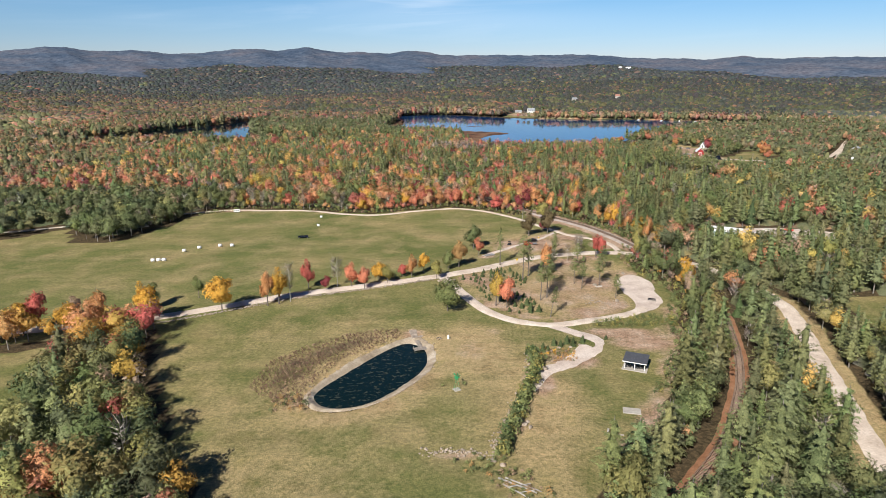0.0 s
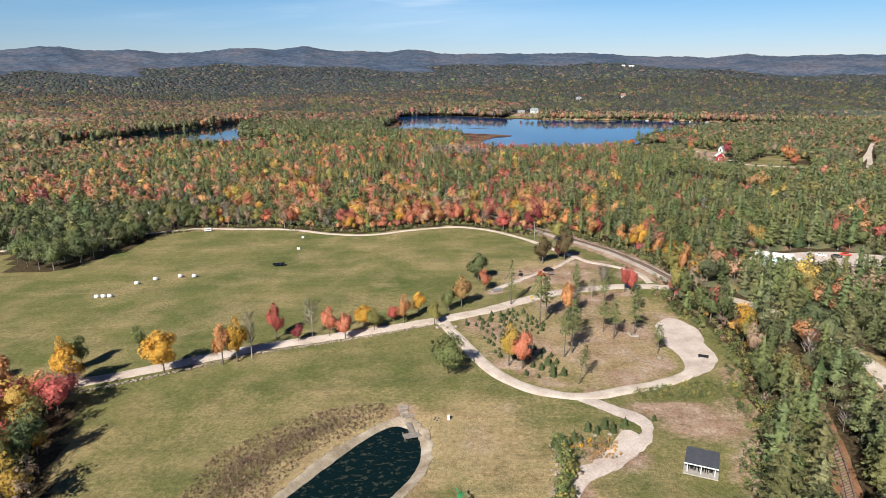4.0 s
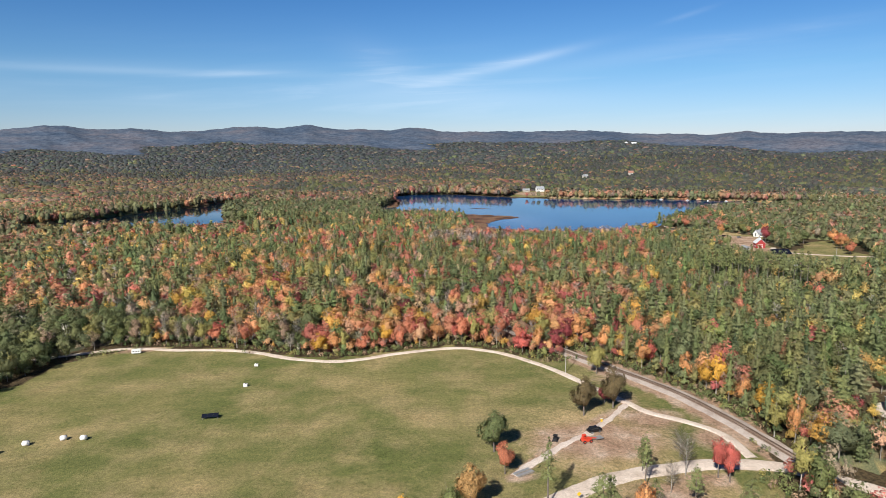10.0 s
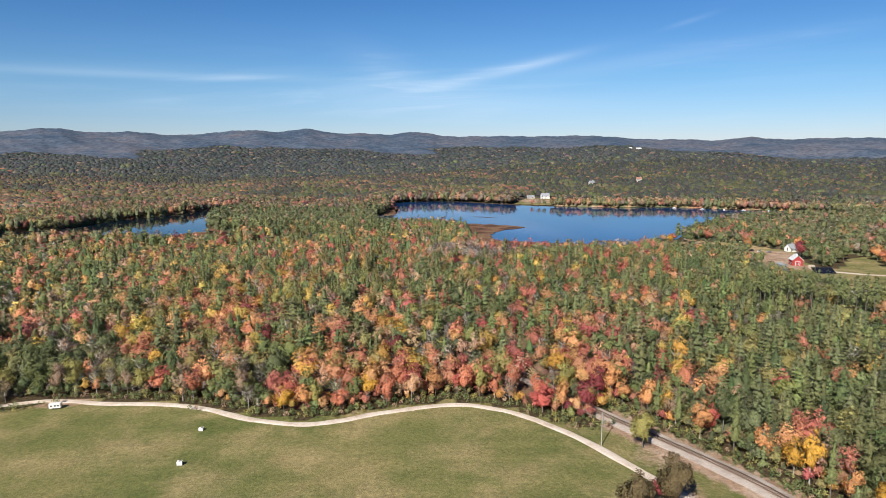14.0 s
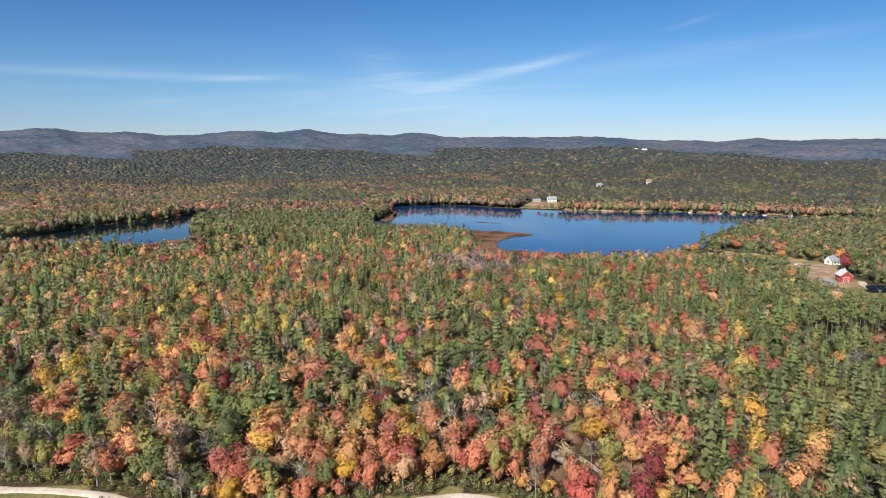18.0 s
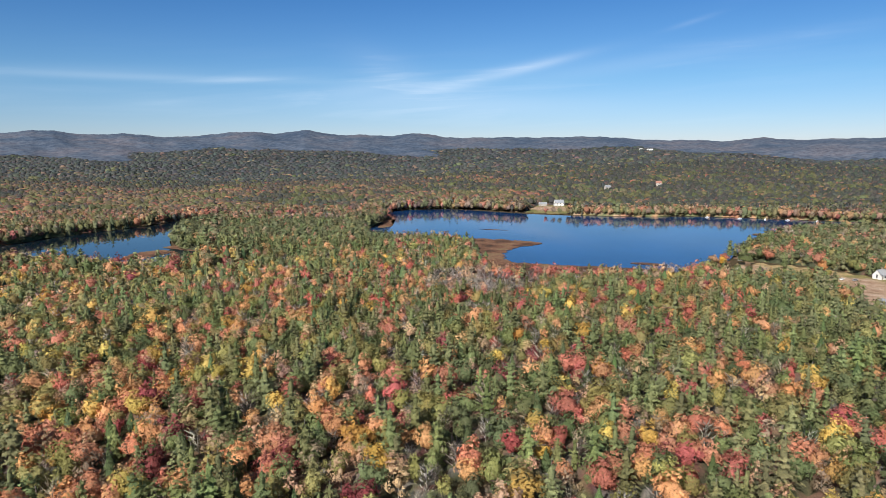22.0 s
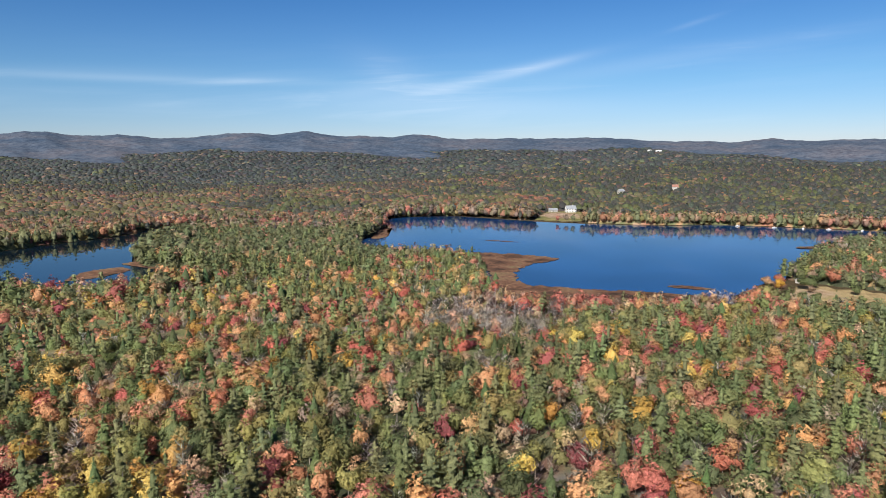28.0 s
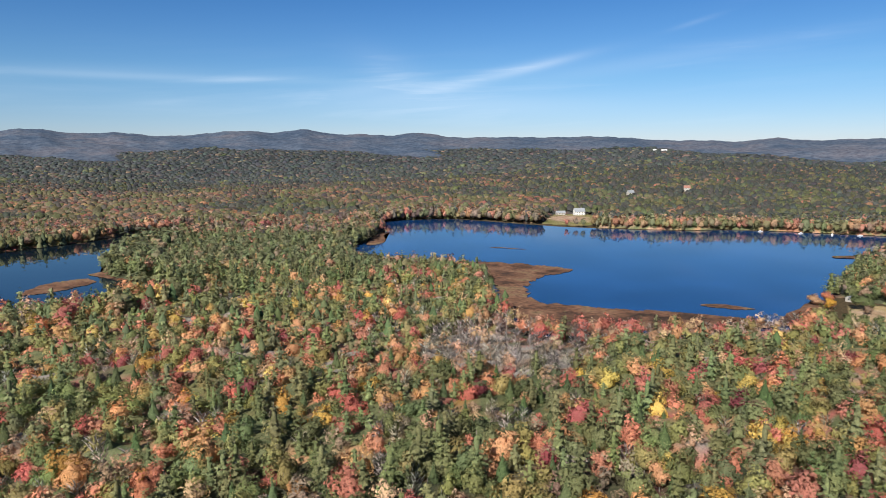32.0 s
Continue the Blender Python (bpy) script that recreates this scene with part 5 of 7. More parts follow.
def trunk_mesh(name, height, r0, limbs, pale=False, lean=0.0):
    """A tapered trunk with rising limbs."""
    bits = [tube([(lean * u * u * height, 0.04 * height * math.sin(u * 3) * 0.3, height * u) for u in (-0.02, 0.06, 0.3, 0.6, 0.9)],
                 [r0 * 1.5, r0, r0 * 0.8, r0 * 0.5, r0 * 0.15], 7)]
    for k in range(limbs):
        z0 = height * tr.uniform(0.3, 0.75)
        a, L = tr.uniform(0, 6.28), height * tr.uniform(0.14, 0.28)
        o = lean * (z0 / height) ** 2 * height
        bits.append(tube([(o, 0, z0), (o + math.cos(a) * L * 0.5, math.sin(a) * L * 0.5, z0 + L * 0.5), (o + math.cos(a) * L * 0.8, math.sin(a) * L * 0.8, z0 + L)],
                         [r0 * 0.4, r0 * 0.25, r0 * 0.08], 4))
    V, F = join(bits)
    me = raw_mesh(name, V, F, [M_BARK_PALE if pale else M_BARK])
    me.polygons.foreach_set("use_smooth", np.ones(len(F), bool))
    return me


def crown_mesh(name, made):
    V, F, MI, N, shade = made
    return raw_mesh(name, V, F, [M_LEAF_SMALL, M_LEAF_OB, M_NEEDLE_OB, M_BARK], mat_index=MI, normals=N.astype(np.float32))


def twig_crown(n, height, width, thin):
    V, F = bare_twigs(n, tr, height, width, thin)
    return bit(V, F, 0, unit(np.column_stack([V[:, :2], np.full(len(V), 1.0)])))


UNIT = 10.0
COLOR["umber"] = (0.15, 0.115, 0.062)
COLOR["seedling"], COLOR["weed"] = (0.080, 0.105, 0.046), (0.165, 0.098, 0.080)
TREES = {
    "maple": [(trunk_mesh("trunk", UNIT, 0.17, 7), crown_mesh("crown", leafy(tr, UNIT, 6.4, 13, 120, 0.38, 0.12, 0.6, False))) for k in range(5)],
    "oak": [(trunk_mesh("trunk", UNIT, 0.2, 7), crown_mesh("crown", leafy(tr, UNIT, 7.0, 13, 130, 0.4, 0.1, 0.62, False))) for k in range(3)],
    "bush": [(trunk_mesh("trunk", UNIT * 0.8, 0.14, 6), crown_mesh("crown", leafy(tr, UNIT, 8.4, 14, 120, 0.38, 0.0, 0.6, False))) for k in range(2)],
    "pine": [(trunk_mesh("trunk", UNIT, 0.13, 0), crown_mesh("crown", conifer(tr, UNIT, 3.6, 10, 6, 7, 0.34, 0.4 + 0.06 * (k % 3), 0.9, 0.0, False, False))) for k in range(5)],
    "tall_pine": [(trunk_mesh("trunk", UNIT, 0.10, 0), crown_mesh("crown", conifer(tr, UNIT, 3.6, 8, 6, 5, 0.36, 0.5, 0.8, 0.0, False, False))) for k in range(3)],
    "bare": [(trunk_mesh("trunk", UNIT, 0.1, 9, True), crown_mesh("crown", twig_crown(230, UNIT, 3.4, 0.36))) for k in range(3)],
    "edge": [(trunk_mesh("trunk", UNIT, 0.12, 3, k % 2 == 0), crown_mesh("crown", leafy(tr, UNIT, 5.3, 10, 46, 0.42, 0.08, 0.48, False))) for k in range(6)],
    "edge_pine": [(trunk_mesh("trunk", UNIT, 0.12, 0), crown_mesh("crown", conifer(tr, UNIT, 4.0, 10, 6, 6, 0.38, 0.13 + 0.05 * k, 0.9, 0.0, True, False))) for k in range(4)],
    "spruce": [(trunk_mesh("trunk", UNIT, 0.13, 0), crown_mesh("crown", spruce(230, tr, UNIT, 5.2, 0.5))) for k in range(3)],
}
WORDS = {"gold": "golden-yellow", "orange": "orange", "red": "bright red", "darkred": "dark red", "redor": "red-orange", "ygreen": "yellow-green",
         "green": "green", "dgreen": "dark green", "brown": "russet-brown", "yellow": "yellow", "salmon": "salmon-pink", "russet": "russet",
         "umber": "dark brown-green", "bare": "bare grey", "pine": "blue-green", "hemlock": "dark green"}


def tree(shape, name, x, y, h, width, hue, label, group=""):
    """One tree: a trunk and a crown under an empty at its foot."""
    pick = TREES[shape][int(tr.integers(len(TREES[shape])))]
    top = empty(name, x, y, gz(x, y) - 0.05, tr.uniform(0, 360), label, "tree" if shape != "bush" else "tree", group)
    c0 = pick[1]
    span = {"maple": 6.4, "oak": 7.0, "bush": 8.4, "pine": 3.6, "tall_pine": 3.6, "bare": 3.4, "edge": 5.3, "edge_pine": 4.0, "spruce": 5.2}[shape]
    k = np.array(COLOR[hue]) * tr.uniform(0.82, 1.2)
    for nm, me in (("trunk", pick[0]), ("crown", c0)):
        ob = new(nm, me)
        ob.parent = top
        ob.scale = (width / span, width / span, h / UNIT) if nm != "trunk" else (h / UNIT, h / UNIT, h / UNIT)
        ob.color = (*k, 1)
    return top


ROADSIDE = [(-86, 240, 15.1, 10.8, "gold"), (-70, 246, 15.3, 6.5, "orange"), (-66, 248, 15.2, 7.3, "gold"), (-62, 250, 18.0, 4.2, "bare"),
            (-58, 266, 13.1, 5.9, "red"), (-50, 263, 6.8, 4.7, "darkred"), (-46, 267, 14.5, 6.0, "bare"), (-40, 267, 11.1, 6.5, "redor"),
            (-34, 263, 10.4, 5.3, "redor"), (-29, 274, 9.0, 6.9, "gold")]
ROADSIDE += [(-25, 271, 8.7, 6.0, "ygreen"), (-19, 279, 6.4, 4.9, "red"), (-15, 277, 11.0, 4.9, "orange"), (-10, 284, 10.2, 5.7, "gold"),
             (-4, 275, 9.2, 5.2, "ygreen"), (1, 287.5, 9.9, 5.4, "green"), (6, 292, 12.9, 8.3, "brown"), (16, 310, 9.7, 5.6, "redor"),
             (-112, 233, 12.8, 7.2, "gold"), (-115, 247, 11.1, 6.0, "green"), (-101, 257, 10.3, 4.7, "green")]
for x, y, h, w, hue in ROADSIDE:
    if hue == "bare":
        tree("bare", "bare_tree", x, y, h, w, "bare", "nearly leafless pale birch beside the gravel road", "roadside trees")
    else:
        tree("maple", "maple_tree", x, y, h, w, hue, f"{WORDS[hue]} autumn maple beside the gravel road", "roadside trees")
for x, y, h, w, hue in [(-150, 220, 13.4, 11.5, "gold"), (-150, 229, 14.5, 8.5, "red"), (-134, 221, 12.5, 9.0, "gold"), (-124, 223, 16.0, 8.9, "orange"),
                        (-109, 231, 14.9, 8.0, "gold"), (-117, 241, 13.0, 6.0, "gold"), (-140, 235, 10, 7, "russet"), (-160, 215, 11, 8, "orange")]:
    tree("maple", "maple_tree", x, y, h, w, hue, f"{WORDS[hue]} maple in the belt of trees along the road", "roadside trees")
for x, y, h, w, hue in [(23, 239, 13.0, 6.6, "redor"), (19, 241, 14.2, 5.9, "yellow"), (44, 279, 15.2, 5.0, "orange"), (74, 305, 11.6, 4.5, "red"),
                        (72, 307.5, 11.9, 4.6, "red"), (58, 387, 12.3, 7.2, "ygreen"), (54, 358, 6.3, 4.6, "darkred")]:
    tree("maple", "maple_tree", x, y, h, w, hue, f"{WORDS[hue]} maple standing among young pines", "clearing trees")
for x, y, h, w, hue in [(14, 323, 13.1, 8.8, "dgreen"), (45, 348, 13.8, 8.5, "umber"), (56, 354, 14.4, 9.0, "umber")]:
    tree("oak", "oak_tree", x, y, h, w, hue, f"{WORDS[hue]} oak at the edge of the mown field", "clearing trees")
tree("bush", "round_tree", 0.4, 236, 13.6, 11.6, "green", "broad yellow-green tree with foliage down to the grass")
for x, y, h, w in [(25, 294, 19.4, 4.9), (33, 273, 21.3, 7.8), (37, 247, 16.8, 5.2), (40, 250, 19.9, 7.1), (51, 302, 15.6, 4.3), (56, 261, 14.9, 5.7),
                   (54, 267, 12.1, 6.0), (64, 265, 15.1, 6.6), (67, 249, 10.8, 4.6), (53, 311, 10.5, 4.8), (36, 278, 18.0, 6.5), (48, 285, 13, 5), (43, 262, 15, 5.5),
                   (70, 285, 13, 5.5), (60, 292, 12, 5)]:
    tree("pine", "pine_tree", x, y, h, w * 1.05, "pine", "tall white pine with a bare lower trunk", "clearing pines")
for x, y, h, w in [(66, 319, 9, 5), (64, 309, 12, 5), (46, 281, 13, 4.5), (57, 300, 9, 4)]:
    tree("bare", "bare_tree", x, y, h, w, "bare", "leafless grey tree in the dry clearing", "clearing trees")
dead = tree("pine", "leaning_pine", 38, 228.5, 12.5, 4.2, "pine", "thin pine leaning over the drive with a small crown")
dead.rotation_euler = (radians(-4), radians(17), radians(35))

# the front row of the forest, tree by tree
EDGE_XY = sorted(EDGE_XY, key=lambda p: (round(p[1] / 7), p[0]))[:299]
probs = palette(np.array([p[0] for p in EDGE_XY]), np.array([p[1] for p in EDGE_XY]))
for (x, y), pr in zip(EDGE_XY, probs):
    hue = KINDS[int(tr.choice(len(KINDS), p=pr))]
    h = tr.uniform(8, 15.5) if y > 395 else tr.uniform(11, 17)
    if hue in ("pine", "hemlock"):
        tree("edge_pine", "pine_tree", x, y, h * 1.25, tr.uniform(5, 7.5), hue, f"{WORDS[hue]} pine in the front row of the forest", "forest edge")
    elif hue == "bare":
        tree("bare", "bare_tree", x, y, h, 4.5, hue, "bare pale-stemmed tree in the front row of the forest", "forest edge")
    else:
        tree("edge", "forest_tree", x, y, h, tr.uniform(5, 8), hue, f"{WORDS[hue]} leafy tree in the front row of the forest", "forest edge")
# low brush at the forest's foot
bx, by = scatter(-158, 100, 170, 436, 2.1, tr)
bd = line_distance(OPEN_MAIN, bx, by, True)
sel = (bd < 4.6) & (((by > 398) & (bx < 60)) | (bx > 50)) & (line_distance(TRACK, bx, by) > 2.6) & (line_distance(RAILWAY, bx, by) > 3.6) & (line_distance(MAIN_ROAD, bx, by) > 4.5)
bx, by = bx[sel], by[sel]


def brush(name, x, y, label, hues, size=(0.18, 0.34), seed=3):
    r = np.random.default_rng(seed)
    Vs, Fs, Cs, k = [], [], [], 0
    temps = [broadleaf(40, r, UNIT, 8.5, 0.0, 1.3) for _ in range(4)]
    for px, py, pz in zip(x, y, ground_z(np.array(x), np.array(y))):
        V, F = temps[int(r.integers(4))]
        s, a = r.uniform(*size), r.uniform(0, 6.28)
        W = np.stack([(V[:, 0] * math.cos(a) - V[:, 1] * math.sin(a)) * s + px, (V[:, 0] * math.sin(a) + V[:, 1] * math.cos(a)) * s + py, V[:, 2] * s * r.uniform(0.7, 1.2) + pz - 0.1], 1)
        Vs.append(W)
        Fs.append(F + k)
        k += len(V)
        Cs.append(np.repeat((np.array(COLOR[hues[int(r.integers(len(hues)))]]) * r.uniform(0.75, 1.25))[None], len(V), 0))
    me = raw_mesh(name, np.concatenate(Vs), np.concatenate(Fs), [M_LEAF_FAR], tint=np.concatenate(Cs))
    return tagged(new(name, me), label, "brush", kind="stuff")


brush("forest_brush", bx, by, "low green and russet brush along the forest edge", ["green", "dgreen", "russet", "green", "dgreen", "ygreen", "pine", "hemlock"], (0.12, 0.3))

# ================= pond and meadow =================
wx, wy = scatter(-60, -14, 160, 220, 1.15, tr)
ok = inside(WEEDS, wx, wy) & (line_distance(POND, wx, wy, True) > 3.2) & ~inside(POND, wx, wy)
brush("dry_weeds", wx[ok], wy[ok], "patch of knee-high russet-brown weeds by the pond", ["weed", "weed", "russet", "weed", "weed"], (0.055, 0.115), 8)
wx, wy = scatter(-48, -38, 163, 172, 2.0, tr)
brush("pond_thicket", wx, wy, "darker thicket at the end of the pond", ["russet", "dgreen", "brown"], (0.12, 0.22), 9)

dock = empty("pond_dock", -9.5, 206.2, -1.35, 17, "grey weathered timber dock on the pond", "dock")
bm = bmesh.new()
for k in range(9):
    box(bm, 0.42, 2.4, 0.09, -2.0 + k * 0.47, -2.6, 0.42)
part("deck", bm, M_WOOD, dock)
bm = bmesh.new()
for k in range(8):
    box(bm, 1.5, 0.44, 0.08, 0.3, -1.1 + k * 0.48, 0.5 + k * 0.09)
part("gangway", bm, M_WOOD, dock, "plank gangway up the bank")
for px, py in ((-2.1, -3.7), (1.9, -3.7), (-2.1, -1.5), (1.9, -1.5)):
    bm = bmesh.new()
    rod(bm, (px, py, -0.9), (px, py, 1.0), 0.09)
    part("post", bm, M_WOOD, dock)
slab = empty("stone_landing", -11.2, 214.5, gz(-11.2, 214.5), 14, "pale flat stone slabs laid up the pond bank", "landing")
for k, (sx, sy, px, py) in enumerate(((2.6, 2.2, 0, 2.2), (2.3, 2.0, -0.2, 0.0), (2.2, 2.1, -0.3, -2.2), (1.6, 1.2, 1.7, -2.6))):
    bm = bmesh.new()
    box(bm, sx, sy, 0.3, px, py, -0.08 - 0.05 * k, 5 * k - 6, 0.06)
    part("slab", bm, M_STONE, slab)

box_chest = empty("white_chest", 0.5, 209.6, gz(0.5, 209.6), 8, "white upright storage chest on the grass", "chest")
bm = bmesh.new()
box(bm, 0.8, 0.7, 1.5, 0, 0, 0, 0, 0.05)
part("body", bm, M_WHITE, box_chest)
bm = bmesh.new()
box(bm, 0.9, 0.8, 0.12, 0, 0, 1.5, 0, 0.04)
part("lid", bm, M_WHITE, box_chest)
box_chest.scale = (0.8, 0.8, 0.8)
low = empty("fire_ring", -2.6, 209.8, gz(-2.6, 209.8), 0, "small dark ring of stones on the grass", "fire ring")
for k in range(9):
    a = k * 0.698
    bm = bmesh.new()
    box(bm, 0.42, 0.3, 0.26, math.cos(a) * 0.7, math.sin(a) * 0.7, 0, math.degrees(a) + 90, 0.07)
    part("stone", bm, M_DARK if k % 2 else M_STONE, low)

mill = empty("pond_windmill", 2.7, 173.2, gz(2.7, 173.2), 30, "small green aerator windmill on a pale pad", "windmill")
for a in (0, 120, 240):
    bm = bmesh.new()
    rod(bm, (math.cos(radians(a)) * 0.9, math.sin(radians(a)) * 0.9, 0), (0, 0, 4.2), 0.05, 0.03, 6)
    part("leg", bm, M_GREENPAINT, mill)
for k in range(8):
    bm = bmesh.new()
    box(bm, 0.34, 0.03, 0.85, 0, 0, 0.2)
    bmesh.ops.rotate(bm, verts=bm.verts, cent=(0, 0, 0), matrix=Matrix.Rotation(radians(25), 3, "Z"))
    bmesh.ops.rotate(bm, verts=bm.verts, cent=(0, 0, 0), matrix=Matrix.Rotation(k * math.pi / 4, 3, "Y"))
    bmesh.ops.translate(bm, verts=bm.verts, vec=(0, -0.35, 4.3))
    part("blade", bm, M_GREENPAINT, mill)
bm = bmesh.new()
rod(bm, (0, -0.4, 4.3), (0, 1.2, 4.3), 0.05, 0.04, 6)
part("shaft", bm, M_GREENPAINT, mill)
bm = bmesh.new()
box(bm, 0.05, 0.8, 0.6, 0, 1.3, 4.0)
part("tail_vane", bm, M_GREENPAINT, mill)
bm = bmesh.new()
box(bm, 2.0, 2.0, 0.12, 0, 0, -0.02, 0, 0.03)
part("pad", bm, M_CONCRETE, mill, "pale concrete pad")
brush("meadow_shrubs", [-1.2, 4.9, 6.2, 27.4], [175.2, 175.6, 140.5, 197], "small dark shrubs in the meadow", ["dgreen", "green"], (0.12, 0.2), 12)

# picnic shelter
shed = empty("picnic_shelter", 57.4, 187.0, gz(57.4, 187.0), -24, "open picnic shelter with a charcoal metal roof", "shelter")
bm = bmesh.new()
box(bm, 8.2, 7.0, 0.22, 0, 0, -0.02, 0, 0.04)
part("floor_slab", bm, M_CONCRETE, shed)
for px in (-3.2, 0, 3.2):
    for py in (-2.4, 2.4):
        bm = bmesh.new()
        box(bm, 0.24, 0.24, 2.7 + (0.5 if py > 0 else 0), px, py, 0.2, 0, 0.02)
        part("post", bm, M_WHITE, shed)
bm = bmesh.new()
box(bm, 7.9, 6.9, 0.16, 0, 0, 3.12, 0, 0.0, 5.5)
roof = part("roof", bm, M_ROOF, shed)
for k in range(17):
    bm = bmesh.new()
    box(bm, 0.05, 6.9, 0.05, -3.8 + k * 0.475, 0, 3.28, 0, 0, 5.5)
    part("seam", bm, M_ROOF, roof)
bm = bmesh.new()
box(bm, 8.0, 0.08, 0.3, 0, -3.45, 2.72)
part("fascia", bm, M_WHITE, shed)
bm = bmesh.new()
box(bm, 6.4, 0.12, 2.6, 0, 2.4, 0.2)
part("back_wall", bm, M_WHITE, shed)
bm = bmesh.new()
box(bm, 0.12, 4.6, 1.0, 3.2, 0, 0.2)
part("side_wall", bm, M_WHITE, shed)
shed.scale = (0.9, 0.9, 0.95)


def picnic_table(x, y, rz):
    t = empty("picnic_table", x, y, gz(x, y) + 0.2, rz, "dark timber picnic table under the shelter", "table", "picnic tables")
    for nm, sx, sy, z, py in (("tabletop", 1.8, 0.75, 0.70, 0), ("bench", 1.8, 0.28, 0.42, 0.72), ("bench", 1.8, 0.28, 0.42, -0.72)):
        b = bmesh.new()
        box(b, sx, sy, 0.06, 0, py, z, 0, 0.015)
        part(nm, b, M_DARK, t)
    for px in (-0.7, 0.7):
        b = bmesh.new()
        rod(b, (px, -0.75, 0), (px, 0.2, 0.72), 0.05)
        rod(b, (px, 0.75, 0), (px, -0.2, 0.72), 0.05)
        part("trestle", b, M_DARK, t)
    return t


for k, (px, py) in enumerate(((-2.2, -0.9), (0.2, -1.0), (2.3, -0.8))):
    v = Matrix.Rotation(radians(-24), 3, "Z") @ Vector((px, py, 0))
    picnic_table(57.4 + 0.9 * v.x, 187.0 + 0.9 * v.y, -24 + 90)

pad2 = empty("concrete_slab", 49, 160.5, gz(49, 160.5), -12, "bare pale concrete slab in the grass", "slab")
bm = bmesh.new()
box(bm, 4.6, 3.0, 0.24, 0, 0, -0.04, 0, 0.03)
part("slab", bm, M_CONCRETE, pad2)
logs = empty("log_bench", 41.5, 148.8, gz(41.5, 148.8), -15, "pale log bench with an upright stump", "bench")
bm = bmesh.new()
rod(bm, (-2.2, 0, 0.25), (2.2, 0.1, 0.25), 0.26, 0.2, 10)
part("log", bm, M_WOOD, logs)
bm = bmesh.new()
rod(bm, (-1.6, 0.8, 0), (-1.6, 0.8, 1.1), 0.3, 0.26, 10)
part("stump", bm, M_BARK_PALE, logs)


def boulder(name, x, y, size, label, group="", seed=0):
    r = np.random.default_rng(seed)
    bm = bmesh.new()
    bmesh.ops.create_icosphere(bm, subdivisions=2, radius=0.5)
    off = r.uniform(0, 90, 3)
    for v in bm.verts:
        k = 1 + 0.35 * noise.noise(v.co * 2.3 + Vector(off))
        v.co = Vector((v.co.x * k * size, v.co.y * k * size * 0.75, v.co.z * k * size * 0.62))
    ob = part(name, bm, M_STONE)
    ob.matrix_world = pose(x, y, gz(x, y) + size * 0.18, 0, 0, r.uniform(0, 360))
    return tagged(ob, label, "boulder", group)


for k, (x, y, s) in enumerate(((-1.5, 272.5, 2.0), (-3, 271.4, 1.7), (0.4, 271.0, 1.5), (3.6, 272, 1.6), (2.8, 269.6, 1.2), (29.5, 185.8, 2.4), (26.8, 184.5, 2.2), (19.7, 153.5, 1.9),
                               (21, 152.2, 1.5), (18.9, 155.6, 1.6), (20.6, 155, 1.2), (33.6, 199.0, 1.1), (36.5, 201.2, 1.1), (40.3, 201.6, 1.2), (29.4, 197.3, 1.2), (43.6, 203.4, 1.1),
                               (66.5, 245, 2.0), (62, 264, 2.2), (78, 280, 2.0), (10.5, 137.6, 1.7), (12.6, 135.8, 1.6))):
    boulder("boulder", x, y, s, "pale weathered granite boulder on the grass", "boulders", 40 + k)


def stones(name, pts, spacing, size, label, seed, spread=0.4, parent=None):
    """A dry wall or a heap of small stones in one mesh."""
    r = np.random.default_rng(seed)
    P = curve_through(pts, spacing)
    base = np.array([(1, 0, 0), (-1, 0, 0), (0, 1, 0), (0, -1, 0), (0, 0, 1), (0, 0, -1)], float) * 0.5
    tri = np.array([(0, 2, 4), (2, 1, 4), (1, 3, 4), (3, 0, 4), (2, 0, 5), (1, 2, 5), (3, 1, 5), (0, 3, 5)])
    Vs, Fs, k = [], [], 0
    for px, py in P:
        for _ in range(2):
            qx, qy = px + r.normal() * spread, py + r.normal() * spread
            s = size * r.uniform(0.6, 1.35)
            a = r.uniform(0, 6.28)
            V = base * (1 + r.uniform(-0.3, 0.3, (6, 3))) * np.array([s * 1.3, s, s * 0.8])
            V = V + r.normal(size=(6, 3)) * 0.06
            V = np.stack([V[:, 0] * math.cos(a) - V[:, 1] * math.sin(a) + qx, V[:, 0] * math.sin(a) + V[:, 1] * math.cos(a) + qy, V[:, 2] + gz(qx, qy) + 0.25 * s], 1)
            Vs.append(V)
            Fs.append(tri + k)
            k += 6
    me = raw_mesh(name, np.concatenate(Vs), np.concatenate(Fs), [M_STONE])
    return tagged(new(name, me), label, "stone wall", kind="stuff")


stones("stone_wall", [(-112, 227.5), (-98.6, 233.5), (-83.4, 241.2), (-64.8, 252), (-44.3, 259.4), (-25.4, 265.8), (-6, 274)], 0.55, 0.75, "low dry wall of pale field stones along the road", 3)
stones("stone_wall_meadow", [(26, 199), (25.2, 186), (20.5, 170), (15.5, 156), (11, 143)], 0.7, 0.7, "tumbled field-stone wall between the meadows", 4, 0.7)
stones("stone_heap", [(-6, 142.4), (0, 142), (5, 141.4), (10, 139.5)], 0.35, 0.6, "scattered heap of pinkish stones in the grass", 5, 0.9)
ring = curve_through(POND, 1.0, closed=True)
ring = ring + (ring - ring.mean(0)) / np.linalg.norm(ring - ring.mean(0), axis=1)[:, None] * 2.6
stones("bank_stones", [tuple(p) for p in ring[::4]], 0.8, 0.42, "pale loose stones along the pond bank", 7, 0.75)
stones("rubble", [(55, 246), (60, 243), (66, 241)], 0.4, 0.5, "scattered pale rubble in the dry clearing", 6, 2.2)
hx, hy = [], []
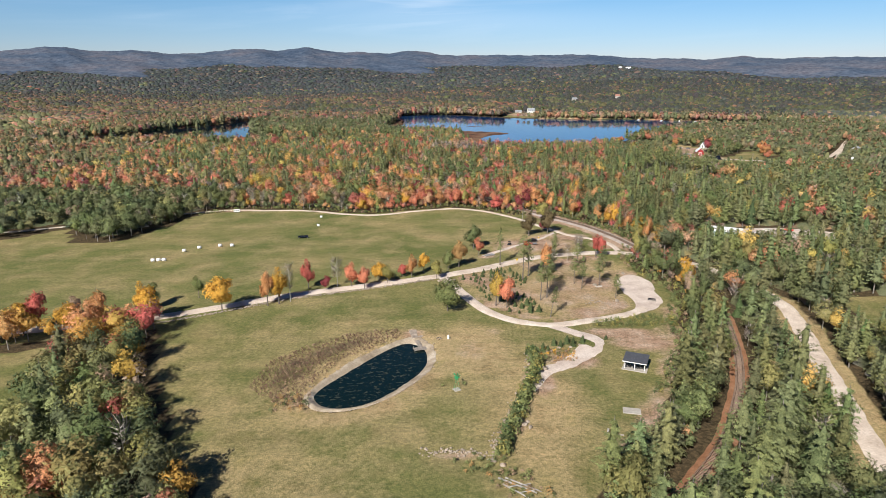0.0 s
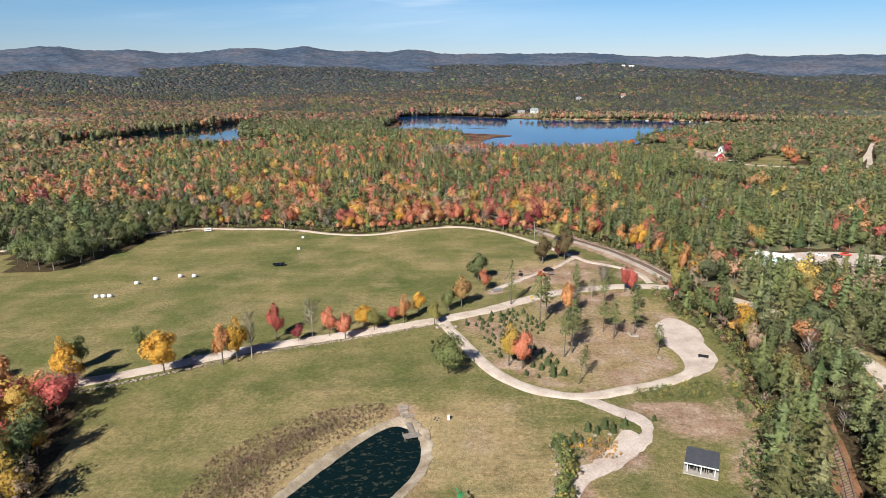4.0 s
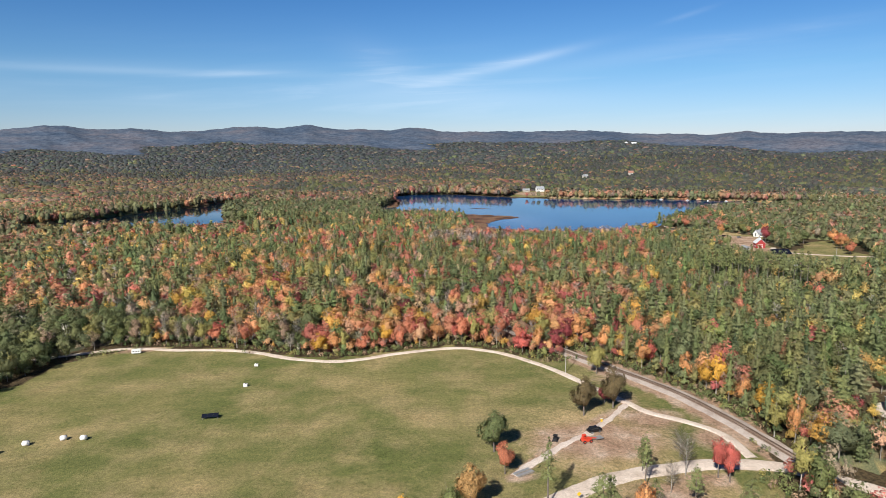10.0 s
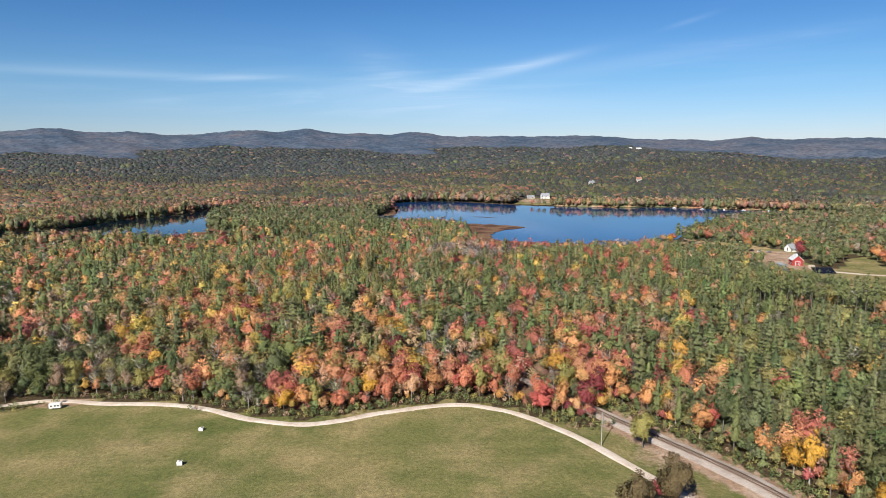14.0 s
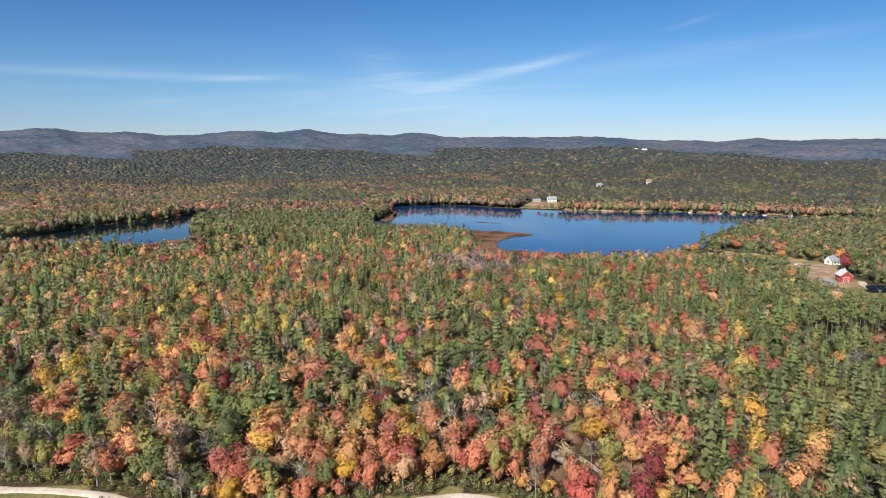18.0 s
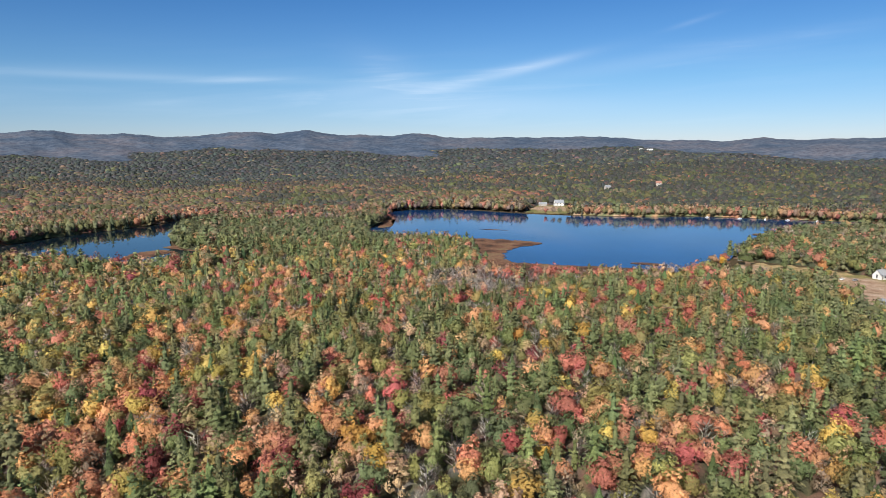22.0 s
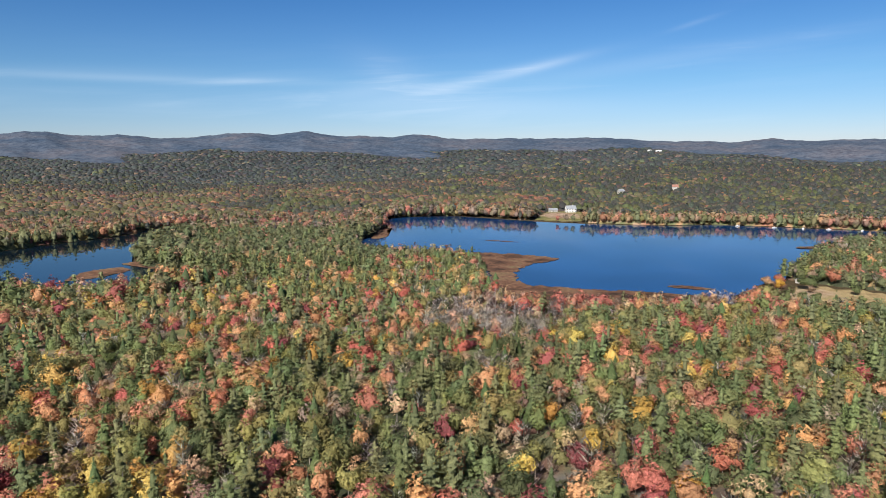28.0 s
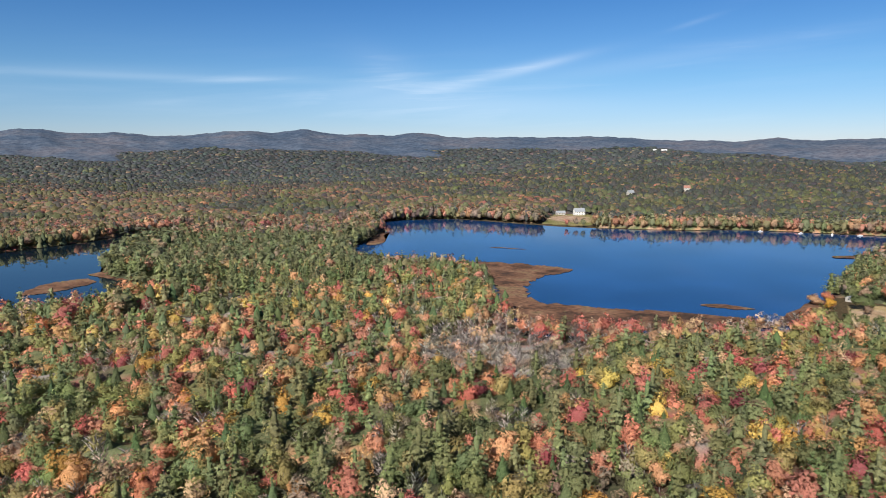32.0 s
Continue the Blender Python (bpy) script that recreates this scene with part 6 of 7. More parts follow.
P = curve_through([(26.5, 198), (26.8, 187), (22, 172), (18.4, 160), (14, 147), (12.5, 140)], 1.1)
for px, py in P:
    for _ in range(4):
        hx.append(px + tr.normal() * 0.8 + 0.6)
        hy.append(py + tr.normal() * 0.7)
brush("hedge", np.array(hx), np.array(hy), "overgrown hedge of green and yellow shrubs on the stone wall", ["green", "ygreen", "dgreen", "green", "dgreen", "hemlock"], (0.18, 0.38), 15)
hx, hy = scatter(28, 41, 191.5, 200, 1.3, tr)
brush("reddish_thicket", hx, hy, "rusty thicket beside the earth track", ["russet", "brown", "dgreen", "gold"], (0.09, 0.16), 16)
hx, hy = scatter(52, 83, 217.5, 231, 1.25, tr)
ok = inside([(51, 221), (53, 224.3), (61, 226.2), (73.5, 229), (82, 226.6), (79, 219.8), (65.4, 218.5), (52.6, 218.5)], hx, hy)
brush("young_hedge", hx[ok], hy[ok], "dense low hedge of young green saplings by the drive", ["green", "green", "ygreen", "dgreen"], (0.09, 0.2), 17)
hx, hy = scatter(2, 24, 118, 138, 1.9, tr)
ok = (line_distance([(3, 139), (12, 133), (20, 122)], hx, hy) < 4.5)
brush("meadow_thicket", hx[ok], hy[ok], "rough thicket of brambles and dry brush", ["green", "russet", "dgreen", "brown"], (0.08, 0.22), 18)
pile = empty("fallen_trunks", 15, 127.5, gz(15, 127.5), -40, "pale fallen tree trunks stacked in the brush", "logs")
for k, (a, b, r0) in enumerate((((-5, 0, 0.4), (4.5, 0.8, 0.5), 0.24), ((-4, 1.2, 0.3), (5, 1.8, 0.45), 0.2), ((-3, -1.1, 0.3), (4, -1.6, 0.4), 0.22), ((-1, -1.5, 0.8), (2, 2.2, 0.9), 0.15), ((1.5, -2, 0.7), (4.2, 1.5, 0.8), 0.13))):
    bm = bmesh.new()
    rod(bm, a, b, r0, r0 * 0.6, 8)
    part("trunk", bm, M_BARK_PALE, pile)

# shrubs set along the lower drive and the young tree nursery
for x, y, s in ((25.6, 196, 3.0), (28.2, 195, 3.2), (31, 199.3, 3.1), (32.4, 198.2, 2.6), (35.2, 203.6, 3.0), (37.2, 202.2, 2.8), (39.6, 204.6, 3.4), (41.4, 203, 3.2), (45, 205.4, 3.0), (53.5, 208.5, 1.8), (27, 193.6, 2.6)):
    tree("spruce", "young_spruce", x, y, s, s * 0.85, "seedling", "bushy young evergreen planted by the earth track", "young evergreens")
n_a = Vector((22.9 - 5.3, 292 - 275.6)).normalized()
n_b = Vector((14.4 - 5.3, 256.5 - 275.6)).normalized()
for i in range(9):
    for j in range(8):
        p = Vector((7.2, 273.5)) + n_a * (i * 3.15 + tr.uniform(-0.5, 0.5)) + n_b * (j * 3.3 + tr.uniform(-0.5, 0.5))
        if tr.uniform() < 0.16 or line_distance(DRIVE, p.x, p.y) < 3.4 or line_distance(MAIN_ROAD, p.x, p.y) < 5:
            continue
        s = tr.uniform(1.2, 2.3) if j > 2 else tr.uniform(1.6, 2.7)
        tree("spruce", "young_spruce", p.x, p.y, s, s * 0.9, "seedling", "small planted evergreen in a nursery row", "nursery evergreens")
for x, y, s in ((23.6, 234.6, 2.0), (27, 232.8, 1.5), (26.2, 240, 2.2), (28.6, 238, 2.6), (31, 241.5, 3.2), (31.8, 236.4, 3.4), (31.4, 233.2, 2.8), (34.6, 234.2, 3.0), (33.8, 242, 2.2),
                (29.4, 246, 1.8), (27.6, 248.6, 1.4), (30.8, 249.8, 2.4), (33, 247, 1.8), (28.4, 252.6, 2.2), (26, 245, 1.4), (22, 246, 2.6), (17, 247, 2.0), (15.6, 250, 1.4), (18.4, 252.6, 1.2)):
    tree("spruce", "young_spruce", x, y, s, s * 0.95, "seedling", "small planted evergreen in a nursery row", "nursery evergreens")


# ================= upper field =================
def hay_bale(x, y, rz):
    t = empty("hay_bale", x, y, gz(x, y), rz, "round hay bale wrapped in white plastic on the grass", "hay bale", "hay bales")
    b = bmesh.new()
    g = bmesh.ops.create_cone(b, cap_ends=True, segments=20, radius1=0.8, radius2=0.8, depth=1.9)
    bmesh.ops.bevel(b, geom=[e for e in b.edges if len([f for f in e.link_faces if len(f.verts) > 4]) == 1], offset=0.16, segments=3, affect="EDGES")
    bmesh.ops.rotate(b, verts=b.verts, cent=(0, 0, 0), matrix=Matrix.Rotation(radians(90), 3, "Y"))
    bmesh.ops.translate(b, verts=b.verts, vec=(0, 0, 0.76))
    part("wrap", b, M_WRAP, t, smooth=True)
    b = bmesh.new()
    g = bmesh.ops.create_cone(b, cap_ends=True, segments=16, radius1=0.45, radius2=0.45, depth=1.94)
    bmesh.ops.rotate(b, verts=b.verts, cent=(0, 0, 0), matrix=Matrix.Rotation(radians(90), 3, "Y"))
    bmesh.ops.translate(b, verts=b.verts, vec=(0, 0, 0.76))
    part("end_fold", b, M_WRAP, t)
    return t


for x, y, rz in ((-143.6, 312.5, 8), (-141.0, 312.8, 5), (-138.4, 313.0, 2), (-134.7, 329.4, 15), (-128.8, 334.8, 10), (-119, 338, 20), (-112.6, 337.8, 6)):
    hay_bale(x, y, rz)

# ground-mounted panel rack in the field
rack = empty("solar_rack", -78, 351.7, gz(-78, 351.7), 12, "low dark solar panel rack standing in the field", "solar rack")
for k in range(3):
    bm = bmesh.new()
    box(bm, 1.75, 2.0, 0.06, (k - 1) * 1.8, 0, 1.1, 0, 0, 18)
    part("panel", bm, M_SOLAR, rack)
for px in (-2.4, 2.4):
    for py, h in ((-0.7, 0.85), (0.7, 1.3)):
        bm = bmesh.new()
        rod(bm, (px, py, -0.02), (px, py, h), 0.05)
        part("leg", bm, M_GREYMETAL, rack)


def hive(x, y, s, rz):
    t = empty("field_box", x, y, gz(x, y), rz, "white box with a dark opening standing in the field", "box", "field boxes")
    b = bmesh.new()
    box(b, 1.6 * s, 1.3 * s, 1.1 * s, 0, 0, 0.15, 0, 0.04)
    part("body", b, M_WHITE, t)
    b = bmesh.new()
    box(b, 0.7 * s, 0.5 * s, 0.05, 0.2, 0, 1.1 * s + 0.15)
    part("hatch", b, M_DARK, t)
    b = bmesh.new()
    box(b, 1.7 * s, 1.4 * s, 0.16, 0, 0, -0.01)
    part("skid", b, M_WOOD, t)
    return t


hive(-75, 380.5, 0.95, 10)
hive(-77.4, 403.5, 0.85, 0)

trailer = empty("white_trailer", -136.5, 424.6, gz(-136.5, 424.6), 12, "white box trailer parked at the field corner", "trailer")
bm = bmesh.new()
box(bm, 5.6, 2.2, 2.0, 0, 0, 0.6, 0, 0.08)
part("body", bm, M_WHITE, trailer)
bm = bmesh.new()
for px in (-1.6, 0.2, 1.6):
    box(bm, 0.9, 0.05, 0.6, px, -1.115, 1.4)
part("window_band", bm, M_GLASS, trailer, "dark windows")
bm = bmesh.new()
rod(bm, (2.7, 0, 0.5), (4.2, 0, 0.45), 0.07)
part("drawbar", bm, M_DARK, trailer)


def wheel(parent, x, y, r, w, hub=M_GREYMETAL):
    b = bmesh.new()
    rod(b, (x, y - w / 2, r), (x, y + w / 2, r), r, r, 16)
    t = part("wheel", b, M_DARK, parent)
    b = bmesh.new()
    rod(b, (x, y - w / 2 - 0.02, r), (x, y + w / 2 + 0.02, r), r * 0.5, r * 0.5, 10)
    part("rim", b, hub, t)


for px in (-0.8, 0.8):
    for py in (-1.0, 1.0):
        wheel(trailer, px, py, 0.36, 0.22)
trailer.scale = (0.68, 0.8, 0.8)


def car(name, x, y, rz, paint, label, L=4.6, tall=1.75, group=""):
    t = empty(name, x, y, gz(x, y) + 0.05, rz, label, "car", group)
    b = bmesh.new()
    box(b, L, 1.86, 0.72, 0, 0, 0.36, 0, 0.14)
    part("body", b, paint, t, smooth=False)
    b = bmesh.new()
    vs = box(b, L * 0.64, 1.66, tall - 1.05, -0.25, 0, 1.03, 0, 0.0)
    for v in b.verts:
        if v.co.z > 1.3:
            v.co.x = -0.25 + (v.co.x + 0.25) * 0.78
            v.co.y *= 0.86
    cabin = part("cabin", b, paint, t)
    b = bmesh.new()
    for s in (-1, 1):
        box(b, L * 0.46, 0.04, 0.4, -0.25, s * 0.785, 1.16)
    box(b, 0.05, 1.3, 0.42, -0.25 + L * 0.29, 0, 1.14)
    box(b, 0.05, 1.3, 0.4, -0.25 - L * 0.29, 0, 1.16)
    part("glazing", b, M_GLASS, cabin)
    for s in (-1, 1):
        b = bmesh.new()
        box(b, 0.06, 0.36, 0.16, L / 2, s * 0.62, 0.74)
        part("headlight", b, M_WHITE, t)
    for px in (-L * 0.31, L * 0.31):
        for py in (-0.82, 0.82):
            wheel(t, px, py, 0.35, 0.22)
    return t


car("parked_car", 45.6, 335.6, 22, M_BLACKPAINT, "black sport-utility car parked on worn earth")
car("parked_car", 178, 356.5, -30, M_WHITE, "white car parked in the gravel yard", 4.7, 1.6, "yard cars")
car("parked_car", 184, 354, -25, M_BLACKPAINT, "dark car parked in the gravel yard", 4.7, 1.6, "yard cars")
car("parked_car", 190, 357, -28, M_REDMACH, "red car parked in the gravel yard", 4.7, 1.6, "yard cars")
car("parked_car", 280, 786, 40, M_WHITE, "white car parked by the farmhouse", 4.8, 1.6, "farmhouse cars")
car("parked_car", 287, 782, 30, M_GREYMETAL, "silver car parked by the farmhouse", 4.8, 1.6, "farmhouse cars")
car("parked_car", 276, 792, 35, M_BLACKPAINT, "dark car parked by the farmhouse", 4.8, 1.6, "farmhouse cars")

lift = empty("telehandler", 42.6, 329.0, gz(42.6, 329), 20, "red telehandler with a lowered boom and fork deck", "machine")
bm = bmesh.new()
box(bm, 2.8, 1.8, 0.8, -1.0, 0, 0.5, 0, 0.1)
part("chassis", bm, M_REDMACH, lift)
bm = bmesh.new()
box(bm, 1.2, 0.9, 1.1, -1.5, 0.4, 1.3, 0, 0.12)
cab = part("cab", bm, M_REDMACH, lift)
bm = bmesh.new()
box(bm, 1.0, 0.92, 0.5, -1.5, 0.41, 1.65)
part("glazing", bm, M_GLASS, cab)
bm = bmesh.new()
rod(bm, (-2.0, -0.4, 1.7), (2.2, -0.4, 1.0), 0.2, 0.16, 6)
part("boom", bm, M_REDMACH, lift)
bm = bmesh.new()
box(bm, 2.6, 1.9, 0.14, 3.2, 0, 0.75)
part("deck", bm, M_GREYMETAL, lift, "grey steel deck")
for px in (-2.0, 0.1):
    for py in (-0.9, 0.9):
        wheel(lift, px, py, 0.5, 0.35, M_REDMACH)

quad = empty("farm_buggy", 32.7, 329.6, gz(32.7, 329.6), 70, "small dark farm buggy with a roof frame", "vehicle")
bm = bmesh.new()
box(bm, 2.4, 1.3, 0.6, 0, 0, 0.4, 0, 0.1)
part("body", bm, M_DARK, quad)
bm = bmesh.new()
box(bm, 1.4, 1.3, 0.07, -0.1, 0, 1.85, 0, 0.02)
part("roof", bm, M_DARK, quad)
for px in (-0.7, 0.6):
    for py in (-0.6, 0.6):
        bm = bmesh.new()
        rod(bm, (px, py, 0.9), (px * 0.9, py, 1.86), 0.035, 0.035, 6)
        part("roll_bar", bm, M_DARK, quad)
for px in (-0.8, 0.85):
    for py in (-0.65, 0.65):
        wheel(quad, px, py, 0.33, 0.24)

stack = empty("lumber_stack", 21, 310.2, gz(21, 310.2), 35, "stack of grey weathered boards on bearers", "lumber stack")
for k in range(6):
    bm = bmesh.new()
    box(bm, 5.4, 0.42, 0.22, 0.1 * (k % 2), -1.15 + k * 0.46, 0.2, 0, 0.02)
    part("board", bm, M_GREYMETAL if k % 3 else M_WOOD, stack)
for px in (-1.8, 1.8):
    bm = bmesh.new()
    box(bm, 0.2, 2.9, 0.21, px, 0, -0.01)
    part("bearer", bm, M_WOOD, stack)

sign = empty("road_sign", 33, 296.2, gz(33, 296.2), 15, "yellow diamond road sign on a post", "sign")
bm = bmesh.new()
rod(bm, (0, 0, 0), (0, 0, 2.3), 0.05)
part("post", bm, M_GREYMETAL, sign)
bm = bmesh.new()
box(bm, 0.9, 0.04, 0.9, 0, -0.07, 1.6)
bmesh.ops.rotate(bm, verts=bm.verts, cent=(0, 0, 2.05), matrix=Matrix.Rotation(radians(45), 3, "Y"))
part("plate", bm, M_YELLOW, sign)

bench = empty("gravel_bench", 80, 245.2, gz(80, 245.2) + 0.16, -20, "long dark slatted bench on the gravel pad", "bench")
for nm, sy, z, py in (("seat", 0.5, 0.45, 0), ("backrest", 0.08, 0.6, 0.28)):
    bm = bmesh.new()
    box(bm, 3.0, sy, 0.07 if nm == "seat" else 0.4, 0, py, z, 0, 0.015)
    part(nm, bm, M_DARK, bench)
for px in (-1.3, 1.3):
    bm = bmesh.new()
    box(bm, 0.1, 0.5, 0.46, px, 0, -0.01)
    part("leg", bm, M_DARK, bench)
brd = empty("notice_board", 63.5, 262.6, gz(63.5, 262.6), 10, "low pale board lying beside a pine", "board")
bm = bmesh.new()
box(bm, 2.6, 0.9, 0.5, 0, 0, -0.01, 0, 0.05)
part("board", bm, M_CONCRETE, brd)
stand = empty("yellow_kiosk", 49.6, 343, gz(49.6, 343), 10, "small yellow kiosk post beside the track", "kiosk")
bm = bmesh.new()
box(bm, 0.8, 0.7, 1.5, 0, 0, -0.01, 0, 0.06)
part("body", bm, M_YELLOW, stand)
bm = bmesh.new()
box(bm, 1.0, 0.9, 0.12, 0, 0, 1.5, 0, 0.03)
part("cap", bm, M_WHITE, stand)
stand.scale = (0.65, 0.65, 0.65)


def pole(x, y, h, label, rz=0):
    t = empty("utility_pole", x, y, gz(x, y), rz, label, "pole", "utility poles")
    b = bmesh.new()
    rod(b, (0, 0, -0.1), (0, 0, h), 0.16, 0.11, 10)
    part("shaft", b, M_BARK_PALE, t)
    b = bmesh.new()
    box(b, 2.2, 0.12, 0.14, 0, 0, h - 0.9)
    part("crossarm", b, M_WOOD, t)
    for px in (-0.9, 0.9):
        b = bmesh.new()
        rod(b, (px, 0, h - 0.76), (px, 0, h - 0.5), 0.06, 0.04, 6)
        part("insulator", b, M_GREYMETAL, t)
    return t


pole(46.4, 388.5, 10.5, "weathered timber utility pole by the railway", 40)
pole(298, 640, 9.5, "timber utility pole beside the house drive", 10)

# ================= railway track =================
rail = tagged(new("railway_track"), "rusty single-track railway on dark ties", "railway")
P = curve_through(RAILWAY, 0.62)
T = np.gradient(P, axis=0)
T /= np.linalg.norm(T, axis=1)[:, None]
N = np.stack([-T[:, 1], T[:, 0]], 1)
PZ = ground_z(P[:, 0], P[:, 1]) + 0.10 * wobble(P[:, 0], P[:, 1], 9, 3) * (P[:, 1] < 500) + 0.38
PZ = np.convolve(np.pad(PZ, 20, mode="edge"), np.ones(41) / 41, "valid")
rail_cut = [(-0.06, 0.16), (-0.06, 0.30), (0.06, 0.30), (0.06, 0.16)]
for s in (-0.75, 0.75):
    rows = [np.column_stack([P + N * (s + a), PZ + b]) for a, b in rail_cut]
    n = len(P)
    F = [(r * n + i, r * n + i + 1, (r + 1) * n + i + 1, (r + 1) * n + i) for r in range(3) for i in range(n - 1)]
    ob = new("rail", raw_mesh("rail", np.concatenate(rows), np.array(F)[:, ::-1], [M_RAIL]))
    ob.parent = rail
V, F, k = [], [], 0
for (px, py), t_, n_, z in zip(P, T, N, PZ):
    for a in (-1.3, 1.3):
        for b in (-0.12, 0.12):
            for c in (0.0, 0.17):
                V.append((px + n_[0] * a + t_[0] * b, py + n_[1] * a + t_[1] * b, z + c))
    F += [(k, k + 1, k + 3, k + 2), (k + 4, k + 6, k + 7, k + 5), (k + 1, k + 5, k + 7, k + 3), (k, k + 4, k + 5, k + 1), (k + 2, k + 3, k + 7, k + 6)]
    k += 8
ob = tagged(new("sleeper_bed", raw_mesh("sleeper_bed", V, F, [M_TIE])), kind="stuff")
ob.parent = rail


# ================= buildings =================
def gable(bm, L, W, eave, rise, over, thick=0.22):
    """Two roof slopes over a house of L by W."""
    h = W / 2 + over
    sl = rise / (W / 2)
    for s in (-1, 1):
        a = [(-L / 2 - over, 0, eave + rise), (L / 2 + over, 0, eave + rise), (L / 2 + over, s * h, eave - sl * over), (-L / 2 - over, s * h, eave - sl * over)]
        lo = [bm.verts.new((x, y, z)) for x, y, z in a]
        hi = [bm.verts.new((x, y, z + thick)) for x, y, z in a]
        bm.faces.new(lo)
        bm.faces.new(hi)
        for i in range(4):
            bm.faces.new((lo[i], lo[(i + 1) % 4], hi[(i + 1) % 4], hi[i]))


def house(name, x, y, rz, L, W, eave, rise, wall_mat, roof_mat, label, windows=4, storeys=2, chimney=True, category="house", lift=0.0, doors=1):
    t = empty(name, x, y, gz(x, y) + lift, rz, label, category)
    b = bmesh.new()
    v = [b.verts.new(p) for p in ((-L / 2, -W / 2, -1.5), (L / 2, -W / 2, -1.5), (L / 2, W / 2, -1.5), (-L / 2, W / 2, -1.5), (-L / 2, -W / 2, eave), (L / 2, -W / 2, eave),
                                  (L / 2, W / 2, eave), (-L / 2, W / 2, eave), (-L / 2, 0, eave + rise), (L / 2, 0, eave + rise))]
    for f in ((0, 1, 5, 4), (2, 3, 7, 6), (1, 2, 6, 9, 5), (3, 0, 4, 8, 7), (0, 3, 2, 1)):
        b.faces.new([v[i] for i in f])
    part("wall", b, wall_mat, t)
    b = bmesh.new()
    gable(b, L, W, eave, rise, 0.45)
    roof_ob = part("roof", b, roof_mat, t)
    if chimney:
        b = bmesh.new()
        box(b, 0.8, 0.8, 2.2, L * 0.2, 0.6, eave + rise - 0.9)
        part("chimney", b, M_STONE, roof_ob)
    step = (eave - 0.4) / storeys
    for s in range(storeys):
        for i in range(windows):
            px = -L / 2 + (i + 0.5) * L / windows
            if s == 0 and i < doors:
                b = bmesh.new()
                box(b, 1.1, 0.08, 2.1, px, -W / 2 - 0.04, 0.0)
                part("door", b, M_WOOD, t)
                continue
            for side in (-1, 1):
                b = bmesh.new()
                box(b, 1.2, 0.08, 1.5, px, side * (W / 2 + 0.02), 0.8 + s * step)
                win = part("window", b, M_WHITE, t)
                b = bmesh.new()
                box(b, 0.96, 0.06, 1.26, px, side * (W / 2 + 0.05), 0.92 + s * step)
                part("pane", b, M_GLASS, win)
        for e in (-1, 1):
            b = bmesh.new()
            box(b, 0.08, 1.2, 1.5, e * (L / 2 + 0.02), 0, 0.8 + s * step)
            win = part("window", b, M_WHITE, t)
            b = bmesh.new()
            box(b, 0.06, 0.96, 1.26, e * (L / 2 + 0.05), 0, 0.92 + s * step)
            part("pane", b, M_GLASS, win)
    return t


# red barn with a cupola, farmhouse and outbuildings
barn = house("red_barn", 275, 715, 80, 9, 7.6, 4.4, 3.4, M_RED, M_ROOFWHITE, "red gambrel barn with white trim and a cupola", 3, 1, False, "barn", doors=0)
bm = bmesh.new()
box(bm, 1.4, 1.4, 1.5, 0, 0, 7.2, 0, 0.03)
cup = part("cupola", bm, M_WHITE, barn, "white louvred cupola")
bm = bmesh.new()
g = bmesh.ops.create_cone(bm, cap_ends=True, segments=4, radius1=1.3, radius2=0.05, depth=0.9)
bmesh.ops.transform(bm, matrix=pose(0, 0, 9.1, 0, 0, 45), verts=bm.verts)
part("cupola_roof", bm, M_ROOFGREY, cup)
bm = bmesh.new()
box(bm, 0.1, 3.2, 0.3, -4.55, 0, 3.4)
box(bm, 0.1, 0.3, 3.4, -4.55, -1.6, 0)
box(bm, 0.1, 0.3, 3.4, -4.55, 1.6, 0)
part("door_trim", bm, M_WHITE, barn)
house("farmhouse", 310, 790, 22, 8, 6.8, 3.0, 3.8, M_WHITE, M_ROOFGREY, "large white farmhouse with grey shingle roofs", 5, 2)
house("farmhouse_wing", 316, 785, 112, 5.5, 4.6, 2.8, 2.8, M_WHITE, M_ROOFGREY, "white gabled wing beside the farmhouse", 3, 1, False)
house("garden_shed", 258, 703, 95, 9, 4, 2.4, 0.8, M_GREYMETAL, M_ROOFGREY, "long grey lean-to shed near the barn", 2, 1, False, "shed")
arr = empty("solar_array", 274, 675, gz(274, 675), 0, "dark ground-mounted solar array on the lawn", "solar array")
for i in range(5):
    for j in range(2):
        bm = bmesh.new()
        box(bm, 2.9, 3.9, 0.1, (i - 2) * 3.05, (j - 0.5) * 3.6, 1.9 + (j - 0.5) * 1.6, 0, 0, 24)
        part("panel", bm, M_SOLAR, arr)
for i in range(4):
    bm = bmesh.new()
    rod(bm, ((i - 1.5) * 4, 0, -0.2), ((i - 1.5) * 4, 0, 1.95), 0.1)
    part("post", bm, M_GREYMETAL, arr)
tree("maple", "maple_tree", 298, 752, 16, 10, "darkred", "large dark crimson maple behind the red barn", "farm trees")
tree("maple", "maple_tree", 318, 790, 14, 10, "orange", "orange maple beside the farmhouse", "farm trees")
for x, y, h, w in ((308, 742, 14, 14), (322, 756, 14, 13), (304, 728, 12, 12), (296, 712, 9, 9), (326, 738, 13, 12), (322, 774, 13, 13)):
    tree("oak", "oak_tree", x, y, h, w, "dgreen", "broad dark green tree on the farmhouse lawn", "farm trees")

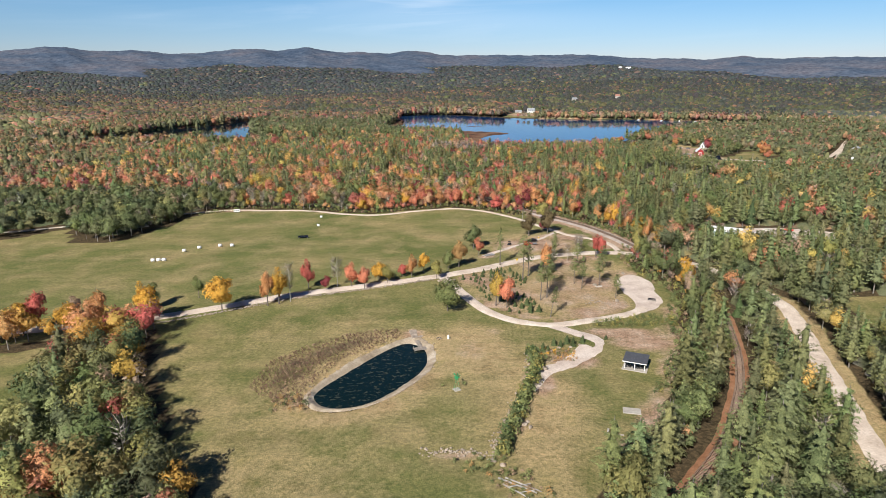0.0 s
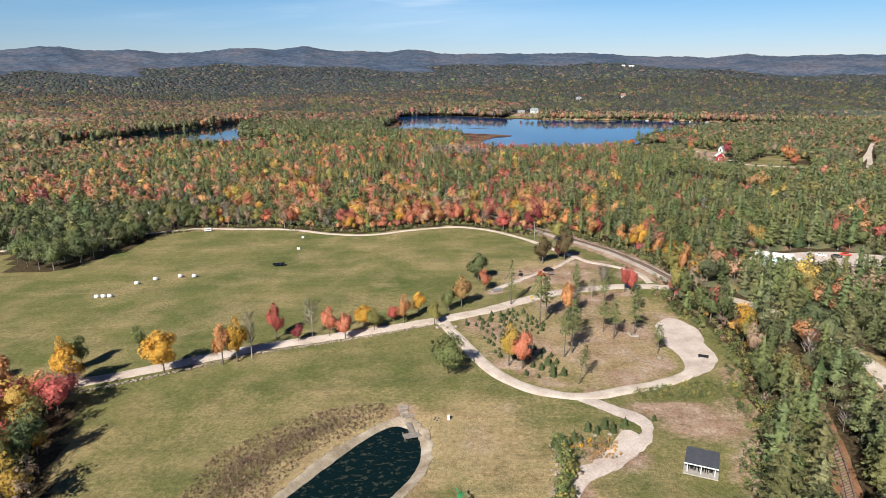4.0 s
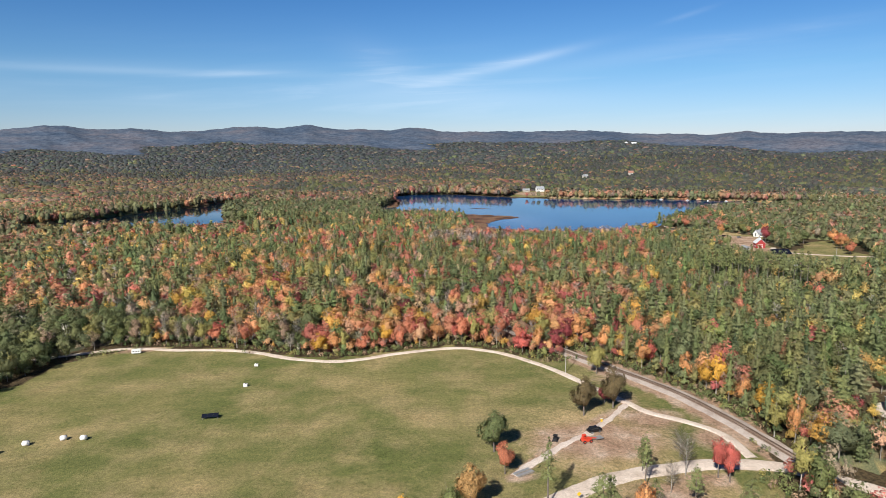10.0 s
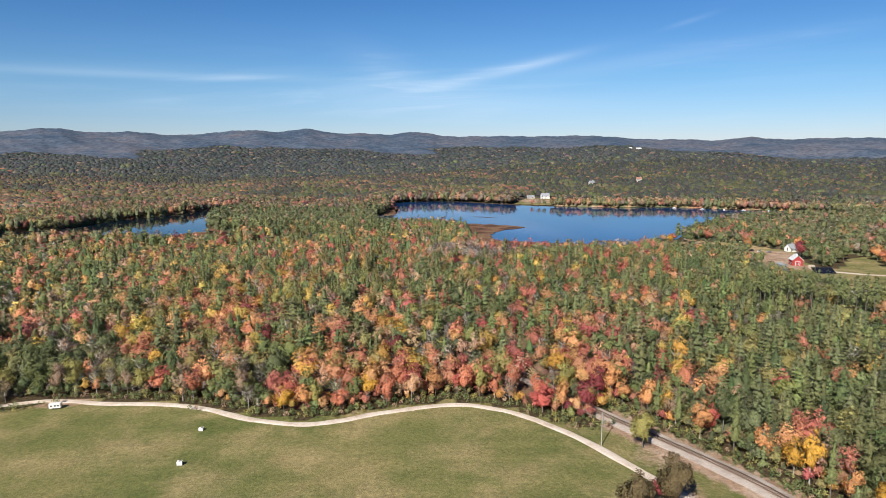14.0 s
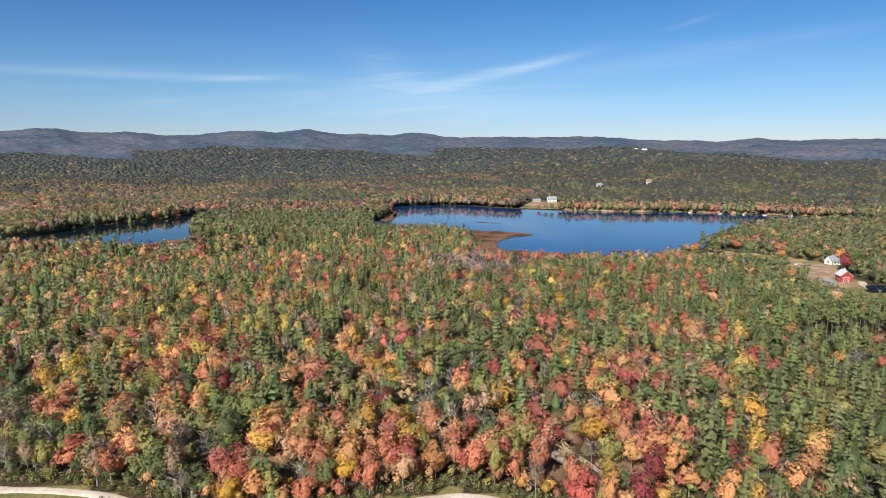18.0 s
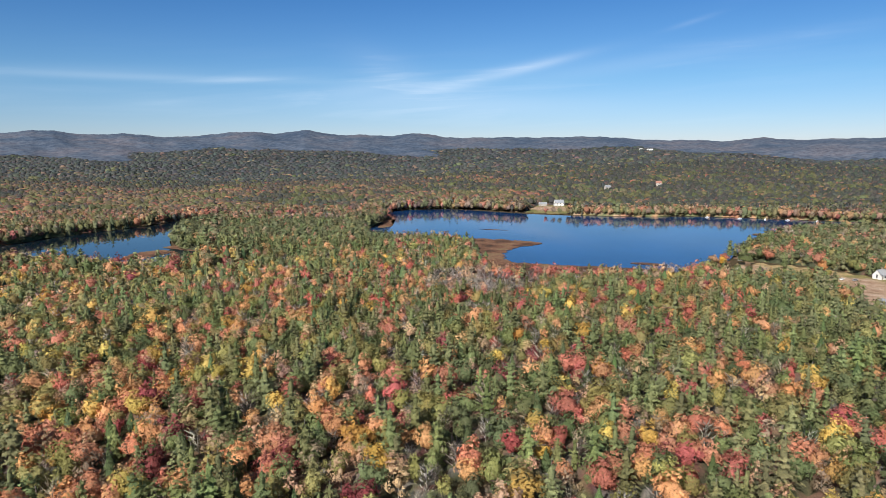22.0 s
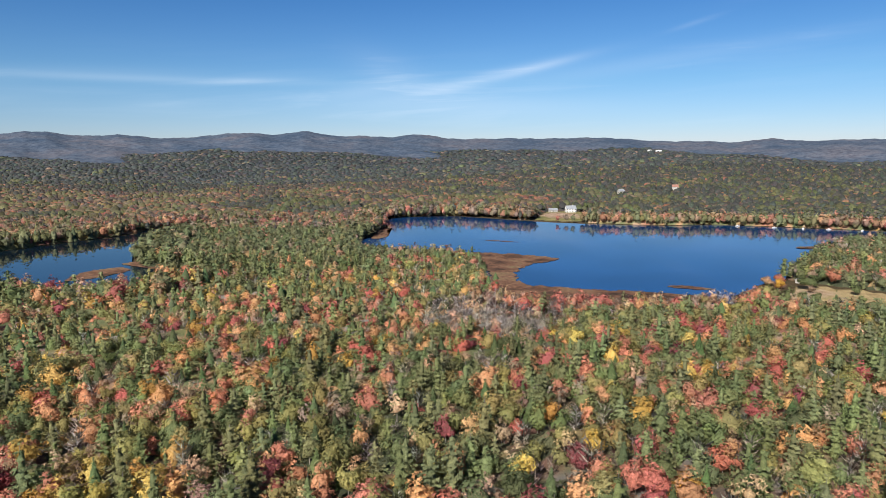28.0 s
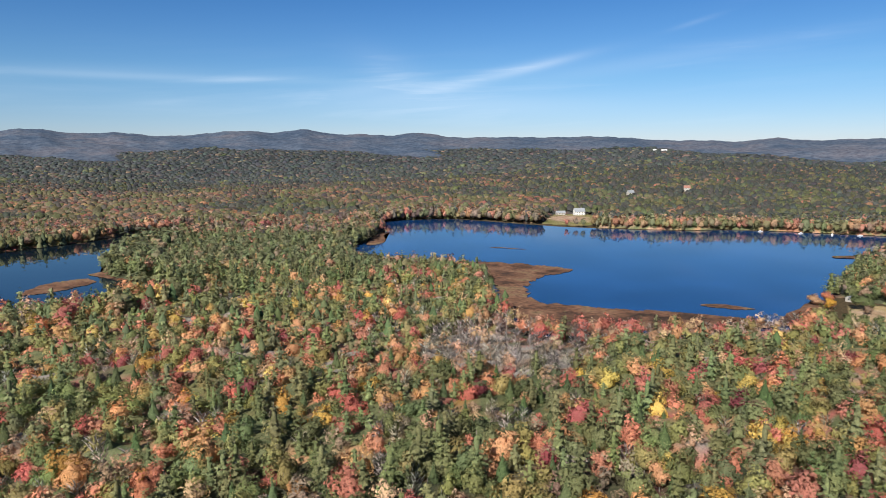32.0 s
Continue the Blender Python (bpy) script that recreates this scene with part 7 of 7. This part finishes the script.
for k in range(22):
    u = k / 21
    x, y = 158 + 52 * u + tr.uniform(-2.5, 2.5), 546 + 10 * math.sin(u * 3) - 26 * u * u + tr.uniform(-3, 3)
    tree("tall_pine", "pine_tree", x, y, tr.uniform(23, 28), tr.uniform(6.5, 9), "pine", "tall white pine with a long bare trunk above lower woods", "tall pines")
for x, y, h, w, hue in ((338, 700, 13, 11, "orange"), (347, 716, 13, 10, "redor"), (352, 735, 14, 11, "orange"), (326, 668, 11, 9, "redor"), (334, 682, 11, 9, "brown")):
    tree("maple", "maple_tree", x, y, h, w, hue, f"{WORDS[hue]} maple at the edge of the farm lawn", "farm trees")
for x, y, h, w in ((170, 1452, 15, 10), (196, 1448, 16, 11), (146, 1452, 14, 10), (209, 1436, 14, 9)):
    tree("oak", "oak_tree", x, y, h, w, "dgreen", "dark green tree behind the lakeside house", "lakeside trees")

for x, y, h, w, hue in ((226, 812, 7, 6, "dgreen"), (250, 806, 6, 5.5, "green"), (262, 832, 7, 6.5, "dgreen"), (236, 838, 6, 5, "russet"), (272, 790, 8, 6, "ygreen"), (246, 866, 8, 7, "dgreen"),
                        (214, 806, 9, 8, "dgreen"), (284, 818, 10, 8, "orange"), (222, 852, 9, 7, "gold"), (258, 784, 9, 7, "redor")):
    tree("bush", "small_tree", x, y, h, w, hue, f"{WORDS[hue]} rounded tree on the dry clearing by the lake", "clearing bushes")

# work yard in the woods
house("metal_workshop", 150.5, 346, -28, 15, 7.5, 3.6, 1.4, M_TEAL, M_ROOFWHITE, "pale teal metal workshop with a white roof", 5, 1, False, "workshop")
house("metal_shed", 162, 341, -28, 5, 4, 2.6, 0.8, M_TEAL, M_ROOFWHITE, "small pale teal shed beside the workshop", 2, 1, False, "shed")
# houses in the woods and across the lake
house("white_house", 376, 612, 20, 16, 9, 4.5, 3.2, M_WHITE, M_ROOFWHITE, "white house with a pale roof in the woods", 5, 1)
house("white_house", 441, 712, 40, 14, 9, 5.5, 3.4, M_WHITE, M_ROOFGREY, "white house with a grey roof in the woods", 4, 2)
house("lake_house", 184, 1424, 8, 15, 10, 5.5, 4.5, M_WHITE, M_ROOFGREY, "large white lakeside house above a lawn", 6, 2)
house("lake_cottage", 158, 1430, 4, 13, 8, 3.0, 2.6, M_CONCRETE, M_ROOFGREY, "long low tan cottage with a grey roof by the lake", 5, 1, False)
house("hill_house", 319, 1650, 20, 11, 8, 7, 3.5, M_CONCRETE, M_ROOFGREY, "pale house among the hillside trees", 4, 2, lift=5)
house("hill_house", 436, 1697, -15, 11, 8, 6, 4, M_CONCRETE, M_ROOFRUST, "pale house with a reddish roof on the hillside", 4, 2, lift=6)
house("hill_house", 828, 3065, 10, 22, 12, 6, 4, M_WHITE, M_ROOFWHITE, "long white house on the far hill", 5, 2, lift=6)
house("hill_house", 798, 3085, 30, 15, 11, 6, 4, M_WHITE, M_ROOFWHITE, "white house on the far hill", 4, 2, lift=6)
house("shore_cabin", 463, 1213, -20, 14, 8, 3.4, 2.2, M_CONCRETE, M_ROOFGREY, "tan cabin on the lake shore", 4, 1, False)
house("shore_cabin", 478, 1208, -20, 10, 7, 3.0, 2.0, M_WHITE, M_ROOFWHITE, "pale boathouse on the lake shore", 3, 1, False)
house("shore_cabin", -56, 1392, 5, 9, 6, 3.4, 2.0, M_WHITE, M_ROOFGREY, "small white cabin on the far shore", 2, 1, False)
house("shore_cabin", 247, 872, 30, 6, 4, 2.4, 1.2, M_CONCRETE, M_ROOFGREY, "small grey cabin near the lake shore", 2, 1, False)


def boat(x, y, rz, label="white boat moored by the lake shore"):
    t = empty("boat", x, y, WATER_Z, rz, label, "boat", "boats")
    b = bmesh.new()
    vs = box(b, 6, 2.2, 1.0, 0, 0, -0.2, 0, 0)
    for v in b.verts:
        if v.co.x > 2:
            v.co.y *= 0.15
        if v.co.z < 0:
            v.co.y *= 0.7
    part("hull", b, M_WHITE, t)
    b = bmesh.new()
    box(b, 1.6, 1.5, 0.8, -0.4, 0, 0.8, 0, 0.1)
    part("cabin", b, M_WHITE, t)
    return t


for x, y, rz in ((392, 1208, 20), (420, 1196, 60), (445, 1186, 10), (476, 1172, 40), (356, 1228, 15)):
    boat(x, y, rz)
spit = sheet("wooded_spit", [(334, 1040), (338, 1049), (372, 1050), (392, 1046), (386, 1036), (350, 1036)], M_MARSH, 0, "narrow wooded spit reaching into the lake", "spit", level=WATER_Z + 0.5, step=4, rag=1.0)
hx, hy = scatter(338, 392, 1038, 1048, 3.0, tr)
brush("spit_brush", hx, hy, "low brush and small trees on the spit", ["dgreen", "green", "russet"], (0.2, 0.5), 23)
for x, y, h, w, hue in ((221, 866, 10, 9, "salmon"), (232, 872, 9, 8, "redor"), (252, 868, 10, 8, "russet")):
    tree("maple", "maple_tree", x, y, h, w, hue, f"{WORDS[hue]} maple on the lake shore", "shore trees")
tree("edge_pine", "pine_tree", 243, 888, 19, 12, "pine", "tall dark pine standing on the lake shore", "shore trees")
tree("oak", "oak_tree", 240, 848, 11, 15, "dgreen", "broad dark green tree near the lake shore", "shore trees")
